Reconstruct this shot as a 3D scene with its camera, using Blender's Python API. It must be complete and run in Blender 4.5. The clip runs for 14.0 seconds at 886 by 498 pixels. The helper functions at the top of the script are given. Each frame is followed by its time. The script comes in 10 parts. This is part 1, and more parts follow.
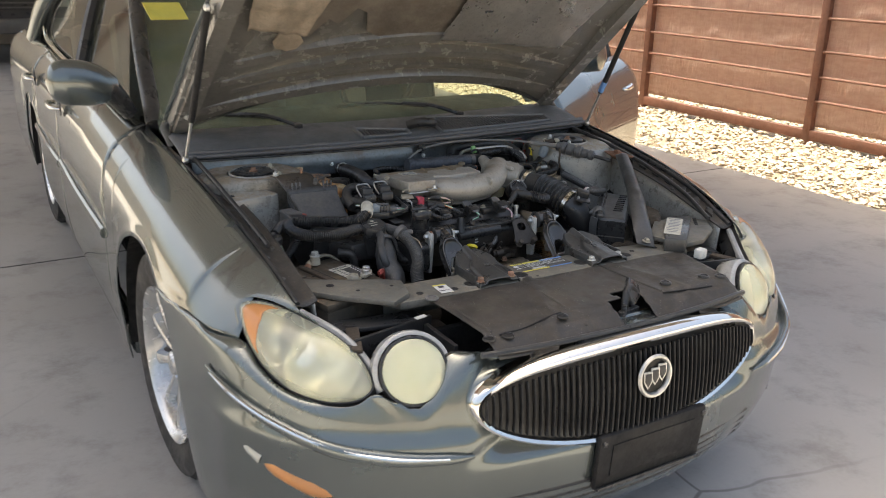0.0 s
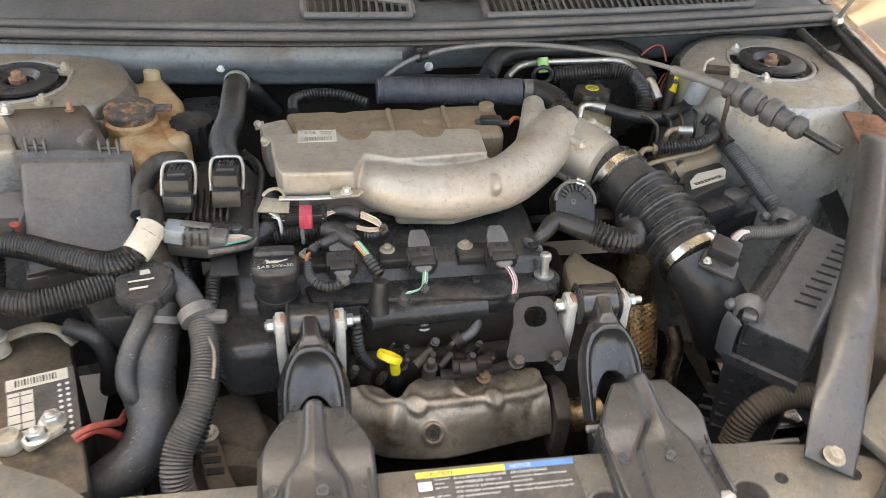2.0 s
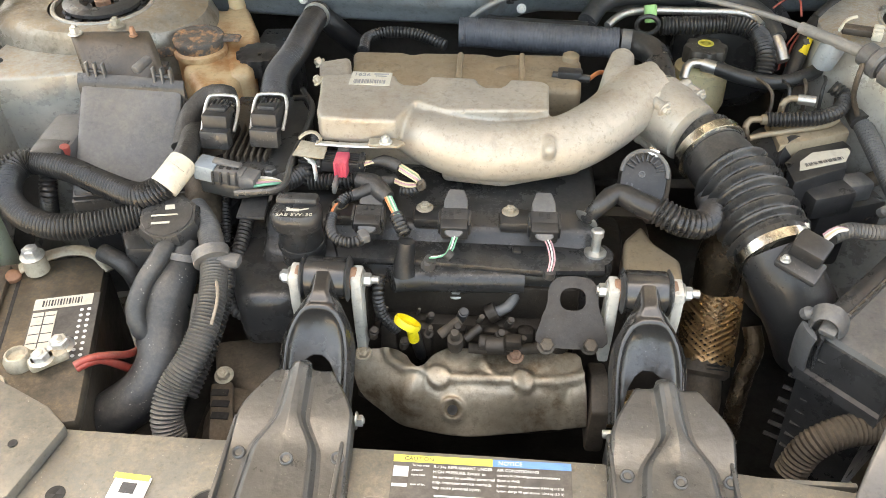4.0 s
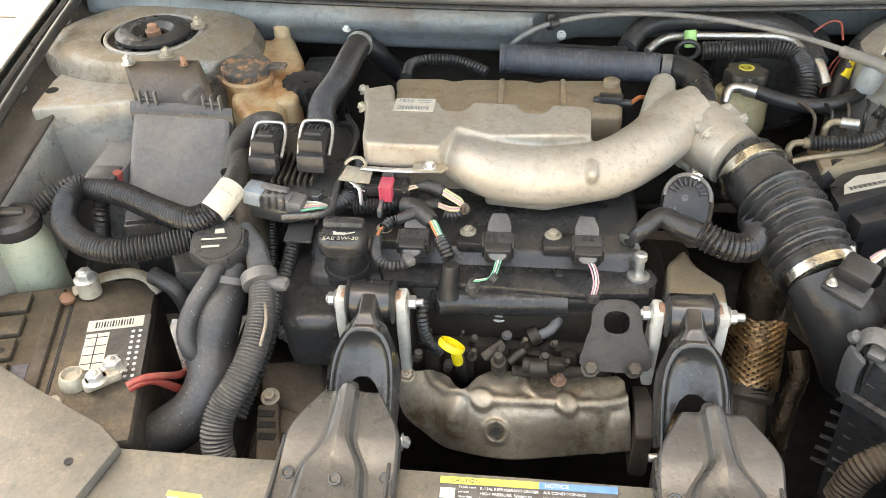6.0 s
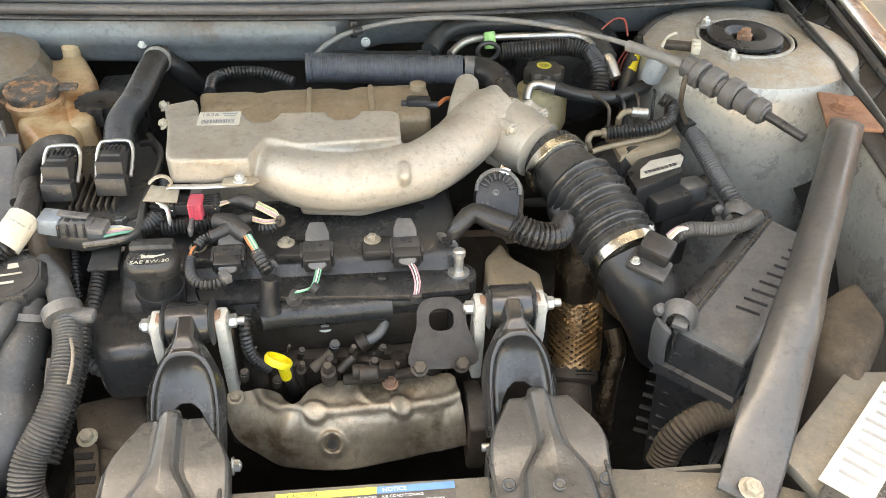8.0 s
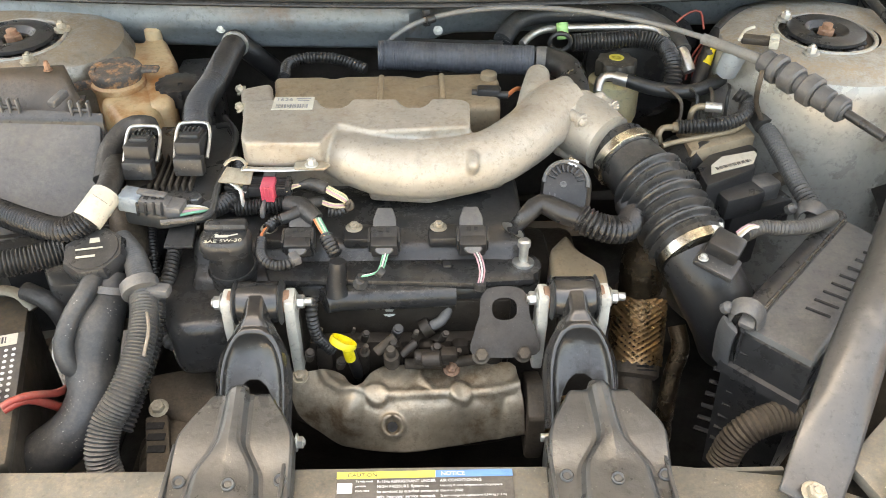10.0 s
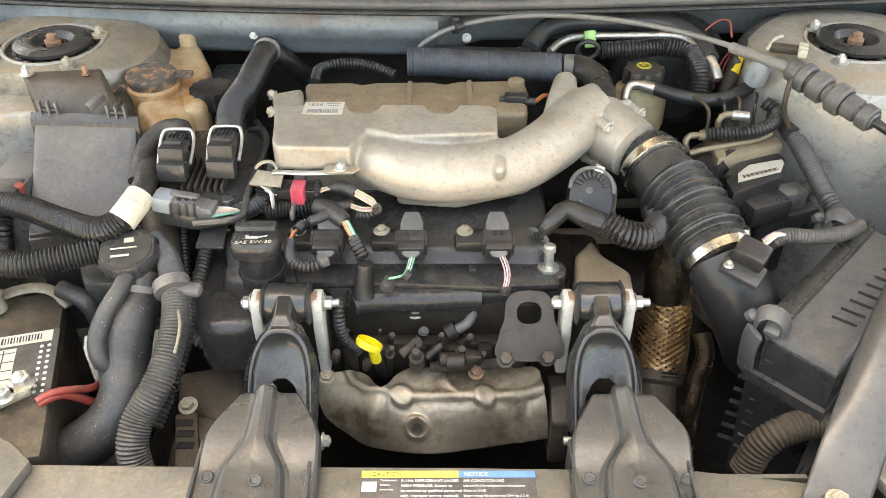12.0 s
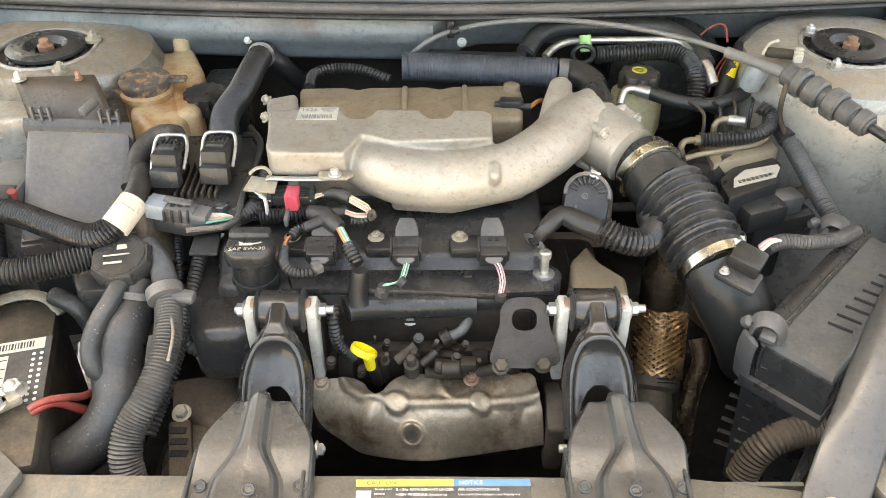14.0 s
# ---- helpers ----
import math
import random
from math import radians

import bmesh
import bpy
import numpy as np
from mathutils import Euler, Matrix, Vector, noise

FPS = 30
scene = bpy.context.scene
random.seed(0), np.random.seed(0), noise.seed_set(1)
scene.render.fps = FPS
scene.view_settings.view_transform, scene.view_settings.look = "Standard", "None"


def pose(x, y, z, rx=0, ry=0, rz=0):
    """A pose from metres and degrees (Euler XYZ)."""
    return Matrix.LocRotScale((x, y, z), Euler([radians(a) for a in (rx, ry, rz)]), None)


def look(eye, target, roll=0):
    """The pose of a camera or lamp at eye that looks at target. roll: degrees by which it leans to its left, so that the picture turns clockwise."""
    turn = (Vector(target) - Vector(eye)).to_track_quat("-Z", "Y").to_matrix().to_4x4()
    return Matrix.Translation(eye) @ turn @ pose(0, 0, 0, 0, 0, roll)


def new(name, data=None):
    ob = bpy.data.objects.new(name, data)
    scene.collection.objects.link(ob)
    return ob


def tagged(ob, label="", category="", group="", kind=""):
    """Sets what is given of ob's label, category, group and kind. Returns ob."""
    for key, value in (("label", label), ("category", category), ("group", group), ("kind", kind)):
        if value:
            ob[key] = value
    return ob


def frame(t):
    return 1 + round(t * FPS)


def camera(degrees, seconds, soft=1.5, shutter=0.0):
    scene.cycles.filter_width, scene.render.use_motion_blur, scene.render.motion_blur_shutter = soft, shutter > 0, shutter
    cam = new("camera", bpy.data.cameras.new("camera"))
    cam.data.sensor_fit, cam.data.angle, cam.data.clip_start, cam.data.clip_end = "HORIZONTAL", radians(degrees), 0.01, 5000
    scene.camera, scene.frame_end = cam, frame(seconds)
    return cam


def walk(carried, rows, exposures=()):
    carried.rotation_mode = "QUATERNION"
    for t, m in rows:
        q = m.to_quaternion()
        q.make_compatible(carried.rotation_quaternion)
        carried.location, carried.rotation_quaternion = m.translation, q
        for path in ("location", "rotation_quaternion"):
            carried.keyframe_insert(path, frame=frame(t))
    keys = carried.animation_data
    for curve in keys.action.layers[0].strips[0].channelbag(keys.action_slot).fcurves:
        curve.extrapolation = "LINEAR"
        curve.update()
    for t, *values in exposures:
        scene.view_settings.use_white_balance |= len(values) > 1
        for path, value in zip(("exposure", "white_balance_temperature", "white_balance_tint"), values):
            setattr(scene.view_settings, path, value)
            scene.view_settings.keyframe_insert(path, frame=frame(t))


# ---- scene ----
cam = camera(55.3, 14.0, soft=0.6, shutter=0.3)
PATH = [
    (0, (-1.308, -2.298, 1.463), (-0.345, -0.669, 0.816), 1.4),
    (0.5, (-0.998, -1.955, 1.438), (-0.094, -0.343, 0.673), 2.7),
    (1, (-0.667, -1.684, 1.41), (0.099, -0.066, 0.519), 3.8),
    (1.5, (-0.375, -1.408, 1.402), (0.199, 0.214, 0.383), 4.2),
    (2, (-0.19, -1.147, 1.392), (0.133, 0.452, 0.234), 3.3),
    (2.5, (-0.025, -1.086, 1.377), (0.09, 0.484, 0.143), 1.9),
    (3, (-0.01, -1.059, 1.37), (-0.004, 0.481, 0.093), 1.2),
    (3.5, (-0.017, -1.06, 1.364), (-0.08, 0.468, 0.075), 0.5),
    (4, (-0.011, -1.071, 1.368), (-0.121, 0.46, 0.086), -0.2),
    (4.2, (-0.007, -1.075, 1.37), (-0.137, 0.461, 0.096), -0.7),
    (5.0, (-0.014, -1.079, 1.372), (-0.195, 0.468, 0.118), -1.3),
    (5.7, (-0.021, -1.081, 1.374), (-0.215, 0.478, 0.136), -1.8),
    (6.3, (-0.026, -1.083, 1.374), (-0.178, 0.487, 0.144), -1.6),
    (6.5, (-0.025, -1.089, 1.368), (-0.122, 0.491, 0.147), -0.7),
    (7, (-0.012, -1.087, 1.365), (0.044, 0.5, 0.149), 0.5),
    (7.2, (-0.009, -1.083, 1.364), (0.117, 0.505, 0.154), 1.2),
    (7.8, (-0.006, -1.083, 1.364), (0.19, 0.502, 0.15), 1.6),
    (8.6, (-0.004, -1.084, 1.364), (0.2, 0.5, 0.148), 1.5),
    (9.3, (-0.003, -1.085, 1.363), (0.148, 0.495, 0.145), 0.8),
    (9.5, (-0.008, -1.086, 1.374), (0.113, 0.482, 0.138), 0.8),
    (10, (-0.011, -1.089, 1.368), (0.043, 0.484, 0.135), 0.4),
    (10.5, (-0.008, -1.093, 1.371), (0.003, 0.483, 0.14), -0.1),
    (11, (-0.01, -1.099, 1.368), (-0.011, 0.483, 0.144), -0.1),
    (11.5, (-0.013, -1.101, 1.37), (-0.018, 0.48, 0.146), -0.1),
    (12, (-0.012, -1.101, 1.371), (-0.018, 0.485, 0.153), -0.2),
    (12.5, (-0.012, -1.096, 1.375), (-0.012, 0.492, 0.158), -0.1),
    (13, (-0.009, -1.092, 1.37), (-0.009, 0.499, 0.158), -0.2),
    (13.5, (-0.01, -1.09, 1.37), (-0.007, 0.499, 0.155), -0.1),
    (14, (-0.01, -1.094, 1.373), (-0.008, 0.494, 0.157), -0.1),
]

EXPOSURE = [(0.0, 1.3, 7300, 8), (1.0, 1.4, 7900, 8), (1.5, 2.2, 8100, 9), (2.0, 2.75, 8400, 9), (3.0, 3.19, 8850, 6), (14.0, 3.19, 8850, 6)]
walk(cam, [(t, look(eye, target, roll)) for t, eye, target, roll in PATH], EXPOSURE)

# ---- daylight: a high sun beyond the carport roof, and the open sky ----
SUN_ELEV, SUN_TURN = 68.0, 345.0     # elevation and compass turn, degrees
world = bpy.data.worlds.new("sky")
scene.world = world
world.use_nodes = True
wn = world.node_tree.nodes
sky = wn.new("ShaderNodeTexSky")
sky.sky_type = "NISHITA"
sky.sun_disc = False
sky.sun_elevation = radians(SUN_ELEV)
sky.sun_rotation = radians(SUN_TURN)
sky.air_density, sky.dust_density, sky.ozone_density = 1.0, 6.0, 0.4
wn["Background"].inputs["Strength"].default_value = 0.15
world.node_tree.links.new(sky.outputs["Color"], wn["Background"].inputs["Color"])
sun_data = bpy.data.lights.new("sun", "SUN")
sun_data.energy, sun_data.angle, sun_data.color = 5.0, radians(0.6), (1.0, 0.95, 0.86)
sun = new("sun", sun_data)
sun_dir = Vector((math.sin(radians(SUN_TURN)) * math.cos(radians(SUN_ELEV)),
                  math.cos(radians(SUN_TURN)) * math.cos(radians(SUN_ELEV)), math.sin(radians(SUN_ELEV))))
sun.matrix_world = Matrix.Translation((8, -6, 12)) @ sun_dir.to_track_quat("Z", "Y").to_matrix().to_4x4()


# ---- materials ----
def nodes_of(name):
    m = bpy.data.materials.new(name)
    m.use_nodes = True
    nt = m.node_tree
    return m, nt, nt.nodes["Principled BSDF"]


def put(nt, node, key, value):
    node.inputs[key].default_value = value


def noise_node(nt, scale, detail=6.0, rough=0.6, vec=None, stretch=None):
    n = nt.nodes.new("ShaderNodeTexNoise")
    n.inputs["Scale"].default_value = scale
    n.inputs["Detail"].default_value = detail
    n.inputs["Roughness"].default_value = rough
    if vec is None:
        vec = nt.nodes.new("ShaderNodeTexCoord").outputs["Object"]
    if stretch:
        mp = nt.nodes.new("ShaderNodeMapping")
        mp.inputs["Scale"].default_value = stretch
        nt.links.new(vec, mp.inputs["Vector"])
        vec = mp.outputs["Vector"]
    nt.links.new(vec, n.inputs["Vector"])
    return n.outputs["Fac"]


def remap(nt, fac, a, b, c=0.0, d=1.0):
    r = nt.nodes.new("ShaderNodeMapRange")
    r.interpolation_type = "SMOOTHSTEP"
    for k, v in (("From Min", a), ("From Max", b), ("To Min", c), ("To Max", d)):
        r.inputs[k].default_value = v
    nt.links.new(fac, r.inputs["Value"])
    return r.outputs["Result"]


def mixc(nt, fac, a, b):
    m = nt.nodes.new("ShaderNodeMix")
    m.data_type = "RGBA"
    for sock, v in ((m.inputs[0], fac), (m.inputs[6], a), (m.inputs[7], b)):
        if isinstance(v, (int, float)):
            sock.default_value = v
        elif isinstance(v, tuple):
            sock.default_value = (*v[:3], 1)
        else:
            nt.links.new(v, sock)
    return m.outputs[2]


def maths(nt, op, a, b):
    m = nt.nodes.new("ShaderNodeMath")
    m.operation = op
    m.use_clamp = True
    for sock, v in ((m.inputs[0], a), (m.inputs[1], b)):
        if isinstance(v, (int, float)):
            sock.default_value = v
        else:
            nt.links.new(v, sock)
    return m.outputs[0]


DUST = (0.36, 0.31, 0.235)


def surf(name, base, rough=0.5, metal=0.0, dust=0.0, dustcol=DUST, var=0.25, scale=45.0, bump=0.12,
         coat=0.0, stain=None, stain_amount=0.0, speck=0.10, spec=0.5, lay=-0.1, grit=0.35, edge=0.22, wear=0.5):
    """A worn surface: base colour varied at two scales, settled dust, stains, pale specks, lightened edges, fine
    relief.
    """
    m, nt, p = nodes_of(name)
    big = noise_node(nt, scale * 0.22, 5.0, 0.65)
    fine = noise_node(nt, scale * 2.4, 8.0, 0.7)
    dark = tuple(c * (1 - var) for c in base)
    lite = tuple(min(1.0, c * (1 + var)) for c in base)
    col = mixc(nt, remap(nt, big, 0.3, 0.7), dark, lite)
    col = mixc(nt, remap(nt, fine, 0.35, 0.75, 0.0, 0.5), col, tuple(c * (1 - 0.8 * var) for c in base))
    if grit > 0:
        gr = remap(nt, noise_node(nt, 170.0, 5.0, 0.65), 0.56, 0.68)
        col = mixc(nt, maths(nt, "MULTIPLY", gr, grit), col, tuple(c * 0.45 for c in base))
    rough_out = None
    wear = wear if bump > 0 else 0.0
    if wear > 0:
        smut = remap(nt, noise_node(nt, 85.0, 8.0, 0.72), 0.50, 0.64)
        col = mixc(nt, maths(nt, "MULTIPLY", smut, 0.55 * wear), col, tuple(c * 0.40 for c in base))
        rub = remap(nt, noise_node(nt, 38.0, 9.0, 0.80, stretch=(1.0, 1.0, 2.2)), 0.56, 0.66)
        col = mixc(nt, maths(nt, "MULTIPLY", rub, 0.40 * wear), col, tuple(min(0.8, c * 1.35 + 0.035) for c in base))
    if stain:
        sfac = remap(nt, noise_node(nt, scale * 0.35, 7.0, 0.7), 0.62 - 0.25 * stain_amount, 0.80 - 0.2 * stain_amount)
        col = mixc(nt, maths(nt, "MULTIPLY", sfac, min(1.0, stain_amount * 1.6)), col, stain)
    if dust > 0:
        geo = nt.nodes.new("ShaderNodeNewGeometry")
        sep = nt.nodes.new("ShaderNodeSeparateXYZ")
        nt.links.new(geo.outputs["Normal"], sep.inputs[0])
        up = remap(nt, sep.outputs["Z"], lay, 0.95, 0.25 if lay < 0 else 0.08, 1.0)
        patch = remap(nt, noise_node(nt, scale * 0.5, 9.0, 0.80), 0.36, 0.66, 0.15, 1.0)
        crumb = remap(nt, noise_node(nt, 210.0, 6.0, 0.75), 0.40, 0.62, 0.55, 1.25)
        patch = maths(nt, "MULTIPLY", patch, crumb)
        dfac = maths(nt, "MULTIPLY", maths(nt, "MULTIPLY", up, patch), dust)
        col = mixc(nt, dfac, col, dustcol)
        rough_out = remap(nt, dfac, 0.0, 0.6, rough, max(rough, 0.8))
    if speck > 0:
        v = nt.nodes.new("ShaderNodeTexVoronoi")
        v.inputs["Scale"].default_value = 260.0
        nt.links.new(nt.nodes.new("ShaderNodeTexCoord").outputs["Object"], v.inputs["Vector"])
        sp = remap(nt, v.outputs["Distance"], 0.10, 0.22, 1.0, 0.0)
        gate = remap(nt, noise_node(nt, 35.0, 3.0), 0.5, 0.66)
        col = mixc(nt, maths(nt, "MULTIPLY", maths(nt, "MULTIPLY", sp, gate), speck), col, (0.6, 0.57, 0.5))
    # Lighter colour painted on convex edges: edge highlights as well as rubbed wear.
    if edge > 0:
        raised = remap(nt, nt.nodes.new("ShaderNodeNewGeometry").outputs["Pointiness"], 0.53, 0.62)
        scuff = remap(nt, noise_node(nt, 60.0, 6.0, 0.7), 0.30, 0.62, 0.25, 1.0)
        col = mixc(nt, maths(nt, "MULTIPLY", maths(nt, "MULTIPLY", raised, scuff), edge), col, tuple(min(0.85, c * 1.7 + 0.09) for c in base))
    nt.links.new(col, p.inputs["Base Color"])
    put(nt, p, "Metallic", metal)
    put(nt, p, "Coat Weight", coat)
    put(nt, p, "Coat Roughness", 0.06)
    put(nt, p, "Specular IOR Level", spec)
    if rough_out is None and bump == 0:
        rough_out = remap(nt, big, 0.0, 1.0, rough * 0.96, rough * 1.04)
    if rough_out is None:
        rough_out = remap(nt, fine, 0.3, 0.75, max(0.02, rough * 0.8), min(1.0, rough * 1.25))
    if wear > 0:
        gloss = remap(nt, noise_node(nt, 14.0, 7.0, 0.70), 0.36, 0.66, 0.72, 1.22)
        rough_out = maths(nt, "MULTIPLY", rough_out, gloss)
    nt.links.new(rough_out, p.inputs["Roughness"])
    if bump > 0:
        b = nt.nodes.new("ShaderNodeBump")
        put(nt, b, "Strength", bump)
        put(nt, b, "Distance", 0.002)
        nt.links.new(fine, b.inputs["Height"])
        dents = nt.nodes.new("ShaderNodeBump")
        put(nt, dents, "Strength", min(1.0, 0.12 + 0.5 * bump))
        put(nt, dents, "Distance", 0.004)
        nt.links.new(noise_node(nt, 55.0, 5.0, 0.6), dents.inputs["Height"])
        nt.links.new(b.outputs["Normal"], dents.inputs["Normal"])
        nt.links.new(dents.outputs["Normal"], p.inputs["Normal"])
    return m


PAINT = surf("paint_grey_green", (0.155, 0.176, 0.170), 0.27, 0.75, 0.0, var=0.04, scale=12, bump=0.0, coat=1.0, speck=0.0, grit=0.0, edge=0.0)
# Left tower: browner dirt, with its dimmer light also put into the colour.
PAINT_TOWER_GRIMY_DIM = surf("paint_tower_grimy_dim", (0.30, 0.28, 0.24), 0.34, 0.25, 0.9, (0.30, 0.23, 0.15), var=0.25, scale=40, bump=0.10,
                         stain=(0.10, 0.078, 0.055), stain_amount=0.6, lay=0.2, speck=0.3)
PAINT_TOWER = surf("paint_tower", (0.40, 0.395, 0.365), 0.34, 0.25, 0.95, (0.40, 0.315, 0.21), var=0.18, scale=42, bump=0.08,
                   stain=(0.15, 0.12, 0.09), stain_amount=0.36, lay=0.30, speck=0.3)
SEAL = surf("weathered_seal", (0.105, 0.105, 0.108), 0.45, 0, 0.4, (0.33, 0.31, 0.28), var=0.3, scale=16, bump=0.15, speck=0.4)
# Firewall below the lip: the darkness behind the engine painted as dark brown.
FIREWALL_LOW = surf("firewall_lower_dark", (0.060, 0.053, 0.045), 0.75, 0, 0.35, (0.10, 0.078, 0.055), var=0.4, scale=24, bump=0.4)
BRACE_STEEL = surf("bare_brace_steel", (0.095, 0.094, 0.092), 0.40, 0.35, 0.06, var=0.2, scale=18, bump=0.06)
WHEEL_ALLOY = surf("painted_wheel", (0.60, 0.60, 0.59), 0.25, 0.6, 0.06, var=0.08, scale=20, bump=0.03, grit=0.1)
FIREWALL = surf("paint_firewall", (0.245, 0.275, 0.29), 0.42, 0.3, 0.1, var=0.25, scale=38, bump=0.08,
                stain=(0.15, 0.085, 0.055), stain_amount=0.38, speck=0.3)
TIEBAR = surf("paint_tie_bar", (0.13, 0.13, 0.118), 0.5, 0.2, 0.65, (0.33, 0.28, 0.205), var=0.2, scale=20, bump=0.10,
              speck=0.35, stain=(0.10, 0.085, 0.07), stain_amount=0.3)
BLACK = surf("black_plastic", (0.019, 0.019, 0.020), 0.36, 0, 0.06, var=0.3, scale=50, bump=0.10)
BELLOWS = surf("bellows_rubber", (0.032, 0.032, 0.032), 0.34, 0, 0.22, (0.32, 0.28, 0.23), var=0.25, scale=30, bump=0.05)
BLACK_DUSTY = surf("black_plastic_dusty", (0.028, 0.028, 0.029), 0.31, 0, 0.14, (0.24, 0.215, 0.175), var=0.3, scale=40, bump=0.12, speck=0.25)
GREY_PLASTIC = surf("grey_plastic_dusty", (0.082, 0.083, 0.085), 0.38, 0, 0.36, (0.27, 0.245, 0.205), var=0.22, scale=35, bump=0.10, speck=0.03, stain=(0.17, 0.15, 0.12), stain_amount=0.3)
COVER = surf("cover_plastic", (0.028, 0.026, 0.024), 0.50, 0, 0.50, (0.135, 0.110, 0.082), var=0.3, scale=30, bump=0.2, speck=0.6, stain=(0.095, 0.08, 0.06), stain_amount=0.45)
RUBBER = surf("black_rubber", (0.022, 0.023, 0.024), 0.36, 0, 0.16, (0.25, 0.225, 0.19), var=0.25, scale=60, bump=0.08)
RUBBER_HOSE = surf("hose_rubber", (0.034, 0.036, 0.039), 0.36, 0, 0.22, (0.28, 0.25, 0.20), var=0.2, scale=30, bump=0.06, speck=0.8)
CONDUIT = surf("corrugated_conduit", (0.013, 0.013, 0.014), 0.33, 0, 0.18, (0.26, 0.235, 0.20), var=0.25, scale=50, bump=0.05)
CONDUIT_GREY = surf("corrugated_conduit_faded", (0.060, 0.060, 0.060), 0.40, 0, 0.34, (0.33, 0.29, 0.23), var=0.2, scale=50, bump=0.05)
TAPE = surf("wrapped_tape", (0.026, 0.025, 0.025), 0.45, 0, 0.3, (0.2, 0.18, 0.15), var=0.3, scale=70, bump=0.5)
BRAID = surf("braided_sleeve", (0.070, 0.078, 0.095), 0.5, 0, 0.15, var=0.3, scale=120, bump=0.5)
ALLOY = surf("cast_aluminium", (0.45, 0.42, 0.365), 0.52, 0.35, 0.42, (0.40, 0.34, 0.255), var=0.18, scale=24, bump=0.26,
             stain=(0.25, 0.18, 0.11), stain_amount=0.40, speck=0.08)
ALLOY_TAN = surf("cast_aluminium_stained", (0.34, 0.275, 0.19), 0.55, 0.40, 0.5, (0.27, 0.20, 0.125), var=0.2, scale=24, bump=0.18,
                 stain=(0.24, 0.16, 0.08), stain_amount=0.4)
ALLOY_BRIGHT = surf("bare_aluminium", (0.62, 0.61, 0.58), 0.38, 0.85, 0.12, var=0.12, scale=40, bump=0.08)
PLATE_BROWN = surf("grimy_bracket_plate", (0.078, 0.066, 0.054), 0.34, 0.2, 0.25, (0.22, 0.165, 0.11), var=0.35, scale=30, bump=0.08, stain=(0.15, 0.10, 0.06), stain_amount=0.3)
SHIELD = surf("heat_shield_steel", (0.40, 0.345, 0.265), 0.42, 0.65, 0.30, (0.36, 0.29, 0.20), var=0.35, scale=60, bump=0.25,
              stain=(0.16, 0.105, 0.06), stain_amount=0.55)
STRUT_STEEL = surf("black_painted_steel", (0.075, 0.073, 0.071), 0.24, 0.6, 0.05, (0.24, 0.20, 0.155), var=0.3, scale=26, bump=0.06, coat=0.15)
BRACKET_STEEL = surf("grey_bracket_steel", (0.098, 0.098, 0.095), 0.34, 0.5, 0.05, (0.22, 0.21, 0.19), var=0.2, scale=26, bump=0.10, speck=0.3)
BOLT = surf("zinc_bolt", (0.60, 0.60, 0.57), 0.4, 0.8, 0.2, var=0.2, scale=90, bump=0.1)
RUSTY_BOLT = surf("rusty_bolt", (0.34, 0.19, 0.12), 0.75, 0.3, 0.3, var=0.4, scale=120, bump=0.4)
RUST = surf("rusted_steel", (0.26, 0.125, 0.070), 0.8, 0.2, 0.1, var=0.4, scale=30, bump=0.4)
FELT_TAN = surf("torn_felt", (0.26, 0.215, 0.165), 0.95, 0, 0.1, var=0.35, scale=60, bump=0.6)
BRONZE = surf("heat_coloured_braid", (0.34, 0.215, 0.105), 0.30, 0.85, 0.05, var=0.4, scale=60, bump=0.4)
FOIL_BROWN = surf("brown_foil_wrap", (0.085, 0.058, 0.034), 0.26, 0.85, 0.05, var=0.6, scale=60, bump=1.0)
CAST_BROWN = surf("cast_iron_brown", (0.070, 0.054, 0.040), 0.75, 0.25, 0.35, (0.24, 0.19, 0.13), var=0.35, scale=40, bump=0.35)
OILY = surf("oily_casting", (0.030, 0.023, 0.017), 0.50, 0.3, 0.06, (0.2, 0.14, 0.08), var=0.5, scale=45, bump=0.4)
WHITE_LINK = surf("white_painted_alloy", (0.62, 0.60, 0.54), 0.55, 0.2, 0.25, (0.50, 0.44, 0.34), var=0.12, scale=40, bump=0.1)
MATT_BLACK = surf("matt_black_plastic", (0.008, 0.008, 0.009), 0.6, 0, 0.03, var=0.3, scale=30, bump=0.1, spec=0.25)
CHROME = surf("chrome", (0.80, 0.79, 0.76), 0.10, 1.0, 0.0, var=0.05, scale=20, bump=0.0)
STEEL_BAND = surf("stainless_band", (0.70, 0.68, 0.62), 0.28, 1.0, 0.1, var=0.12, scale=60, bump=0.05)
YELLOW = surf("yellow_plastic", (0.80, 0.62, 0.02), 0.4, 0, 0.05, var=0.1, scale=60, bump=0.05)
RED_PINK = surf("red_lock_plastic", (0.62, 0.075, 0.12), 0.5, 0, 0.15, var=0.15, scale=80, bump=0.1)
RED = surf("red_cable", (0.30, 0.035, 0.024), 0.5, 0, 0.35, var=0.25, scale=80, bump=0.1)
GREEN = surf("green_plastic", (0.28, 0.56, 0.20), 0.45, 0, 0.1, var=0.15, scale=60, bump=0.05)
GREEN_WIRE = surf("green_wire", (0.16, 0.42, 0.27), 0.45, var=0.2, scale=80, bump=0)
PINK_WIRE = surf("pink_wire", (0.55, 0.30, 0.33), 0.45, var=0.2, scale=80, bump=0)
TAN_WIRE = surf("tan_wire", (0.62, 0.50, 0.30), 0.45, var=0.2, scale=80, bump=0)
ORANGE_WIRE = surf("orange_wire", (0.62, 0.20, 0.08), 0.45, var=0.2, scale=80, bump=0)
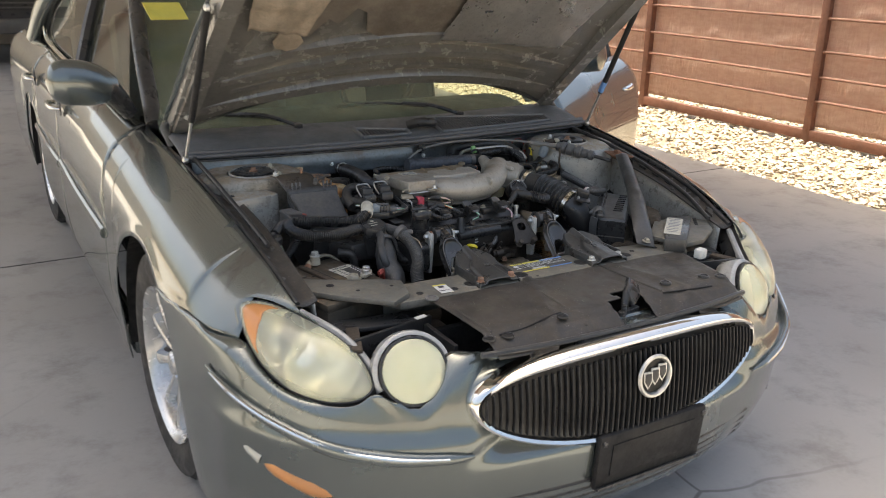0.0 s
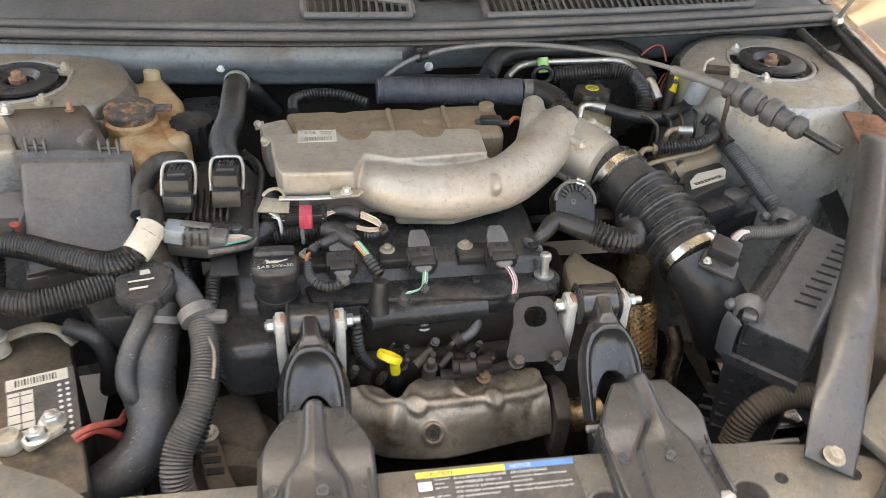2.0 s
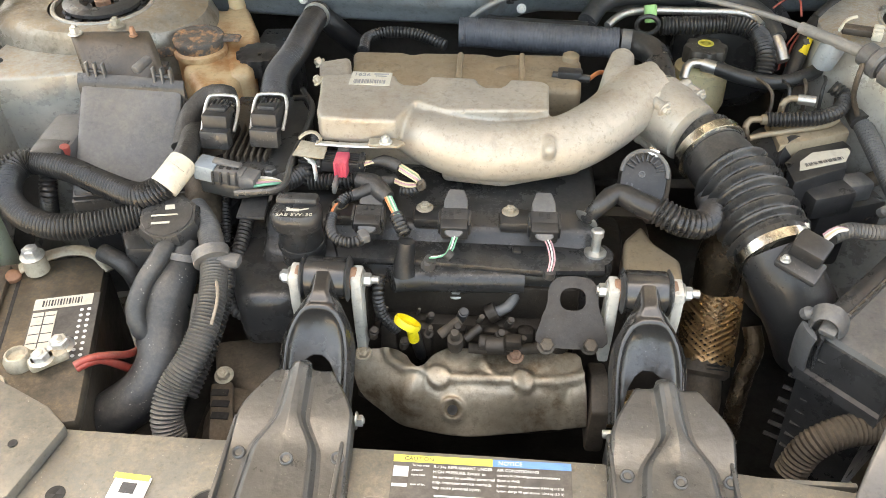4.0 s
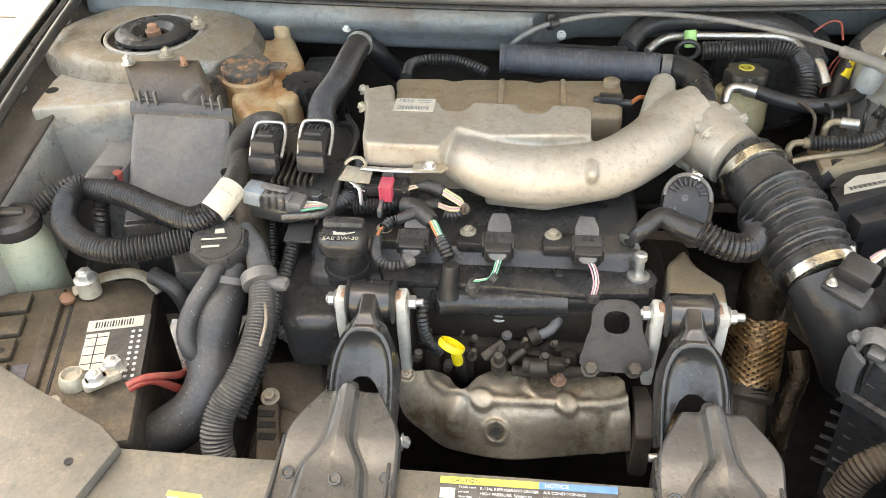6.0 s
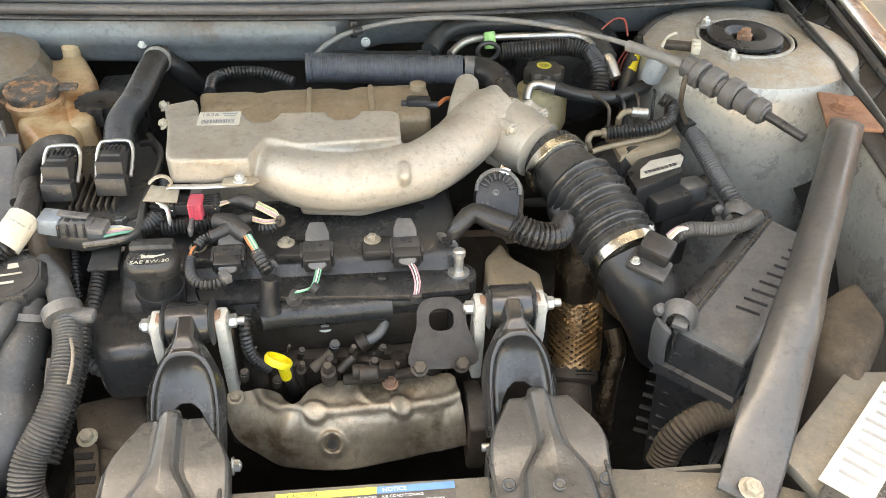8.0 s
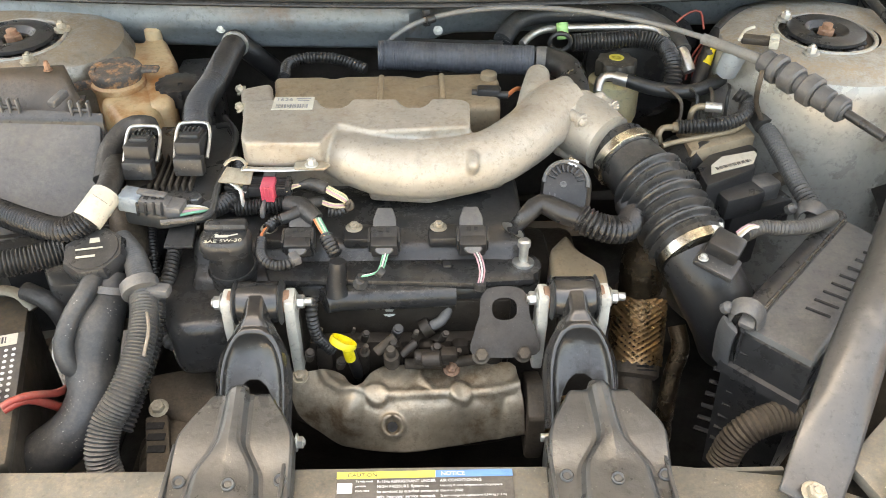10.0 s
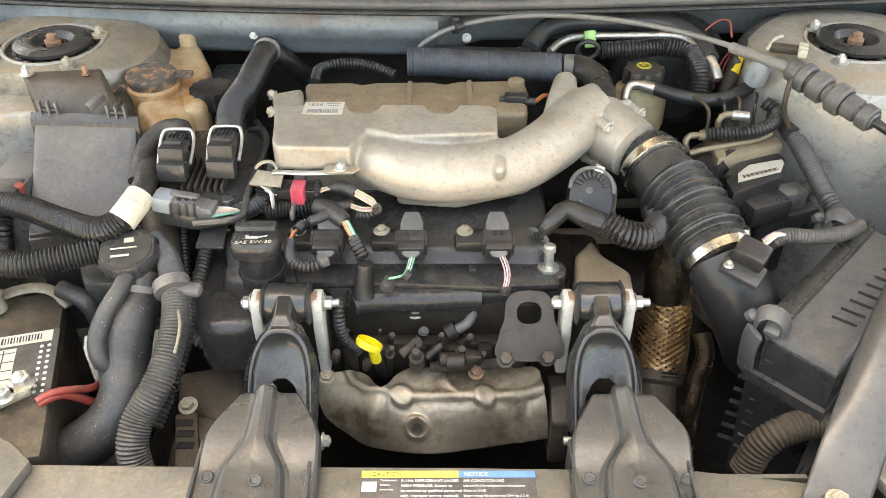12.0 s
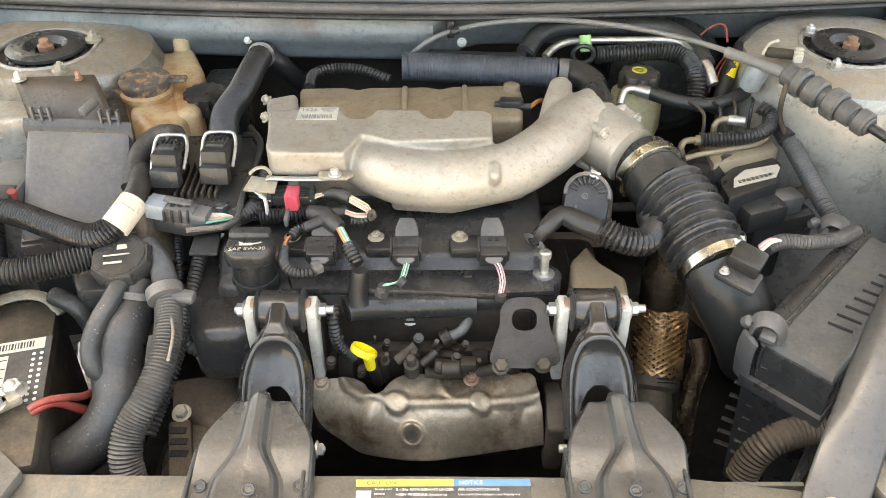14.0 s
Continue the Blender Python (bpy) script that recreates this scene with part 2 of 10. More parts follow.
WHITE_WIRE = surf("pale_wire", (0.66, 0.65, 0.60), 0.45, var=0.15, scale=80, bump=0)
BLUE_GREY = surf("blue_grey_sleeve", (0.24, 0.28, 0.31), 0.5, 0, 0.25, var=0.15, scale=50, bump=0.1)
CABLE_GREY = surf("grey_cable", (0.19, 0.19, 0.185), 0.45, 0, 0.2, var=0.15, scale=60, bump=0.05)
BOTTLE = surf("yellowed_bottle", (0.82, 0.64, 0.38), 0.4, 0, 0.12, (0.45, 0.33, 0.18), var=0.14, scale=42, bump=0.05,
              stain=(0.48, 0.20, 0.065), stain_amount=0.85)
BOTTLE_CAP = surf("rust_flecked_cap", (0.075, 0.07, 0.065), 0.6, 0, 0.4, (0.25, 0.2, 0.15), var=0.3, scale=170, bump=0.4,
                  stain=(0.60, 0.30, 0.13), stain_amount=0.60)
WASHER = surf("pale_green_bottle", (0.60, 0.66, 0.52), 0.4, 0, 0.2, var=0.1, scale=14, bump=0.03)
PS_BOTTLE = surf("amber_bottle", (0.95, 0.80, 0.50), 0.35, 0, 0.1, var=0.15, scale=20, bump=0.05, stain=(0.42, 0.28, 0.09), stain_amount=0.28)
def translucent(m, amount, tint):
    """Thin plastic that lets part of the light through."""
    nt = m.node_tree
    p = nt.nodes["Principled BSDF"]
    tr = nt.nodes.new("ShaderNodeBsdfTranslucent")
    tr.inputs["Color"].default_value = (*tint, 1)
    mix = nt.nodes.new("ShaderNodeMixShader")
    mix.inputs[0].default_value = amount
    nt.links.new(p.outputs[0], mix.inputs[1])
    nt.links.new(tr.outputs[0], mix.inputs[2])
    nt.links.new(mix.outputs[0], nt.nodes["Material Output"].inputs["Surface"])


translucent(PS_BOTTLE, 0.3, (0.95, 0.78, 0.42))
translucent(BOTTLE, 0.25, (0.90, 0.62, 0.32))
translucent(WASHER, 0.35, (0.80, 0.86, 0.66))
PAPER = surf("label_paper", (0.74, 0.73, 0.68), 0.6, 0, 0.15, var=0.06, scale=80, bump=0.02)
PAPER_OLD = surf("label_paper_aged", (0.60, 0.56, 0.44), 0.65, 0, 0.2, var=0.15, scale=60, bump=0.05, stain=(0.40, 0.33, 0.22), stain_amount=0.4)
INK = surf("label_ink", (0.035, 0.035, 0.038), 0.6, var=0.15, scale=80, bump=0)
INK_SOFT = surf("label_ink_grey", (0.25, 0.25, 0.25), 0.6, var=0.15, scale=80, bump=0)
INK_WHITE = surf("label_white", (0.68, 0.68, 0.66), 0.6, var=0.08, scale=80, bump=0)
LABEL_BLUE = surf("label_blue", (0.10, 0.24, 0.55), 0.5, var=0.1, scale=60, bump=0)
LABEL_NAVY = surf("label_navy", (0.040, 0.048, 0.085), 0.5, 0, 0.4, var=0.2, scale=60, bump=0.02)
LABEL_YELLOW = surf("label_yellow", (0.78, 0.66, 0.10), 0.5, var=0.1, scale=60, bump=0)
LABEL_DARK = surf("label_dark", (0.050, 0.046, 0.042), 0.55, 0, 0.2, var=0.2, scale=60, bump=0.02)
BATTERY = surf("battery_case", (0.040, 0.035, 0.028), 0.45, 0, 0.62, (0.235, 0.17, 0.10), var=0.45, scale=30, bump=0.10, stain=(0.16, 0.11, 0.06), stain_amount=0.5)
LEAD = surf("corroded_lead", (0.40, 0.36, 0.28), 0.7, 0.3, 0.3, var=0.35, scale=70, bump=0.5, stain=(0.28, 0.18, 0.09), stain_amount=0.45)
FELT = surf("underhood_felt", (0.12, 0.104, 0.088), 0.95, 0, 0.15, var=0.4, scale=30, bump=0.5, stain=(0.15, 0.10, 0.065), stain_amount=0.3)
HOOD_INNER = surf("hood_inner_paint", (0.17, 0.165, 0.152), 0.24, 0.35, 0.05, var=0.2, scale=14, bump=0.05, coat=0.3,
                  stain=(0.22, 0.10, 0.045), stain_amount=0.12)
FOIL = surf("wrinkled_foil", (0.52, 0.50, 0.47), 0.36, 0.8, 0.06, var=0.10, scale=40, bump=0.25)
TYRE = surf("tyre_rubber", (0.030, 0.029, 0.028), 0.75, 0, 0.3, (0.17, 0.15, 0.125), var=0.3, scale=30, bump=0.2)
CONNECTOR = surf("grey_connector", (0.105, 0.105, 0.107), 0.45, 0, 0.35, var=0.25, scale=60, bump=0.2)
GASKET = surf("pale_tape", (0.58, 0.54, 0.44), 0.7, 0, 0.3, var=0.12, scale=60, bump=0.3)
# Near-black colour standing in for the shade of holes, slots and deep gaps.
DARK_VOID = surf("void_black", (0.007, 0.0065, 0.006), 0.8, 0, 0.06, (0.06, 0.045, 0.03), var=0.4, scale=20, bump=0.2)
COWL = surf("cowl_plastic", (0.15, 0.15, 0.15), 0.6, 0, 0.45, (0.30, 0.27, 0.235), var=0.2, scale=12, bump=0.1)
DASH = surf("dash_vinyl", (0.10, 0.098, 0.088), 0.6, 0, 0.25, var=0.2, scale=20, bump=0.2)
SEAT = surf("seat_cloth", (0.27, 0.245, 0.20), 0.85, 0, 0.1, var=0.2, scale=40, bump=0.3)
ROOF_METAL = surf("roof_sheet", (0.42, 0.41, 0.39), 0.55, 0.4, 0.1, var=0.2, scale=3, bump=0.05)
WALL_PALE = surf("plain_wall", (0.52, 0.46, 0.38), 0.85, 0, 0.1, var=0.15, scale=4, bump=0.2)
DARK_PAINT = surf("dark_vehicle_paint", (0.030, 0.032, 0.036), 0.35, 0.2, 0.2, var=0.2, scale=10, bump=0.02, coat=0.5)


def lens_material(name, tint, rough, alpha_mix):
    """Hazed clear plastic over a bright reflector."""
    m, nt, p = nodes_of(name)
    haze = remap(nt, noise_node(nt, 9.0, 5.0, 0.6), 0.3, 0.7)
    col = mixc(nt, haze, tint, tuple(min(1, c * 1.12) for c in tint))
    nt.links.new(col, p.inputs["Base Color"])
    put(nt, p, "Roughness", rough)
    put(nt, p, "Transmission Weight", alpha_mix)
    put(nt, p, "IOR", 1.3)
    put(nt, p, "Coat Weight", 0.8)
    put(nt, p, "Coat Roughness", 0.08)
    return m


LENS = lens_material("hazed_headlamp_lens", (0.95, 0.94, 0.74), 0.18, 0.72)
HOUSING = surf("lamp_housing_plastic", (0.40, 0.40, 0.385), 0.28, 0, 0.2, var=0.12, scale=40, bump=0.05, coat=0.4)
LENS_AMBER = lens_material("amber_lens", (0.86, 0.38, 0.14), 0.3, 0.45)
LENS_CLEAR = lens_material("clear_lens", (0.72, 0.70, 0.60), 0.25, 0.4)
REFLECTOR = surf("lamp_reflector", (0.82, 0.80, 0.64), 0.30, 0.45, 0, var=0.1, scale=30, bump=0.0)


def pane_material(name, tint, film, film_low, film_high):
    """Thin tinted pane: straight through, a clear reflection and a diffuse film: dust, painted-in sheen."""
    m, nt, p = nodes_of(name)
    nt.nodes.remove(p)
    clear = nt.nodes.new("ShaderNodeBsdfTransparent")
    clear.inputs["Color"].default_value = (*tint, 1)
    gloss = nt.nodes.new("ShaderNodeBsdfGlossy")
    gloss.inputs["Roughness"].default_value = 0.04
    fres = nt.nodes.new("ShaderNodeFresnel")
    fres.inputs["IOR"].default_value = 1.5
    sheen = nt.nodes.new("ShaderNodeMixShader")
    nt.links.new(fres.outputs[0], sheen.inputs[0])
    nt.links.new(clear.outputs[0], sheen.inputs[1])
    nt.links.new(gloss.outputs[0], sheen.inputs[2])
    dust = nt.nodes.new("ShaderNodeBsdfDiffuse")
    dust.inputs["Color"].default_value = (*film, 1)
    mix = nt.nodes.new("ShaderNodeMixShader")
    nt.links.new(remap(nt, noise_node(nt, 3.0, 6.0, 0.6), 0.3, 0.7, film_low, film_high), mix.inputs[0])
    nt.links.new(sheen.outputs[0], mix.inputs[1])
    nt.links.new(dust.outputs[0], mix.inputs[2])
    nt.links.new(mix.outputs[0], nt.nodes["Material Output"].inputs["Surface"])
    return m


GLASS = pane_material("tinted_glass", (0.70, 0.76, 0.66), (0.40, 0.40, 0.36), 0.03, 0.08)
# Dust, and the pale olive light the pane reflects, painted as a film.
GLASS_FILMED = pane_material("filmed_windshield", (0.72, 0.82, 0.62), (0.42, 0.44, 0.29), 0.20, 0.36)


def concrete_material():
    m, nt, p = nodes_of("worn_concrete")
    big = noise_node(nt, 0.5, 6.0, 0.6)
    mid = noise_node(nt, 4.0, 8.0, 0.7)
    fine = noise_node(nt, 60.0, 8.0, 0.75)
    col = mixc(nt, remap(nt, big, 0.3, 0.7), (0.33, 0.31, 0.283), (0.44, 0.425, 0.40))
    col = mixc(nt, remap(nt, mid, 0.45, 0.75, 0, 0.55), col, (0.18, 0.16, 0.14))
    col = mixc(nt, remap(nt, fine, 0.5, 0.8, 0, 0.35), col, (0.44, 0.42, 0.39))
    scuff = remap(nt, noise_node(nt, 3.0, 9.0, 0.8, stretch=(6.0, 1.0, 1.0)), 0.62, 0.74, 0, 0.35)
    col = mixc(nt, scuff, col, (0.50, 0.48, 0.45))
    v = nt.nodes.new("ShaderNodeTexVoronoi")
    v.feature = "DISTANCE_TO_EDGE"
    v.inputs["Scale"].default_value = 0.45
    gate = remap(nt, noise_node(nt, 0.35, 2.0), 0.56, 0.66)
    warp = nt.nodes.new("ShaderNodeTexNoise")
    warp.inputs["Scale"].default_value = 2.5
    tc = nt.nodes.new("ShaderNodeTexCoord").outputs["Object"]
    nt.links.new(tc, warp.inputs["Vector"])
    mixv = nt.nodes.new("ShaderNodeMix")
    mixv.data_type = "VECTOR"
    mixv.inputs[0].default_value = 0.12
    nt.links.new(tc, mixv.inputs[4])
    nt.links.new(warp.outputs["Color"], mixv.inputs[5])
    nt.links.new(mixv.outputs[1], v.inputs["Vector"])
    crack = remap(nt, v.outputs["Distance"], 0.0008, 0.0032, 1.0, 0.0)
    col = mixc(nt, maths(nt, "MULTIPLY", maths(nt, "MULTIPLY", crack, gate), 0.6), col, (0.06, 0.05, 0.042))
    nt.links.new(col, p.inputs["Base Color"])
    nt.links.new(remap(nt, mid, 0.3, 0.7, 0.62, 0.9), p.inputs["Roughness"])
    b = nt.nodes.new("ShaderNodeBump")
    put(nt, b, "Strength", 0.25)
    put(nt, b, "Distance", 0.004)
    nt.links.new(fine, b.inputs["Height"])
    nt.links.new(b.outputs["Normal"], p.inputs["Normal"])
    return m


CONCRETE = concrete_material()


def gravel_material(name, dark, lite):
    m, nt, p = nodes_of(name)
    info = nt.nodes.new("ShaderNodeNewGeometry")
    col = mixc(nt, info.outputs["Random Per Island"], dark, lite)
    col = mixc(nt, remap(nt, noise_node(nt, 150.0, 5.0), 0.4, 0.7, 0, 0.4), col, tuple(c * 0.6 for c in dark))
    nt.links.new(col, p.inputs["Base Color"])
    put(nt, p, "Roughness", 0.9)
    return m


GRAVEL = gravel_material("pale_gravel", (0.42, 0.35, 0.26), (0.74, 0.67, 0.56))
SOIL = surf("dry_soil", (0.34, 0.27, 0.19), 0.95, 0, 0, var=0.35, scale=20, bump=0.6, stain=(0.16, 0.11, 0.07), stain_amount=0.4)


def fabric_material():
    """Brown woven shade cloth, creased, that lets some sunlight through."""
    m, nt, p = nodes_of("shade_cloth")
    tc = nt.nodes.new("ShaderNodeTexCoord").outputs["Object"]
    streak = noise_node(nt, 5.0, 6.0, 0.6, tc, (1.0, 1.6, 5.0))
    crease = noise_node(nt, 9.0, 4.0, 0.6, tc, (1.0, 3.2, 0.8))
    col = mixc(nt, remap(nt, streak, 0.3, 0.7), (0.50, 0.355, 0.29), (0.62, 0.47, 0.39))
    nt.links.new(col, p.inputs["Base Color"])
    put(nt, p, "Roughness", 0.38)
    b = nt.nodes.new("ShaderNodeBump")
    put(nt, b, "Strength", 1.0)
    put(nt, b, "Distance", 0.02)
    nt.links.new(crease, b.inputs["Height"])
    nt.links.new(b.outputs["Normal"], p.inputs["Normal"])
    tr = nt.nodes.new("ShaderNodeBsdfTranslucent")
    tr.inputs["Color"].default_value = (0.55, 0.27, 0.15, 1)
    mix = nt.nodes.new("ShaderNodeMixShader")
    mix.inputs[0].default_value = 0.35
    out = nt.nodes["Material Output"]
    nt.links.new(p.outputs[0], mix.inputs[1])
    nt.links.new(tr.outputs[0], mix.inputs[2])
    nt.links.new(mix.outputs[0], out.inputs["Surface"])
    return m


CLOTH = fabric_material()
FENCE_STEEL = surf("red_oxide_steel", (0.15, 0.060, 0.038), 0.65, 0.1, 0.15, var=0.3, scale=12, bump=0.2)


# ---- mesh helpers ----
class Geo:
    """Vertices and faces gathered from simple solids."""

    def __init__(self):
        self.v, self.f = [], []

    def add(self, verts, faces):
        n = len(self.v)
        self.v += [tuple(p) for p in verts]
        self.f += [tuple(i + n for i in f) for f in faces]
        return self

    def bm(self, bm):
        bm.verts.index_update()
        self.add([v.co[:] for v in bm.verts], [[v.index for v in f.verts] for f in bm.faces])
        bm.free()
        return self

    def box(self, c, s, bevel=0.003, rot=(0, 0, 0), seg=2):
        b = bmesh.new()
        bmesh.ops.create_cube(b, size=1.0)
        for v in b.verts:
            v.co = Vector((v.co.x * s[0], v.co.y * s[1], v.co.z * s[2]))
        if bevel > 0:
            bmesh.ops.bevel(b, geom=list(b.edges), offset=min(bevel, 0.45 * min(s)), segments=seg, affect="EDGES", profile=0.5)
        bmesh.ops.transform(b, matrix=pose(*c, *rot), verts=list(b.verts))
        return self.bm(b)

    def prism(self, pts, h, bevel=0.002, m=None, seg=2):
        """A polygon in the local xy plane pulled up by h; m places it."""
        b = bmesh.new()
        lo = [b.verts.new((x, y, 0)) for x, y in pts]
        f = b.faces.new(lo)
        r = bmesh.ops.extrude_face_region(b, geom=[f])
        for e in r["geom"]:
            if isinstance(e, bmesh.types.BMVert):
                e.co.z += h
        bmesh.ops.recalc_face_normals(b, faces=list(b.faces))
        if bevel > 0:
            bmesh.ops.bevel(b, geom=list(b.edges), offset=bevel, segments=seg, affect="EDGES", profile=0.5, clamp_overlap=True)
        if m is not None:
            bmesh.ops.transform(b, matrix=m, verts=list(b.verts))
        return self.bm(b)

    def rings(self, rings, closed=True, cap=True):
        n = len(rings[0])
        base = len(self.v)
        for r in rings:
            self.v += [tuple(p) for p in r]
        for i in range(len(rings) - 1):
            for j in range(n if closed else n - 1):
                a, b2 = base + i * n + j, base + i * n + (j + 1) % n
                self.f.append((a, b2, b2 + n, a + n))
        if cap and closed:
            self.f.append(tuple(base + j for j in reversed(range(n))))
            self.f.append(tuple(base + (len(rings) - 1) * n + j for j in range(n)))
        return self

    def lathe(self, profile, centre, axis=(0, 0, 1), seg=20, squash=(1, 1), cap=True):
        """profile: (radius, height) rows along the axis."""
        q = Vector(axis).to_track_quat("Z", "Y").to_matrix()
        c = Vector(centre)
        rings = []
        for r, h in profile:
            rings.append([c + q @ Vector((max(r, 1e-5) * math.cos(2 * math.pi * k / seg) * squash[0],
                                          max(r, 1e-5) * math.sin(2 * math.pi * k / seg) * squash[1], h)) for k in range(seg)])
        return self.rings(rings, cap=cap)

    def rod(self, a, b, r, seg=12, bevel=0.15):
        a, b = Vector(a), Vector(b)
        h = (b - a).length
        e = min(r * bevel, h * 0.3)
        return self.lathe([(r - e, 0), (r, e), (r, h - e), (r - e, h)], a, b - a, seg)

    def hexbolt(self, c, r=0.007, h=0.006, axis=(0, 0, 1), washer=True):
        if washer:
            self.lathe([(r * 1.35, 0), (r * 1.45, 0.001), (r * 1.3, 0.002)], c, axis, 16)
        n = Vector(axis).normalized()
        base = Vector(c) + n * (0.0018 if washer else 0)
        self.lathe([(r, 0), (r, h * 0.85), (r * 0.86, h)], base, axis, 6)
        self.lathe([(r * 0.5, h), (r * 0.5, h + 0.001), (r * 0.4, h + 0.0015)], base, axis, 10)
        return self

    def tube(self, pts, r, seg=12, step=0.008, rib=0.0, pitch=0.005, radii=None, flat=1.0):
        """A hose along a smooth line; rib: depth of its corrugations; radii: radius at each point."""
        line, rad = smooth_line(pts, pitch / 4 if rib else step, radii or [r] * len(pts))
        rings = []
        up = Vector((0, 0, 1))
        tan0 = (line[1] - line[0]).normalized()
        side = tan0.cross(up)
        side = side.normalized() if side.length > 1e-3 else Vector((1, 0, 0))
        run = 0.0
        for i, p in enumerate(line):
            t = (line[min(i + 1, len(line) - 1)] - line[max(i - 1, 0)]).normalized()
            side = (side - t * side.dot(t)).normalized()
            nor = side.cross(t)
            rr = rad[i]
            if rib:
                rr += rib * (1, 0.35, -0.9, 0.35)[i % 4]
            rings.append([p + side * (rr * math.cos(2 * math.pi * k / seg)) + nor * (rr * flat * math.sin(2 * math.pi * k / seg)) for k in range(seg)])
        return self.rings(rings)


def smooth_line(pts, step, vals):
    p = [Vector(x) for x in pts]
    if len(p) == 2:
        p = [p[0], p[0].lerp(p[1], 0.5), p[1]]
        vals = [vals[0], 0.5 * (vals[0] + vals[1]), vals[1]]
    ext = [p[0] * 2 - p[1]] + p + [p[-1] * 2 - p[-2]]
    ev = [vals[0]] + list(vals) + [vals[-1]]
    out, rad = [], []
    for i in range(1, len(ext) - 2):
        n = max(2, int((ext[i + 1] - ext[i]).length / step))
        for k in range(n):
            t = k / n
            a, b, c, d = ext[i - 1], ext[i], ext[i + 1], ext[i + 2]
            out.append(0.5 * ((2 * b) + (c - a) * t + (2 * a - 5 * b + 4 * c - d) * t * t + (3 * b - a - 3 * c + d) * t ** 3))
            rad.append(ev[i] + (ev[i + 1] - ev[i]) * t)
    out.append(p[-1])
    rad.append(vals[-1])
    return out, rad


def mesh_of(name, geo, mat, smooth=38):
    me = bpy.data.meshes.new(name)
    me.from_pydata(geo.v, [], geo.f)
    me.validate()
    b = bmesh.new()
    b.from_mesh(me)
    bmesh.ops.recalc_face_normals(b, faces=list(b.faces))
    b.to_mesh(me)
    b.free()
    me.materials.append(mat)
    me.shade_smooth()
    me.set_sharp_from_angle(angle=radians(smooth))
    return me


def part(name, geo, mat, parent=None, label="", smooth=38):
    ob = new(name, mesh_of(name, geo, mat, smooth))
    if parent is not None:
        ob.parent = parent
    if label:
        ob["label"] = label
    return ob


def thing(name, label, category, group="", kind="", at=(0, 0, 0)):
    ob = new(name)
    ob.empty_display_size = 0.05
    return tagged(ob, label, category, group, kind)


def single(name, geo, mat, label, category, group="", kind="", smooth=38):
    return tagged(part(name, geo, mat, None, "", smooth), label, category, group, kind)


def grid(fn, nu, nv, closed_u=False):
    """A sheet of fn(u, v), u and v from 0 to 1."""
    g = Geo()
    verts = [fn(i / nu, j / nv) for i in range(nu + 1) for j in range(nv + 1)]
    faces = [(i * (nv + 1) + j, (i + 1) * (nv + 1) + j, (i + 1) * (nv + 1) + j + 1, i * (nv + 1) + j + 1)
             for i in range(nu) for j in range(nv)]
    return g.add(verts, faces)


def thick(ob, d, offset=-1.0):
    s = ob.modifiers.new("thickness", "SOLIDIFY")
    s.thickness, s.offset = d, offset
    return ob


def lerp(a, b, t):
    return a + (b - a) * t


def slope_at(rows, i):
    """Slope at a row of the table that never overshoots its neighbours."""
    if i == 0 or i == len(rows) - 1:
        j = 0 if i == 0 else i - 1
        return (rows[j + 1][1] - rows[j][1]) / (rows[j + 1][0] - rows[j][0])
    d0 = (rows[i][1] - rows[i - 1][1]) / (rows[i][0] - rows[i - 1][0])
    d1 = (rows[i + 1][1] - rows[i][1]) / (rows[i + 1][0] - rows[i][0])
    return 2 * d0 * d1 / (d0 + d1) if d0 * d1 > 0 else 0.0


def curve_at(rows, x):
    """Smooth reading of a short table of (x, value)."""
    if x <= rows[0][0]:
        return rows[0][1]
    for (a, va), (b, vb) in zip(rows, rows[1:]):
        if x <= b:
            i = [r[0] for r in rows].index(a)
            t = (x - a) / (b - a)
            s0, s1 = slope_at(rows, i), slope_at(rows, i + 1)
            h = b - a
            return (va * (1 + 2 * t) * (1 - t) ** 2 + vb * t * t * (3 - 2 * t) + h * s0 * t * (1 - t) ** 2 - h * s1 * t * t * (1 - t))
    return rows[-1][1]


def writing(text, size, m, mat, parent, name="lettering", extrude=0.0002):
    c = bpy.data.curves.new(name, "FONT")
    c.body, c.size, c.extrude = text, size, extrude
    c.align_x, c.align_y = "LEFT", "CENTER"
    c.materials.append(mat)
    tmp = bpy.data.objects.new(name, c)
    scene.collection.objects.link(tmp)
    dg = bpy.context.evaluated_depsgraph_get()
    me = bpy.data.meshes.new_from_object(tmp.evaluated_get(dg))
    bpy.data.objects.remove(tmp)
    ob = new(name, me)
    if not me.materials:
        me.materials.append(mat)
    ob.matrix_world = m
    if parent:
        ob.parent = parent
    return ob

# ---- setting: slab, gravel, fence, carport ----
ground = single("ground", Geo().box((0, 60, -0.26), (600, 600, 0.4), 0), SOIL, "dry bare soil reaching to the horizon", "ground", kind="structure")
slab = single("floor", Geo().box((-2.1, 3.0, -0.03), (11.8, 22.0, 0.06), 0.004), CONCRETE, "worn stained concrete slab with fine cracks", "floor", kind="structure")
joints = Geo()
for yj in (2.09, 8.1):
    joints.box((-2.1, yj, 0.0012), (11.7, 0.008, 0.0016), 0)
part("joint", joints, DARK_VOID, slab)


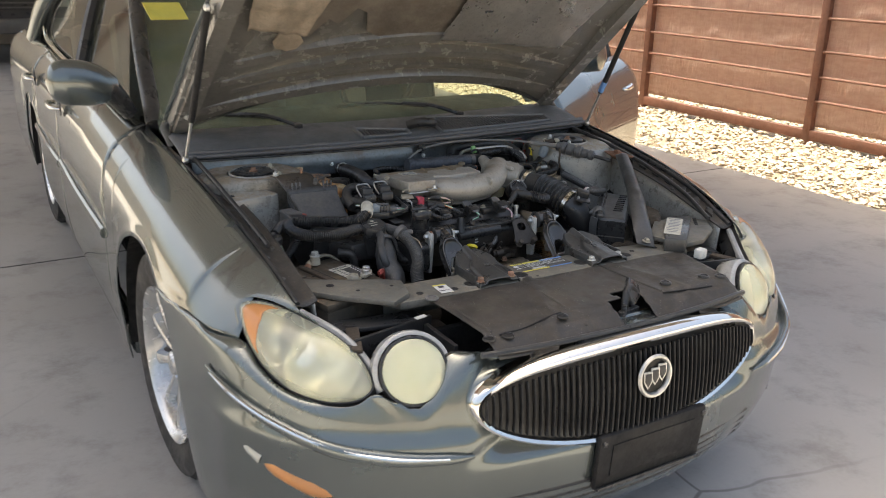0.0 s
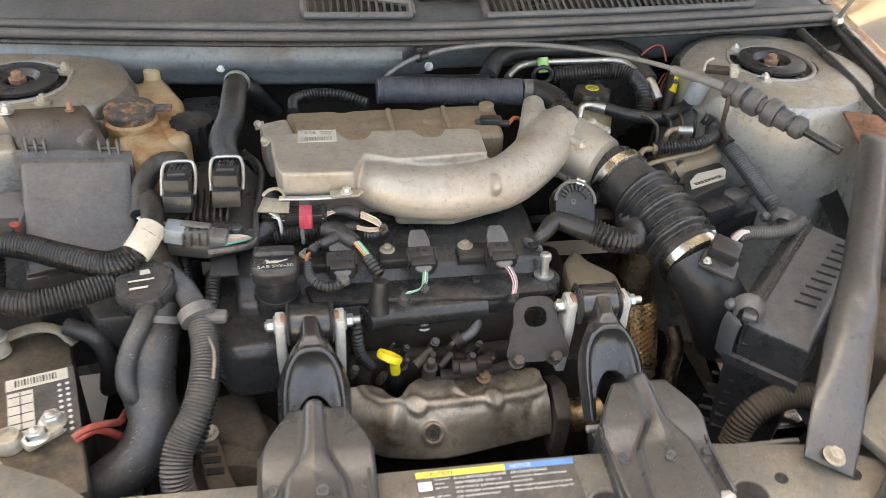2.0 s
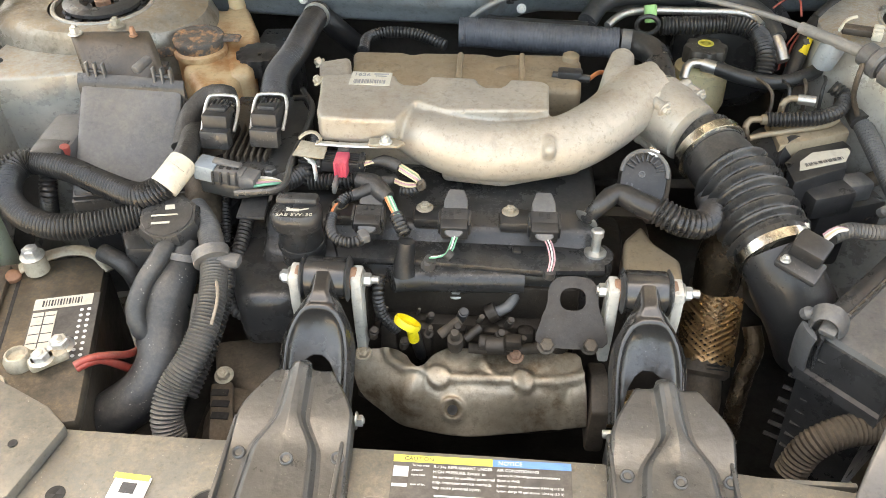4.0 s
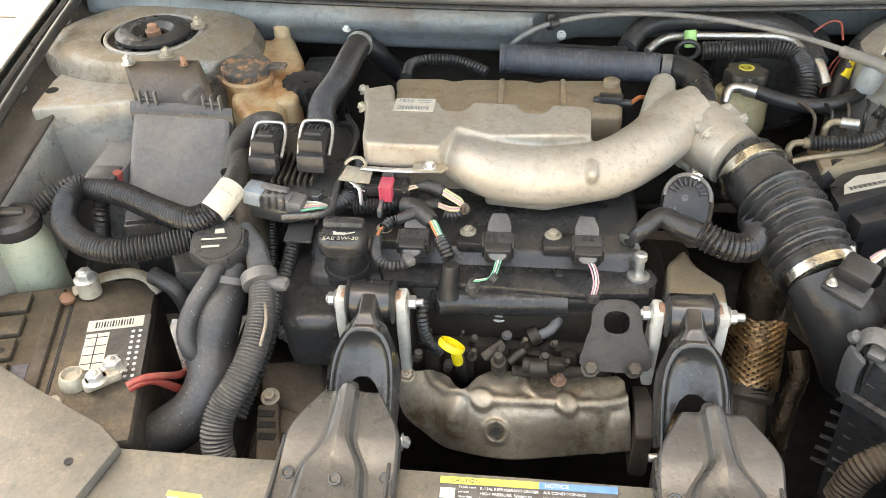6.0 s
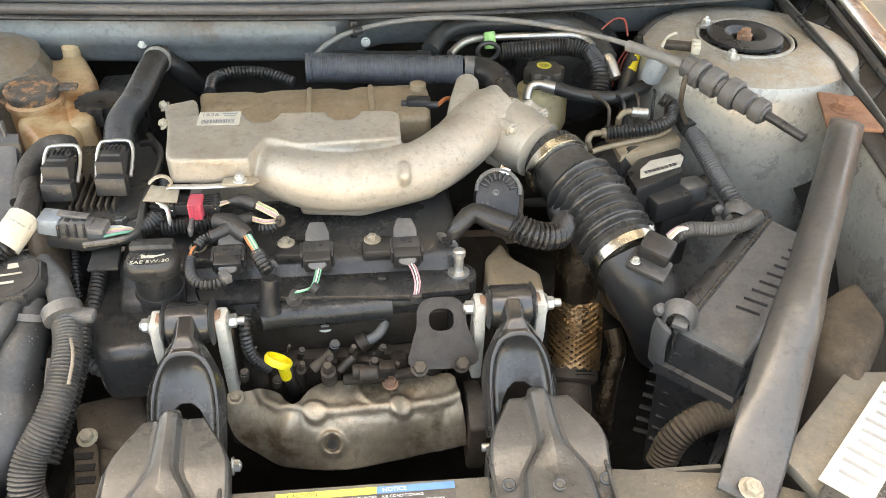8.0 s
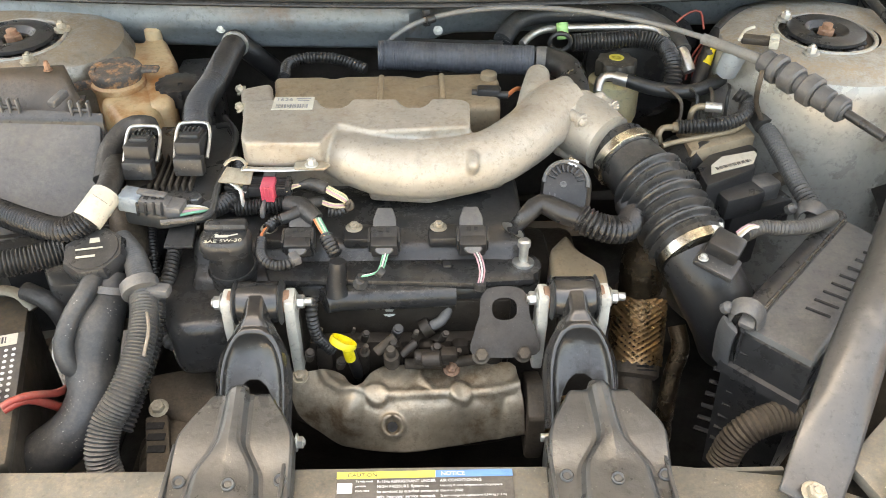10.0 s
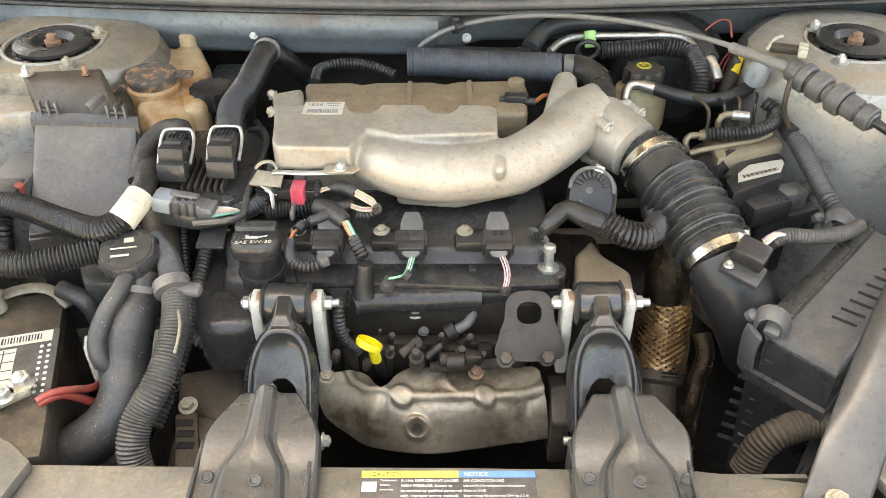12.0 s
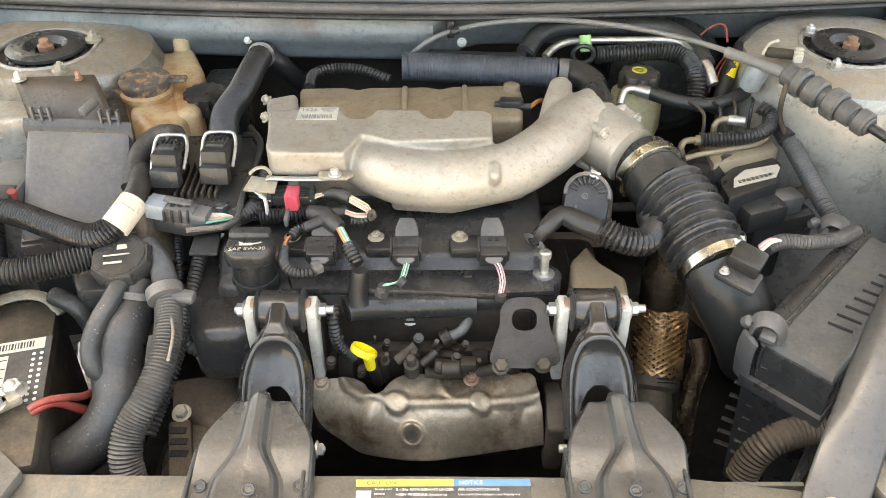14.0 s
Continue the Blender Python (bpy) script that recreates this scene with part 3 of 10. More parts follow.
def gravel():
    rnd = random.Random(5)
    g = Geo()
    for _ in range(9000):
        x = rnd.uniform(3.72, 6.4)
        y = rnd.uniform(-2.0, 8.0)
        if x < 3.84 and rnd.random() < 0.6:
            continue
        r = rnd.uniform(0.012, 0.034)
        z = -0.05 + rnd.uniform(0, 0.03) + r * 0.5
        n = 5
        a0 = rnd.uniform(0, 6.28)
        ring = [(x + r * rnd.uniform(.7, 1.2) * math.cos(a0 + k * 2 * math.pi / n), y + r * rnd.uniform(.7, 1.2) * math.sin(a0 + k * 2 * math.pi / n), z + rnd.uniform(-.3, .3) * r) for k in range(n)]
        top = (x + rnd.uniform(-.3, .3) * r, y + rnd.uniform(-.3, .3) * r, z + r * rnd.uniform(.4, .8))
        bot = (x, y, z - r * 0.7)
        g.add(ring + [top, bot], [(k, (k + 1) % n, n) for k in range(n)] + [((k + 1) % n, k, n + 1) for k in range(n)])
    return g


bed = single("gravel_bed", grid(lambda u, v: (lerp(3.78, 9.0, u), lerp(-8, 14, v), -0.045 + 0.012 * noise.noise((u * 30, v * 90, 0))), 40, 120), SOIL,
             "sandy bed beneath the gravel strip", "gravel", kind="structure")
single("gravel", gravel(), GRAVEL, "pale crushed stone in full sunlight beside the slab", "gravel", kind="stuff", smooth=10)


def debris():
    rnd = random.Random(9)
    g = Geo()
    for i in range(420):
        y = rnd.uniform(0.4, 4.4)
        x = 4.03 + 0.06 * math.sin(y * 2.1) + rnd.gauss(0, 0.035)
        a, l = rnd.uniform(0, 6.28), rnd.uniform(0.02, 0.05)
        d = Vector((math.cos(a), math.sin(a), rnd.uniform(-.2, .3))) * l
        s = Vector((-math.sin(a), math.cos(a), 0.2)) * 0.008
        p = Vector((x, y, rnd.uniform(0.0, 0.02)))
        g.add([p, p + d * .5 + s, p + d, p + d * .5 - s], [(0, 1, 2, 3)])
    return g


single("leaf_litter", debris(), CAST_BROWN, "dry brown leaf litter drifted on the gravel", "leaves", kind="stuff", smooth=10)

FX = 5.38
fence = thing("fence", "red-oxide steel frame fence faced with brown shade cloth", "fence", kind="structure")
for py in (-1.7, 0.44, 2.58, 4.72, 6.86, 9.0):
    part("post", Geo().box((FX, py, 1.02), (0.075, 0.075, 2.14), 0.006), FENCE_STEEL, fence)
part("bottom_rail", Geo().box((FX - 0.005, 4.0, 0.045), (0.06, 11.6, 0.09), 0.006), FENCE_STEEL, fence)
part("top_rail", Geo().box((FX, 4.0, 2.1), (0.05, 11.6, 0.05), 0.006), FENCE_STEEL, fence)
for rz in (0.35, 0.56, 0.78, 1.06, 1.36, 1.66, 1.92):
    part("rail", Geo().rod((FX - 0.02, -1.7, rz), (FX - 0.02, 9.0, rz), 0.012, 8), FENCE_STEEL, fence)
for k in range(5):
    y0 = -1.7 + 2.14 * k
    def sheet(u, v, y0=y0):
        y, z = y0 + 2.14 * u, 0.12 + 1.95 * v
        return (FX + 0.022 + 0.010 * noise.noise((y * 5, z * 2, 3)) + 0.006 * noise.noise((y * 14, z * 5, 9)), y, z)
    thick(part("cloth_panel", grid(sheet, 60, 40), CLOTH, fence), 0.002)

# Unseen roof added to block the sun; edges set to leave the gravel lit.
carport = thing("carport_roof", "unseen corrugated carport roof with edges set to shade the car", "roof", kind="structure")
RX0, RX1, RY0, RY1, RZ = -2.9, 3.50, -0.35, 13.0, 3.0
roof_sheet = part("ceiling", grid(lambda u, v: (lerp(RX0, RX1, u), lerp(RY0, RY1, v), RZ + 0.02 * math.sin(u * 400)), 240, 2), ROOF_METAL, carport)
thick(roof_sheet, 0.003)
for by in (-0.25, 1.0, 5.0, 9.0, 12.9):
    part("beam", Geo().box(((RX0 + RX1) / 2, by, RZ - 0.11), (RX1 - RX0, 0.08, 0.14), 0.005), FENCE_STEEL, carport)
for px, py in ((3.3, 9.0), (-2.75, -0.25), (-2.75, 12.9), (3.3, 12.9)):
    part("column", Geo().box((px, py, RZ / 2 - 0.05), (0.1, 0.1, RZ - 0.1), 0.006), FENCE_STEEL, carport)
# Wall added to close the rear; pale, to be bright behind the glass.
single("wall_rear", Geo().box((-1.5, 13.6, 1.3), (13.0, 0.2, 2.7), 0.01), WALL_PALE, "plain pale wall added to close off the rear", "wall", kind="structure")


def far_vehicle():
    t = thing("parked_truck", "dark parked truck at the back of the carport", "truck")
    y, x = 10.6, -0.6
    part("body", Geo().box((x, y + 1.6, 0.78), (1.9, 3.4, 0.62), 0.08).box((x, y + 2.4, 1.35), (1.7, 1.6, 0.6), 0.12), DARK_PAINT, t)
    part("bumper", Geo().box((x, y - 0.05, 0.50), (1.92, 0.16, 0.2), 0.03), GREY_PLASTIC, t)
    gr = part("grille", Geo().box((x, y - 0.09, 0.83), (1.3, 0.03, 0.26), 0.01), BLACK, t)
    for k in range(4):
        part("bar", Geo().box((x, y - 0.11, 0.74 + 0.06 * k), (1.28, 0.02, 0.018), 0.004), GREY_PLASTIC, gr)
    for s in (-1, 1):
        part("headlamp", Geo().box((x + s * 0.79, y - 0.08, 0.84), (0.24, 0.05, 0.2), 0.02), LENS_CLEAR, t)
        for wy in (0.55, 2.75):
            part("wheel", Geo().lathe([(0.2, -.1), (0.34, -.1), (0.37, -.05), (0.37, .05), (0.34, .1), (0.2, .1)], (x + s * 0.85, y + wy, 0.37), (1, 0, 0), 24), TYRE, t)


far_vehicle()

# ---- the car ----
car = thing("sedan", "grey-green metallic sedan with its hood propped open", "car")
YF, YR = 0.0, 2.81                     # wheel centres


def edge_top(y):
    """Inner upper edge of the fender: half width and height."""
    x = curve_at([(-0.70, 0.672), (-0.64, 0.700), (-0.5, 0.716), (-0.2, 0.737), (0.15, 0.752), (0.6, 0.770)], y)
    z = curve_at([(-0.70, 0.703), (-0.64, 0.722), (-0.5, 0.780), (-0.2, 0.846), (0.15, 0.893), (0.6, 0.945)], y)
    return x, z


def side_x(y, z):
    """Half width of the flank at a height."""
    xe, zt = edge_top(y)
    wide = curve_at([(-0.80, 0.845), (-0.5, 0.895), (-0.1, 0.918), (1.0, 0.922), (2.8, 0.918), (3.7, 0.84)], y)
    d = max(0.0, zt - z)
    x = xe + (wide - xe) * (1 - math.exp(-d / 0.060))
    return x - 0.035 * max(0.0, (0.45 - z) / 0.3) ** 2


def arch(y, yc, r=0.375):
    d = abs(y - yc)
    return 0.345 + math.sqrt(max(0.0, r * r - d * d)) if d < r else 0.0


NOSE_LOW = [(-0.672, -0.690, 0.699), (-0.697, -0.650, 0.710), (-0.742, -0.587, 0.727), (-0.785, -0.540, 0.727), (-0.812, -0.537, 0.708), (-0.816, -0.594, 0.652),
            (-0.838, -0.568, 0.649), (-0.868, -0.520, 0.649), (-0.887, -0.46, 0.649), (-0.8965, -0.40, 0.648)]


def fender(s):
    low_line, _ = smooth_line(NOSE_LOW, 0.004, [0] * len(NOSE_LOW))
    NU, NV = 40, 16
    rows = []
    for i in range(NU + 1):
        u = i / NU
        y = lerp(-0.690, -0.40, u ** 0.9)
        xe, zt = edge_top(y)
        a = Vector((-xe, y, zt))
        b = low_line[min(len(low_line) - 1, round(u * (len(low_line) - 1)))]
        col = []
        for j in range(NV + 1):
            v = j / NV
            p = a.lerp(b, v)
            z = lerp(edge_top(-0.40)[1], 0.648, v ** 1.35)
            q = Vector((-side_x(-0.40, z), -0.40, z))
            bulge = 0.24 * (a - b).length * v * (1 - v)
            col.append(tuple((p + Vector((-0.55, -0.15, 0.65)) * bulge).lerp(q, u ** 6)))
        rows.append(col)

    def fn(u, v):
        y = lerp(-0.40, 0.52, u)
        xe, zt = edge_top(y)
        low = max(arch(y, YF), 0.20 if y > 0 else 0.648)
        z = lerp(zt, low, v ** 1.35)
        x = side_x(y, z)
        if v > 0.93 and abs(y) < 0.39:
            x += 0.006 * min(1.0, (0.40 - abs(y)) / 0.05)
        return (-x, y, z)
    for i in range(1, 53):
        rows.append([fn(i / 52, j / NV) for j in range(NV + 1)])
    g = Geo().rings([[(-s * p[0], p[1], p[2]) for p in r] for r in rows], closed=False)
    f = part("fender", g, PAINT, car, smooth=70)
    thick(f, 0.003, 1)
    return f


fender(-1)
fender(1)


def door_skin(s, y0, y1, name="door"):
    def fn(u, v):
        y = lerp(y0, y1, u)
        belt = lerp(0.955, 0.985, min(1, max(0, (y - 0.5) / 2.2))) - 0.018 * max(0.0, 1 - (y - 0.52) / 0.40)
        low = max(0.24, arch(y, YR, 0.385))
        z = lerp(belt, low, v)
        k = min(1.0, max(0.0, (y - 0.52) / 0.40))
        top = lerp(0.768, 0.80, k)
        x = top + (0.922 - top) * (1 - math.exp(-(belt - z) / 0.058)) - 0.05 * max(0, (0.45 - z) / 0.3) ** 2
        x += 0.008 * math.exp(-((z - 0.70) / 0.02) ** 2)
        return (s * x, y, z)
    return fn


def side_door(s, y0, y1):
    d = part("door", grid(door_skin(s, y0 + 0.003, y1 - 0.003), 30, 24), PAINT, car)
    thick(d, 0.02, -1 if s < 0 else 1)
    yh = y1 - 0.17
    h = Geo()
    h.tube([(s * 0.925, yh - 0.07, 0.865), (s * 0.955, yh - 0.05, 0.868), (s * 0.958, yh + 0.05, 0.872), (s * 0.927, yh + 0.075, 0.872)], 0.011, 10)
    part("handle", h, CHROME, d, "chrome pull handle")
    part("handle_recess", Geo().lathe([(0.045, 0), (0.042, 0.004), (0.02, 0.005)], (s * 0.917, yh, 0.868), (s, 0, 0), 18), BLACK_DUSTY, d)
    st = Geo().tube([(s * 0.925, y0 + 0.03, 0.585), (s * 0.93, (y0 + y1) / 2, 0.59), (s * 0.925, y1 - 0.03, 0.60)], 0.012, 8, flat=1.6)
    part("side_moulding", st, PAINT, d)
    return d


side_door(-1, 0.52, 1.62)
side_door(-1, 1.62, 2.55)
side_door(1, 1.62, 2.55)
for s in (-1, 1):
    q_panel = part("quarter_panel", grid(door_skin(s, 2.55, 3.95), 40, 24), PAINT, car)
    thick(q_panel, 0.01, -1 if s < 0 else 1)
    part("rocker", Geo().box((s * 0.865, 1.25, 0.235), (0.05, 1.7, 0.08), 0.015), PAINT, car)

# greenhouse
def roof_fn(u, v):
    x = lerp(-1, 1, u)
    y = lerp(1.28, 2.75, v)
    return (x * 0.60, y, 1.405 + 0.045 * math.sin(math.pi * lerp(0.15, 0.9, v)) - 0.05 * x * x)


thick(part("roof", grid(roof_fn, 20, 20), PAINT, car), 0.02)
for s in (-1, 1):
    pil = Geo().tube([(s * 0.742, 0.50, 0.940), (s * 0.705, 0.80, 1.150), (s * 0.615, 1.28, 1.385)], 0.028, 10, flat=0.8)
    part("a_pillar", pil, BLACK_DUSTY, car, "dark trimmed windshield pillar")
    part("roof_rail", Geo().tube([(s * 0.615, 1.28, 1.385), (s * 0.60, 2.0, 1.43), (s * 0.615, 2.75, 1.39)], 0.03, 10), PAINT, car)
    part("b_pillar", Geo().tube([(s * 0.80, 1.66, 0.96), (s * 0.70, 1.78, 1.22), (s * 0.61, 1.84, 1.41)], 0.03, 8), BLACK, car)
    part("c_pillar", Geo().tube([(s * 0.80, 3.30, 0.98), (s * 0.74, 3.05, 1.20), (s * 0.615, 2.72, 1.39)], 0.06, 10), PAINT, car)
    part("window_trim", Geo().tube([(s * 0.80, 0.72, 0.972), (s * 0.812, 1.6, 0.978), (s * 0.80, 2.7, 1.0), (s * 0.78, 3.05, 1.05)], 0.010, 8), CHROME, car)
    def glass_side(u, v, s=s):
        y = lerp(lerp(0.62, 1.30, v), lerp(3.0, 2.68, v), u)
        return (s * lerp(0.795, 0.625, v), y, lerp(0.96, 1.39, v))
    part("side_window", grid(glass_side, 12, 8), GLASS, car).visible_shadow = False


def windshield_fn(u, v):
    x = lerp(-1, 1, u)
    w = lerp(0.745, 0.60, v)
    y = lerp(0.370, 1.28, v) + 0.10 * x * x * lerp(1, 0.4, v)
    return (x * w, y - 0.04, lerp(0.936, 1.395, v) - 0.010 * x * x)


windshield = part("windshield", grid(windshield_fn, 24, 12), GLASS_FILMED, car, "green-tinted windshield glass")
windshield.visible_shadow = False
part("rear_window", grid(lambda u, v: (lerp(-0.6, 0.6, u), lerp(3.35, 2.75, v) - 0.05 * (2 * u - 1) ** 2, lerp(1.02, 1.39, v)), 12, 6), GLASS, car).visible_shadow = False
thick(part("trunk_lid", grid(lambda u, v: (lerp(-0.78, 0.78, u), lerp(3.32, 3.98, v), 1.0 - 0.03 * v - 0.05 * (2 * u - 1) ** 4), 12, 8), PAINT, car), 0.02)
thick(part("rear_fascia", grid(lambda u, v: (lerp(-0.84, 0.84, u), 3.98 - 0.12 * (2 * u - 1) ** 4 + 0.05 * math.sin(math.pi * v), lerp(0.97, 0.3, v)), 16, 10), PAINT, car), 0.02)
part("inner_mirror", Geo().box((0.05, 0.98, 1.30), (0.25, 0.03, 0.07), 0.02), BLACK, car)

# cabin seen through the glass
part("dashboard", grid(lambda u, v: (lerp(-0.72, 0.72, u), lerp(0.40, 1.0, v), 0.885 + 0.045 * math.sin(math.pi * min(1, v * 1.1)) - 0.25 * max(0, v - 0.8) / 0.2), 16, 12), DASH, car)
part("cabin_floor", Geo().box((0, 1.9, 0.30), (1.5, 3.0, 0.06), 0.01), DARK_VOID, car)
for s in (-1, 1):
    seat = part("front_seat", Geo().box((s * 0.38, 1.55, 0.62), (0.5, 0.5, 0.16), 0.05).box((s * 0.38, 1.86, 0.92), (0.48, 0.14, 0.58), 0.06, (-14, 0, 0)), SEAT, car)
    part("headrest", Geo().box((s * 0.38, 1.96, 1.27), (0.26, 0.09, 0.17), 0.04), SEAT, seat)
part("rear_bench", Geo().box((0, 2.75, 0.60), (1.3, 0.5, 0.16), 0.05).box((0, 2.98, 0.86), (1.3, 0.14, 0.42), 0.05, (-16, 0, 0)), SEAT, car)
part("parcel_shelf", Geo().box((0, 3.2, 1.0), (1.3, 0.4, 0.03), 0.01), DASH, car)
part("steering_wheel", Geo().tube([(0.38 + 0.18 * math.cos(a * math.pi / 8), 1.16 - 0.06 * math.sin(a * math.pi / 8), 0.95 + 0.17 * math.sin(a * math.pi / 8)) for a in range(17)], 0.014, 8), BLACK, car)
tag = part("paper_tag", Geo().box((-0.60, 0.86, 1.27), (0.13, 0.004, 0.11), 0, (-63, 0, 3)), LABEL_YELLOW, car, "yellow paper tag taken inside the windshield")

# side mirror
mir = Geo()
rings = []
for k in range(25):
    a = k / 24
    r = curve_at([(0, 0.006), (0.04, 0.040), (0.12, 0.062), (0.28, 0.074), (0.5, 0.074), (0.72, 0.066), (0.88, 0.052), (1.0, 0.034)], a)
    cx = lerp(-1.045, -0.835, a)
    rings.append([(cx, 0.52 + 0.70 * r * math.cos(t) + 0.03 * a, 1.085 - 0.03 * a * a + 0.95 * r * math.sin(t)) for t in [2 * math.pi * j / 24 for j in range(24)]])
mir.rings(rings)
mirror = part("side_mirror", mir, PAINT, car)
part("mirror_arm", Geo().tube([(-0.87, 0.548, 1.055), (-0.835, 0.56, 1.02), (-0.80, 0.575, 0.968)], 0.030, 14, radii=[0.040, 0.032, 0.026]), BLACK_DUSTY, mirror)
part("mirror_glass", Geo().lathe([(0.05, 0), (0.048, 0.003)], (-0.945, 0.572, 1.088), (0, 1, 0), 20, (1.5, 1)), CHROME, mirror)


PLAN = [(0, 0, -1.012), (0.2, 0.235, -0.997), (0.4, 0.46, -0.950), (0.55, 0.62, -0.885), (0.68, 0.745, -0.795), (0.8, 0.835, -0.675), (0.9, 0.885, -0.535), (1.0, 0.908, -0.352)]


def plan(a):
    s = 1 if a >= 0 else -1
    a = min(1.0, abs(a))
    pts = [(-PLAN[1][0], -PLAN[1][1], PLAN[1][2])] + PLAN + [(1.1, 0.915, -0.2)]
    for i in range(1, len(pts) - 2):
        if a <= pts[i + 1][0] + 1e-9:
            t = (a - pts[i][0]) / (pts[i + 1][0] - pts[i][0])
            out = []
            for c in (1, 2):
                p0, p1, p2, p3 = pts[i - 1][c], pts[i][c], pts[i + 1][c], pts[i + 2][c]
                out.append(0.5 * (2 * p1 + (p2 - p0) * t + (2 * p0 - 5 * p1 + 4 * p2 - p3) * t * t + (3 * p1 - p0 - 3 * p2 + p3) * t ** 3))
            return s * out[0], out[1]
    return s * PLAN[-1][1], PLAN[-1][2]


def fascia_top(a):
    a = abs(a)
    return curve_at([(0.0, 0.655), (0.34, 0.640), (0.41, 0.585), (0.46, 0.530), (0.56, 0.525), (0.66, 0.535), (0.76, 0.565), (0.84, 0.612), (0.90, 0.642), (1.0, 0.650)], a)


# inner edge of the fascia: along the lamp openings, the round lamp and behind the grille
INNER_EDGE = [(0.18, (-0.215, -0.960, 0.636)), (0.24, (-0.285, -0.935, 0.634)), (0.30, (-0.36, -0.902, 0.636)), (0.37, (-0.418, -0.876, 0.650)), (0.405, (-0.452, -0.868, 0.645)), (0.435, (-0.474, -0.896, 0.595)), (0.465, (-0.537, -0.902, 0.554)),
              (0.495, (-0.588, -0.876, 0.576)), (0.515, (-0.606, -0.864, 0.590)), (0.54, (-0.622, -0.850, 0.585)), (0.58, (-0.650, -0.842, 0.566)), (0.63, (-0.692, -0.812, 0.557)),
              (0.68, (-0.740, -0.762, 0.560)), (0.735, (-0.779, -0.706, 0.577)), (0.785, (-0.804, -0.647, 0.610)), (0.835, (-0.816, -0.596, 0.646)), (0.88, (-0.862, -0.535, 0.646)), (0.94, (-0.890, -0.45, 0.648))]


def inner_edge(a):
    rows = INNER_EDGE
    for (a0, p0), (a1, p1) in zip(rows, rows[1:]):
        if a0 <= a <= a1:
            i = rows.index((a0, p0))
            b0, b1 = rows[max(0, i - 1)][1], rows[min(len(rows) - 1, i + 2)][1]
            t = (a - a0) / (a1 - a0)
            return Vector([0.5 * (2 * p + (q - o) * t + (2 * o - 5 * p + 4 * q - r) * t * t + (3 * p - o - 3 * q + r) * t ** 3) for o, p, q, r in zip(b0, p0, p1, b1)])
    return None


SHOULDER = 0.22                        # share of the sheet between the lamp openings and the face


def fascia_fn(u, v):
    a = 2 * u - 1
    if v < SHOULDER:
        low = Vector(face_fn(u, 0.0))
        nxt = Vector(face_fn(u, 0.06))
        top = inner_edge(abs(a))
        if top is None:
            top = low + Vector((0, 0.012, 0.004))
        elif a > 0:
            top = Vector((-top.x, top.y, top.z))
        t = v / SHOULDER
        d = (low - nxt)
        ctrl = low + d.normalized() * min(0.6 * (top - low).length, 0.03)
        return tuple(top * (1 - t) ** 2 + ctrl * 2 * t * (1 - t) + low * t * t)
    return face_fn(u, (v - SHOULDER) / (1 - SHOULDER))


def face_fn(u, v):
    a = 2 * u - 1
    x, y = plan(a)
    ahead = plan(min(1, max(-1, a + 0.02)))
    back = plan(min(1, max(-1, a - 0.02)))
    nrm = Vector((ahead[1] - back[1], -(ahead[0] - back[0]), 0)).normalized()
    zt = fascia_top(a)
    z = lerp(zt, 0.175, v)
    off = curve_at([(0.17, -0.075), (0.23, -0.03), (0.32, 0.0), (0.43, 0.010), (0.475, 0.014), (0.505, -0.004), (0.56, -0.018), (0.61, -0.034), (0.66, -0.060)], z)
    off *= curve_at([(0.0, 1.0), (0.6, 0.95), (0.82, 0.45), (0.93, 0.05), (1.0, 0.0)], abs(a))
    off -= 0.05 * curve_at([(0.30, 1.0), (0.39, 0.0), (1.0, 0.0)], abs(a)) * curve_at([(0.42, 0.0), (0.455, 1.0), (0.66, 1.0)], z)
    px, py = x + nrm.x * off, y + nrm.y * off
    if abs(a) > 0.86:
        t = (abs(a) - 0.86) / 0.14
        t = t * t * (3 - 2 * t) * 0.5 + 0.5 * t
        ye = -math.sqrt(max(0.02, 0.378 ** 2 - max(0.0, z - 0.345) ** 2))
        s = 1 if a > 0 else -1
        bx, by = plan(s * 0.86)
        px = lerp(px, s * (side_x(ye, min(z, 0.62)) + 0.002), t)
        py = lerp(lerp(py, by, 0.0), ye, t)
    return (px, py, z)


fascia = part("front_bumper", grid(fascia_fn, 160, 52), PAINT, car, smooth=70)
thick(fascia, 0.006, 1)


def on_fascia(a, z, out=0.0):
    u = (a + 1) / 2
    zt = fascia_top(a)
    v = min(1, max(0, (zt - z) / (zt - 0.175)))
    p = Vector(face_fn(u, v))
    ahead, back = plan(min(1, a + 0.02)), plan(max(-1, a - 0.02))
    n = Vector((ahead[1] - back[1], -(ahead[0] - back[0]), 0)).normalized()
    return p + n * out


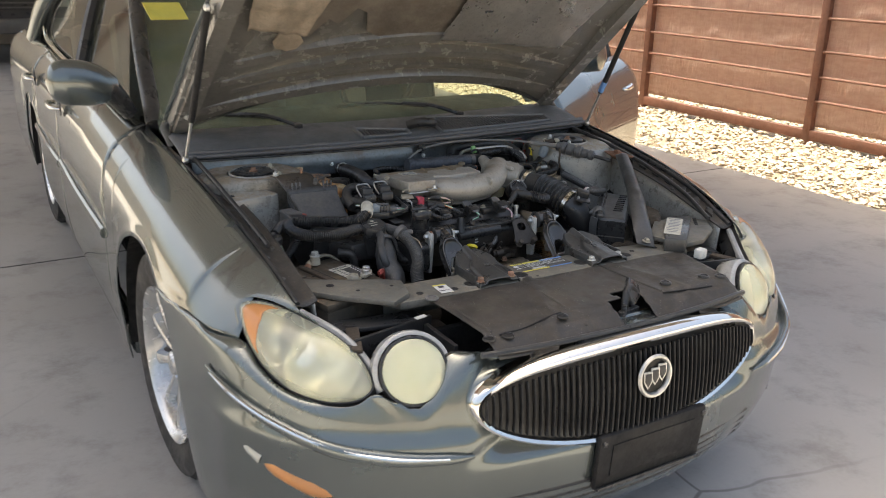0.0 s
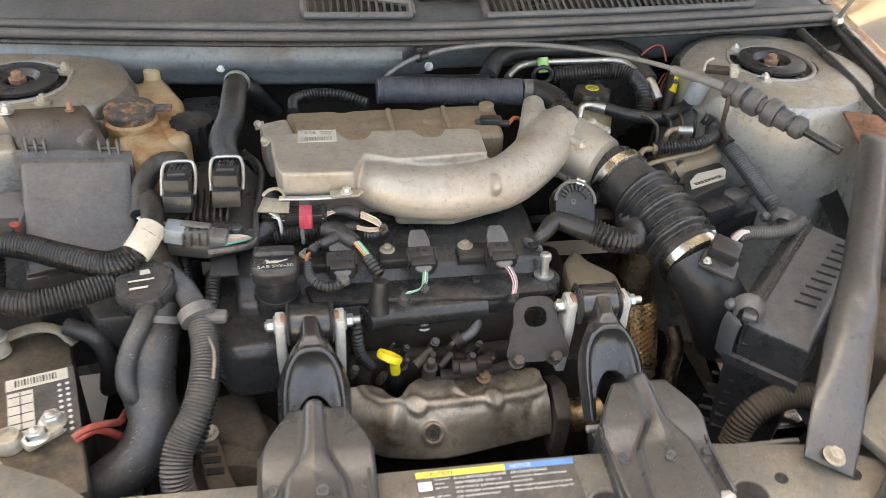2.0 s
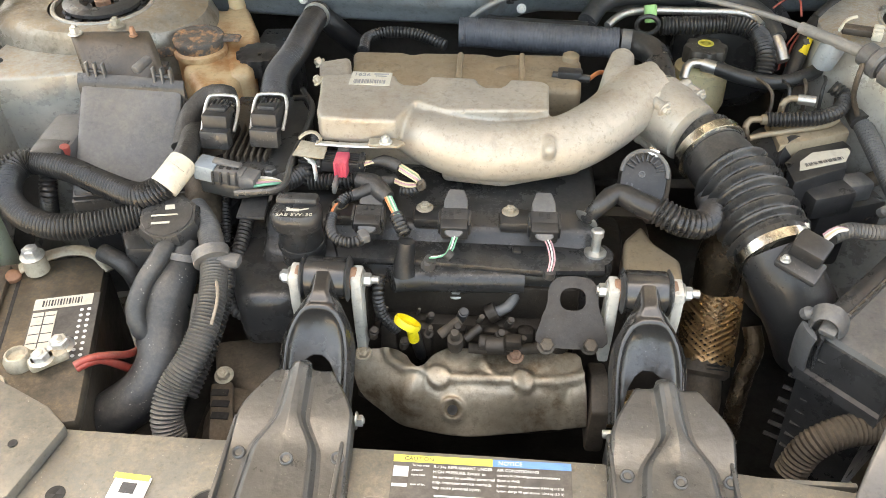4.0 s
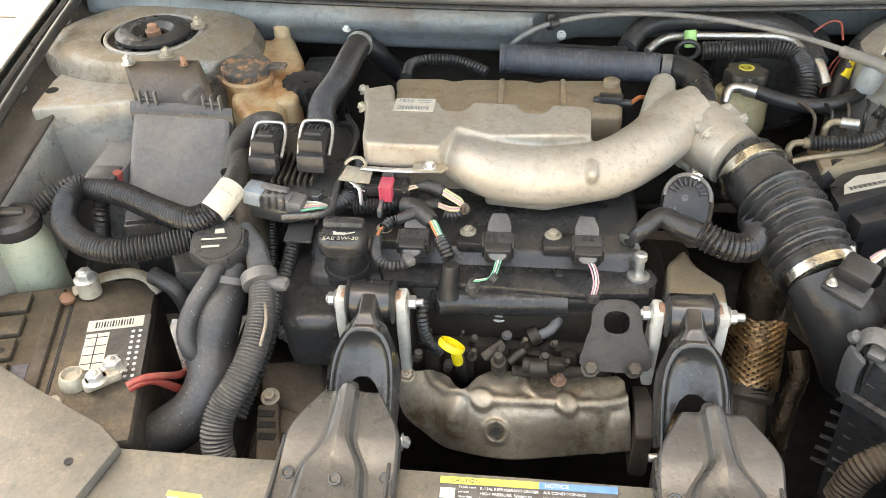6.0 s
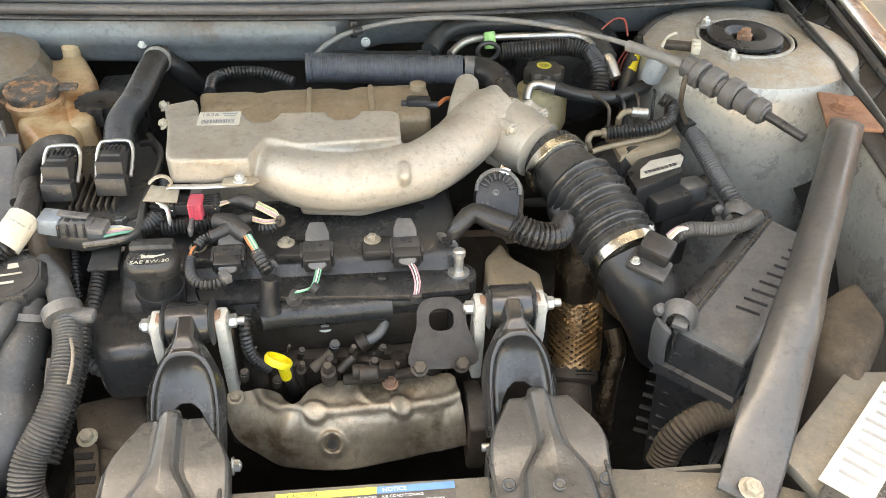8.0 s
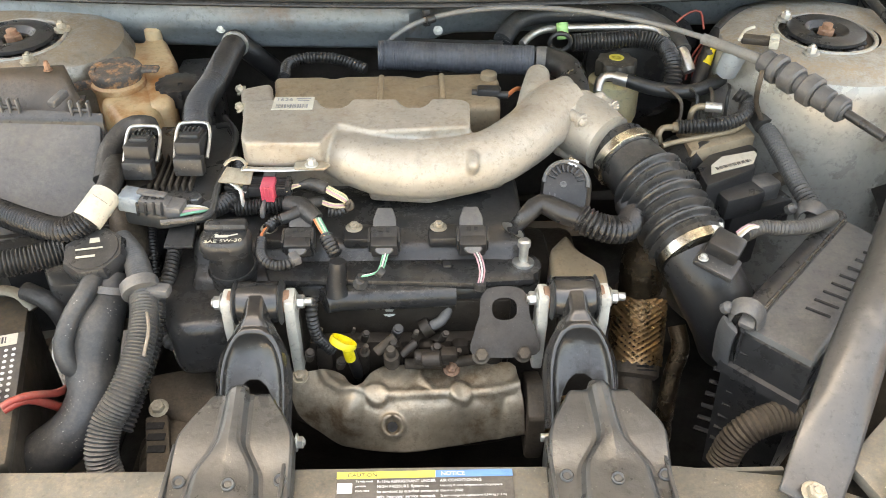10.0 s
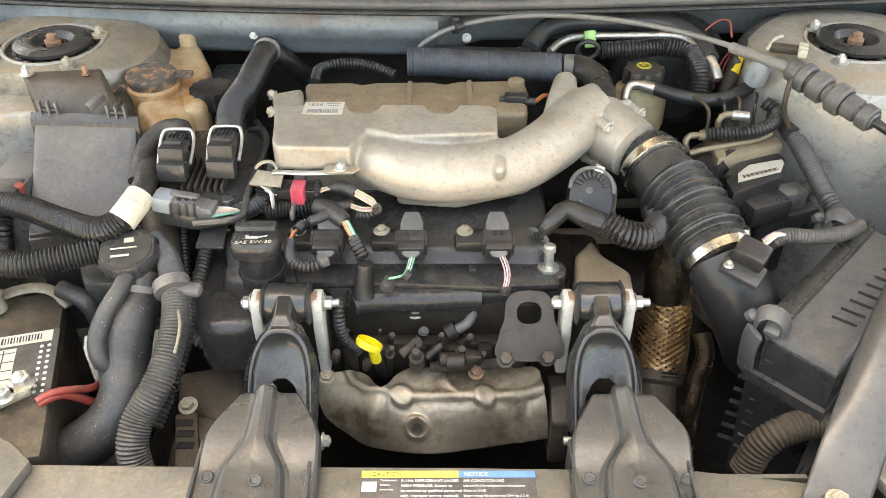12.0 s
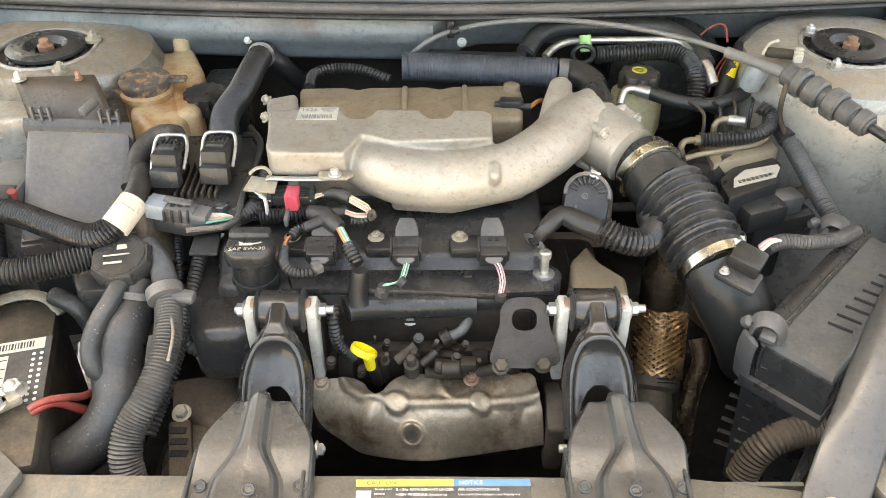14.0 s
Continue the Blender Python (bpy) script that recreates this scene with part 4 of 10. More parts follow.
for s in (-1, 1):
    strip = Geo().tube([on_fascia(s * a, z, 0.012) for a, z in ((0.37, 0.452), (0.42, 0.455), (0.52, 0.463), (0.63, 0.482), (0.74, 0.513), (0.82, 0.545), (0.88, 0.580))], 0.017, 12,
                       radii=[0.003, 0.010, 0.013, 0.013, 0.012, 0.009, 0.003], flat=1.25)
    part("bumper_strip", strip, PAINT, car, "rounded body-coloured bumper moulding")
    bead = Geo().tube([on_fascia(s * a, z, 0.021) for a, z in ((0.42, 0.459), (0.52, 0.468), (0.63, 0.488), (0.74, 0.519), (0.82, 0.551), (0.87, 0.577))], 0.005, 8, radii=[0.002, 0.005, 0.006, 0.006, 0.005, 0.002])
    part("bumper_bead", bead, CHROME, car, "bright bead on the bumper moulding")
    turn = part("turn_lamp", Geo().tube([on_fascia(s * a, z, -0.013) for a, z in ((0.79, 0.420), (0.74, 0.396), (0.67, 0.368), (0.58, 0.345))], 0.024, 12, radii=[0.012, 0.024, 0.027, 0.012]), LENS_AMBER, car, "amber front turn lamp")
    part("turn_lamp_clear", Geo().tube([on_fascia(s * a, z, -0.008) for a, z in ((0.835, 0.448), (0.80, 0.428), (0.77, 0.412))], 0.016, 12, radii=[0.004, 0.017, 0.020]), LENS_CLEAR, turn)
# Black bars on the bumper; their colour stands for the dark of open slots.
for zz in (0.245, 0.27, 0.295, 0.32):
    part("intake_slot_bar", Geo().tube([on_fascia(a, zz, 0.001) for a in (-0.40, -0.2, 0.0, 0.2, 0.40)], 0.0075, 8), BLACK, car)
# fog lamp recess
part("fog_recess", Geo().lathe([(0.035, 0), (0.033, 0.006), (0.022, 0.004), (0.01, 0.0)], on_fascia(0.60, 0.315, -0.003), on_fascia(0.60, 0.315, 1) - on_fascia(0.60, 0.315, 0), 20), BLACK, car)

# number plate holder, empty
plate = part("plate_holder", Geo().box((0.03, -1.030, 0.372), (0.335, 0.022, 0.150), 0.012, (4, 0, 0)), MATT_BLACK, car, "empty black number plate holder")
part("plate_recess", Geo().box((0.03, -1.0425, 0.376), (0.26, 0.004, 0.085), 0.002, (4, 0, 0)), MATT_BLACK, plate)
part("plate_lip", Geo().box((0.03, -1.042, 0.305), (0.33, 0.006, 0.010), 0.002, (4, 0, 0)), BLACK_DUSTY, plate)
for sx in (-0.125, 0.185):
    part("plate_screw", Geo().lathe([(0.007, 0), (0.006, 0.003), (0.003, 0.004)], (sx, -1.046, 0.428), (0, -1, 0), 12), BLACK_DUSTY, plate)

# grille
GZ, GW, GH = 0.537, 0.420, 0.106


def grille_y(x, z):
    return -1.028 + 0.30 * x * x + 0.10 * (z - GZ) + 0.012


def grille_ring(rx, rz, out, n=72):
    res = []
    for k in range(n):
        t = 2 * math.pi * k / n
        x = rx * math.copysign(abs(math.cos(t)) ** 0.9, math.cos(t))
        z = GZ + rz * math.copysign(abs(math.sin(t)) ** 0.95, math.sin(t)) + 0.10 * x * x
        res.append((x, grille_y(x, z) - out, z))
    return res


grille = part("grille", Geo().rings([grille_ring(GW - 0.004, GH - 0.003, -0.004), grille_ring(GW * 0.5, GH * 0.5, -0.006), grille_ring(0.01, 0.01, -0.006)], cap=False), BLACK, car, "oval waterfall grille with a chrome surround")
sur = Geo()
sur.rings([grille_ring(GW + 0.018, GH + 0.010, -0.030), grille_ring(GW + 0.018, GH + 0.010, -0.002), grille_ring(GW + 0.013, GH + 0.010, 0.009),
           grille_ring(GW + 0.006, GH + 0.006, 0.012), grille_ring(GW - 0.002, GH - 0.001, 0.008), grille_ring(GW - 0.006, GH - 0.005, -0.006)], cap=False)
part("chrome_surround", sur, CHROME, grille, "bright chrome grille surround")
collar = Geo().rings([grille_ring(GW + 0.016, GH + 0.008, -0.020), grille_ring(GW + 0.024, GH + 0.012, -0.024), grille_ring(GW + 0.034, GH + 0.016, -0.050), grille_ring(GW + 0.036, GH + 0.016, -0.095)], cap=False)
part("grille_collar", collar, PAINT, grille, "body-coloured collar round the grille")
cap = Geo()
top_rows = []
for out, up in ((0.016, 0.004), (0.014, 0.015), (0.004, 0.023), (-0.03, 0.030)):
    row = []
    for k in range(41):
        x = lerp(-0.40, 0.41, k / 40)
        zz = GZ + GH * math.sqrt(max(0.0, 1 - (x / (GW + 0.004)) ** 2)) ** 0.95 + 0.10 * x * x
        row.append((x, grille_y(x, zz) - out + 0.0, zz + up * (1 - (abs(x) / 0.43) ** 6)))
    top_rows.append(row)
cap.rings(top_rows, closed=False)
thick(part("chrome_brow", cap, CHROME, grille), 0.003)
N_SLAT = 54
for k in range(N_SLAT):
    x = lerp(-GW + 0.012, GW - 0.012, k / (N_SLAT - 1))
    hh = (GH - 0.013) * math.sqrt(max(0.02, 1 - (x / GW) ** 2))
    z0 = GZ + 0.10 * x * x
    pts = [(x, grille_y(x, z0 + hh * t) - 0.010 - 0.004 * (1 - t * t), z0 + hh * t) for t in (-1, -0.5, 0, 0.5, 1)]
    part("slat", Geo().tube(pts, 0.0036, 6, 0.03, flat=1.8), MATT_BLACK, grille)
emb = part("emblem", Geo().lathe([(0.050, 0), (0.053, 0.005), (0.050, 0.010), (0.045, 0.010), (0.042, 0.005), (0.041, 0.001)], (0.012, -1.035, 0.566), (0.02, -1, 0.1), 36, cap=False), BOLT, grille, "round chrome emblem ring with three shields")
part("emblem_back", Geo().lathe([(0.042, 0.002), (0.001, 0.002)], (0.012, -1.035, 0.566), (0.02, -1, 0.1), 28), BLACK, emb)
shield = [(-0.0115, 0.021), (0.0115, 0.021), (0.0115, -0.004), (0.0, -0.022), (-0.0115, -0.004)]
for k in (-1, 0, 1):
    at = pose(0.012 + k * 0.020, -1.0385 - 0.0008 * k, 0.566 + k * 0.007, 84, 0, -12)
    mark = part("shield_mark", Geo().prism(shield, 0.004, 0.001, at), BOLT, emb)
    part("shield_face", Geo().prism([(x * 0.72, z * 0.78) for x, z in shield], 0.0048, 0.0005, at), BLACK_DUSTY, mark)

# headlamps
HA, HN = Vector((-0.81, -0.54, 0.70)), Vector((-0.55, -0.56, 0.62)).normalized()
LAMP = [(-0.803, -0.543, 0.703), (-0.782, -0.546, 0.720), (-0.740, -0.587, 0.720),
        (-0.696, -0.647, 0.704), (-0.649, -0.720, 0.680), (-0.619, -0.784, 0.649),
        (-0.611, -0.829, 0.616), (-0.619, -0.845, 0.593), (-0.648, -0.838, 0.574),
        (-0.689, -0.808, 0.565), (-0.734, -0.760, 0.568), (-0.771, -0.706, 0.584),
        (-0.795, -0.648, 0.616), (-0.806, -0.595, 0.654)]


def loop_line(pts, n=56):
    p = [Vector(q) for q in pts]
    m = len(p)
    out = []
    for k in range(n):
        f = k * m / n
        i, t = int(f), f - int(f)
        a, b, c, d = p[i - 1], p[i % m], p[(i + 1) % m], p[(i + 2) % m]
        out.append(0.5 * ((2 * b) + (c - a) * t + (2 * a - 5 * b + 4 * c - d) * t * t + (3 * b - a - 3 * c + d) * t ** 3))
    return out


def headlamp(s):
    loop = loop_line(LAMP)
    nrm = HN.copy()
    if s > 0:
        loop = [Vector((-p.x, p.y, p.z)) for p in loop]
        nrm.x = -nrm.x
    c = sum(loop, Vector()) / len(loop)
    lamp = part("headlamp", Geo().rings([[c + (p - c) * k + nrm * o for p in loop] for k, o in ((1.04, -0.055), (1.03, -0.006), (1.018, 0.001), (1.0, 0.001), (0.985, -0.008))], cap=False), BLACK, car, "hazed yellowed headlamp with an amber corner")
    bowl = [[c + (p - c) * k + nrm * o for p in loop] for k, o in ((0.99, -0.010), (0.93, -0.034), (0.6, -0.060), (0.25, -0.066), (0.02, -0.066))]
    part("reflector", Geo().rings(bowl, cap=False), REFLECTOR, lamp)
    dome = [[c + (p - c) * k + nrm * (o + 0.0) for p in loop] for k, o in ((1.0, -0.004), (0.985, 0.006), (0.93, 0.015), (0.8, 0.026), (0.6, 0.036), (0.35, 0.043), (0.12, 0.046), (0.01, 0.0465))]
    part("lens", Geo().rings(dome, cap=False), LENS, lamp, "hazed plastic lens").visible_shadow = False
    def dome_at(i, k):
        o = curve_at([(0.35, 0.043), (0.6, 0.036), (0.8, 0.026), (0.93, 0.015), (0.985, 0.006)], k)
        return c + (loop[i % 56] - c) * k + nrm * (o + 0.0008)
    amber = [[dome_at(i, lerp(0.90, 0.88 - 0.30 * math.sin(math.pi * (i + 7) / 16) ** 1.4, j / 8)) for j in range(9)] for i in range(-7, 10)]
    thick(part("amber_reflector", Geo().rings(amber, closed=False), LENS_AMBER, lamp, "amber corner of the lamp"), 0.0015)
    along = (loop[0] - loop[28]).normalized()
    for shift, r in ((-0.045, 0.082), (0.075, 0.058)):
        cup = [(r, -0.004), (r - 0.003, -0.002), (r - 0.007, -0.012), (r * 0.75, -0.030), (r * 0.4, -0.044), (0.012, -0.048)]
        part("reflector_cup", Geo().lathe(cup, c + along * shift + nrm * -0.012, nrm, 36, cap=False), REFLECTOR, lamp)
    part("bulb_shield", Geo().lathe([(0.028, 0), (0.030, 0.02), (0.022, 0.032), (0.004, 0.036)], c + nrm * -0.06, nrm, 20), CHROME, lamp)
    # small round inner lamp
    c2 = Vector((s * 0.527, -0.868, 0.628))
    n2 = Vector((s * 0.24, -0.86, 0.45)).normalized()
    lamp2 = part("inner_lamp", Geo().lathe([(0.074, -0.06), (0.0765, -0.006), (0.075, 0.003), (0.071, 0.003), (0.069, -0.006)], c2, n2, 40, cap=False), BLACK, car, "round hazed inner lamp")
    part("reflector", Geo().lathe([(0.070, -0.006), (0.066, -0.010), (0.064, -0.020), (0.056, -0.020), (0.054, -0.034), (0.034, -0.050), (0.014, -0.054), (0.012, -0.034), (0.002, -0.032)], c2, n2, 32), REFLECTOR, lamp2)
    part("lens", Geo().lathe([(0.071, -0.003), (0.069, 0.006), (0.058, 0.014), (0.04, 0.020), (0.02, 0.023), (0.001, 0.024)], c2, n2, 36), LENS, lamp2, "hazed plastic lens").visible_shadow = False
    shell = []
    for k in range(25):
        t = math.pi * (-0.15 + 1.3 * k / 24)
        q = n2.to_track_quat("Z", "Y").to_matrix()
        d = q @ Vector((math.cos(t), math.sin(t), 0))
        shell.append([c2 + d * 0.079 + n2 * -0.006, c2 + d * 0.088 + n2 * -0.014, c2 + d * 0.091 + n2 * -0.034, c2 + d * 0.090 + n2 * -0.065])
    thick(part("housing_brow", Geo().rings(shell, closed=False), HOUSING, lamp2, "pale grey plastic lamp housing"), 0.003)
    rim_rows = [[c + (loop[i % 56] - c) * k + nrm * o for k, o in ((1.012, -0.001), (1.026, -0.005), (1.045, -0.020), (1.06, -0.060))] for i in range(57)]
    thick(part("lamp_surround", Geo().rings(rim_rows, closed=False), RUBBER, lamp, "black gasket round the lamp"), 0.002)
    ledge = Geo().tube([c + (loop[k] - c) * 1.06 + nrm * -0.012 + Vector((0, 0.012, 0.004)) for k in (12, 17, 22, 26)], 0.009, 8)
    part("upper_ledge", ledge, HOUSING, lamp)


headlamp(-1)
headlamp(1)


def wheel(s, y):
    c = Vector((s * 0.775, y, 0.338))
    ax = (s, 0, 0)
    w = new("wheel")
    w.parent = car
    if y == YF:
        w.matrix_world = Matrix.Translation(c) @ pose(0, 0, 0, 0, 0, 2) @ Matrix.Translation(-c)
    tyre = [(0.232, -0.10), (0.29, -0.112), (0.325, -0.10), (0.338, -0.075), (0.338, 0.075), (0.325, 0.098), (0.29, 0.108), (0.245, 0.100), (0.226, 0.09)]
    ty = part("tyre", Geo().lathe(tyre, c, ax, 64, cap=False), TYRE, w)
    blocks = Geo()
    for k in range(60):
        t = 2 * math.pi * k / 60
        for off in (-0.055, 0.0, 0.055):
            t2 = t + (0.025 if off == 0 else 0)
            p = c + Vector((s * off, 0.3385 * math.cos(t2), 0.3385 * math.sin(t2)))
            blocks.box(p, (0.046, 0.027, 0.008), 0.002, (math.degrees(t2) - 90, 0, 8 * s), 1)
    part("tread", blocks, TYRE, ty)
    rim = part("rim", Geo().lathe([(0.205, -0.09), (0.216, 0.05), (0.226, 0.088), (0.233, 0.096), (0.231, 0.102), (0.220, 0.092), (0.212, 0.075), (0.200, -0.03)], c, ax, 56, cap=False), WHEEL_ALLOY, w, "cast alloy rim")
    part("brake_disc", Geo().lathe([(0.03, -0.03), (0.145, -0.03), (0.145, -0.015), (0.03, -0.015)], c, ax, 32), RUST, w)
    for k in range(10):
        t = 2 * math.pi * k / 10 + 0.3
        d, e = Vector((0, math.cos(t), math.sin(t))), Vector((0, -math.sin(t), math.cos(t)))
        o = Vector((s, 0, 0))
        rings = []
        for r, wd, dp, ht in ((0.03, 0.010, 0.055, 0.03), (0.07, 0.011, 0.066, 0.03), (0.13, 0.013, 0.074, 0.028), (0.19, 0.018, 0.080, 0.026), (0.214, 0.026, 0.078, 0.026)):
            b = c + d * r
            rings.append([b - e * wd + o * (dp - ht), b - e * wd * 0.8 + o * (dp - 0.004), b - e * wd * 0.25 + o * dp, b + e * wd * 0.25 + o * dp, b + e * wd * 0.8 + o * (dp - 0.004), b + e * wd + o * (dp - ht)])
        part("spoke", Geo().rings(rings), WHEEL_ALLOY, rim, smooth=50)
    part("hub_cap", Geo().lathe([(0.036, 0.05), (0.036, 0.078), (0.030, 0.084), (0.001, 0.086)], c, ax, 24), WHEEL_ALLOY, rim)
    for k in range(5):
        t = 2 * math.pi * k / 5
        part("lug_nut", Geo().lathe([(0.010, 0.04), (0.010, 0.062), (0.006, 0.068)], c + Vector((0, 0.057 * math.cos(t), 0.057 * math.sin(t))), ax, 6), CHROME, rim)
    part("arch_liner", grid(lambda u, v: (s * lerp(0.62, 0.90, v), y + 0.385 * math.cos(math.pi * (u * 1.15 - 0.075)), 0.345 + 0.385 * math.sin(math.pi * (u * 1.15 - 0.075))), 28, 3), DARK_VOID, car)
    return w


for s in (-1, 1):
    wheel(s, YF)
    wheel(s, YR)

# open driver's door, swung forward-facing on its hinge
DOOR = Matrix.Translation((0.90, 0.54, 0)) @ pose(0, 0, 0, 0, 0, -58) @ Matrix.Translation((-0.90, -0.54, 0))
odoor = new("door")
odoor.parent = car
odoor["label"] = "open front door seen from its outer side"


def door_part(name, geo, mat, parent):
    geo.v = [tuple(DOOR @ Vector(p)) for p in geo.v]
    return part(name, geo, mat, parent)


panel = door_part("door_panel", grid(door_skin(1, 0.54, 1.62), 30, 24), PAINT, odoor)
thick(panel, 0.05, 1)
yh = 1.45
door_part("handle", Geo().tube([(0.925, yh - 0.07, 0.865), (0.955, yh - 0.05, 0.868), (0.958, yh + 0.05, 0.872), (0.927, yh + 0.075, 0.872)], 0.012, 10), CHROME, odoor)
door_part("handle_recess", Geo().lathe([(0.045, 0), (0.042, 0.004), (0.02, 0.005)], (0.918, yh, 0.868), (1, 0, 0), 18), BLACK_DUSTY, odoor)
door_part("window_frame", Geo().tube([(0.80, 0.72, 0.96), (0.72, 1.0, 1.18), (0.645, 1.36, 1.39), (0.645, 1.56, 1.40), (0.80, 1.60, 0.97)], 0.02, 8), BLACK, odoor)
gl = door_part("door_glass", grid(lambda u, v: (lerp(0.79, 0.65, v), lerp(lerp(0.74, 1.32, v), 1.58, u), lerp(0.96, 1.38, v)), 6, 6), GLASS, odoor)
gl.visible_shadow = False
door_part("side_mirror", Geo().lathe([(0.01, -0.1), (0.06, -0.08), (0.075, 0), (0.06, 0.08), (0.01, 0.1)], (0.95, 0.72, 1.09), (1, 0, 0), 16), PAINT, odoor)

# ---- open hood ----
HANG = 39.0
hood = new("hood")
hood.parent = car
hood["label"] = "raised hood with torn insulation and foil on its underside"
HM = Matrix.Translation((0, 0.40, 0.985)) @ pose(0, 0, 0, -HANG, 0, 0)


def hood_pt(x, d, h):
    """x across, d from the hinge line towards the front, h below the skin."""
    return HM @ Vector((x, -d, -h))


def hood_half(d):
    return curve_at([(0, 0.745), (0.5, 0.725), (0.9, 0.66), (1.15, 0.50)], d)


def hood_rear(x):
    return 0.170 - 0.21 * (abs(x) / 0.745) ** 2.2


def hood_fn(u, v, h=0.0, inset=0.0):
    a = lerp(-1, 1, u)
    d = lerp(hood_rear(a * 0.745) + inset, 1.22 - 0.22 * a * a - inset, v)
    w = hood_half(d) - inset
    return hood_pt(a * w, d, h + 0.03 * a * a)


thick(part("hood_skin", grid(lambda u, v: hood_fn(u, v), 40, 40), PAINT, hood), 0.003, 1)
inner = part("inner_panel", grid(lambda u, v: hood_fn(u, v, 0.028 + 0.006 * math.sin(v * 9), 0.012), 40, 40), HOOD_INNER, hood)
thick(inner, 0.003)


def hood_bar(a, b, w, depth, name="rib"):
    a3, b3 = a, b
    n = 14
    rings = []
    for k in range(n + 1):
        t = k / n
        x, d = lerp(a3[0], b3[0], t), lerp(a3[1], b3[1], t)
        if len(a3) > 2:
            d += a3[2] * math.sin(math.pi * t)
        x2, d2 = lerp(a3[0], b3[0], min(1, t + 0.01)), lerp(a3[1], b3[1], min(1, t + 0.01))
        dr = Vector((b3[0] - a3[0], b3[1] - a3[1]))
        dr.normalize()
        sx, sd = -dr.y * w / 2, dr.x * w / 2
        rings.append([hood_pt(x - sx, d - sd, 0.03), hood_pt(x - sx * 0.7, d - sd * 0.7, 0.03 + depth), hood_pt(x + sx * 0.7, d + sd * 0.7, 0.03 + depth), hood_pt(x + sx, d + sd, 0.03)])
    return part(name, Geo().rings(rings), HOOD_INNER, hood)


hood_bar((-0.68, 0.106, 0.132), (0.68, 0.106), 0.065, 0.030)
hood_bar((-0.66, 0.192, 0.128), (0.66, 0.192), 0.030, 0.026)
hood_bar((-0.62, 0.270, 0.121), (0.62, 0.270), 0.040, 0.032)
hood_bar((-0.60, 0.360, 0.112), (0.60, 0.360), 0.052, 0.028)
for s in (-1, 1):
    hood_bar((s * 0.695, 0.02), (s * 0.66, 0.80), 0.075, 0.045, "side_rail")
    hood_bar((s * 0.56, 0.42), (s * 0.30, 1.10), 0.07, 0.022)
    # hinge
    hinge = part("hinge", Geo().tube([(s * 0.735, 0.30, 0.905), (s * 0.74, 0.37, 0.955), hood_pt(s * 0.71, 0.03, 0.03), hood_pt(s * 0.70, 0.16, 0.045)], 0.013, 8, flat=0.45), HOOD_INNER, hood)
    part("hinge_bolt", Geo().hexbolt(hood_pt(s * 0.695, 0.12, 0.076), 0.008, 0.006, HM.to_3x3() @ Vector((0, 0, -1))), BOLT, hinge)
    # slot marks in the side rail
    for d in (0.17, 0.46):
        part("rail_slot", Geo().box(hood_pt(s * 0.62, d, 0.036), (0.11, 0.02, 0.004), 0.001, (-HANG, 0, 0)), CONNECTOR, hood)

pad_poly = [(-0.50, 0.453), (-0.44, 0.527), (-0.41, 0.478), (-0.37, 0.563), (-0.335, 0.539), (-0.30, 0.612), (-0.262, 0.588), (-0.235, 0.502), (-0.16, 0.459), (-0.10, 0.490), (0.03, 0.453), (0.10, 0.478), (0.22, 0.459), (0.34, 0.508), (0.42, 0.478), (0.50, 0.490), (0.50, 0.896), (0.42, 1.100), (0.20, 1.140), (-0.22, 1.140), (-0.40, 1.100), (-0.53, 0.834), (-0.46, 0.720), (-0.54, 0.600)]
pad = part("insulation_pad", Geo().prism([(x, -d) for x, d in pad_poly], 0.010, 0.004, HM @ Matrix.Translation((0, 0, -0.050))), FELT, hood, "torn felt insulation")
torn = [(-0.50, 0.45), (-0.465, 0.435), (-0.437, 0.445), (-0.425, 0.48), (-0.44, 0.505), (-0.455, 0.55), (-0.49, 0.57), (-0.505, 0.53), (-0.515, 0.48)]
part("torn_flap", Geo().prism([(x, -d) for x, d in torn], 0.005, 0.002, HM @ Matrix.Translation((0, 0, -0.064))), FELT_TAN, hood, "tan torn insulation flap")
foil_fn = lambda u, v: hood_pt(lerp(0.02, 0.52, u) + 0.02 * v * u, lerp(0.47, 0.80, v) - (0.07 + 0.05 * v) * u, 0.062 + 0.006 * noise.noise((u * 5, v * 4, 2)) + 0.0022 * noise.noise((u * 15, v * 13, 5)))
thick(part("foil_patch", grid(foil_fn, 50, 36), FOIL, hood, "wrinkled silver foil patch"), 0.0015)
foil2 = lambda u, v: hood_pt(lerp(-0.60, -0.43, u) + 0.05 * v * (u - 0.4), lerp(0.54, 0.74, v) - 0.03 * u * u, 0.066 + 0.012 * noise.noise((u * 4, v * 4, 7)))
thick(part("foil_scrap", grid(foil2, 20, 16), FELT_TAN, hood, "pale torn underside of the insulation"), 0.0015)

# gas struts
for s, top in ((-1, hood_pt(-0.715, 0.62, 0.05)), (1, hood_pt(0.712, 0.62, 0.05))):
    low = Vector((s * 0.738, 0.135, 0.900))
    tp = Vector(top)
    st = thing("gas_strut", "slim gas strut holding the hood up", "gas strut", "hood gas struts")
    d = (tp - low)
    part("rod", Geo().rod(low, low + d * 0.30, 0.0045, 10), BOLT, st)
    part("cylinder", Geo().rod(low + d * 0.28, tp, 0.0095, 14), MATT_BLACK, st)
    for end in (low, tp):
        part("ball_socket", Geo().lathe([(0.004, -0.008), (0.010, -0.004), (0.010, 0.006), (0.004, 0.010)], end, (s, 0, 0), 14), BOLT, st)
    if s > 0:
        part("sticker", Geo().rod(low + d * 0.29, low + d * 0.38, 0.0102, 14), LABEL_BLUE, st, "blue sticker")

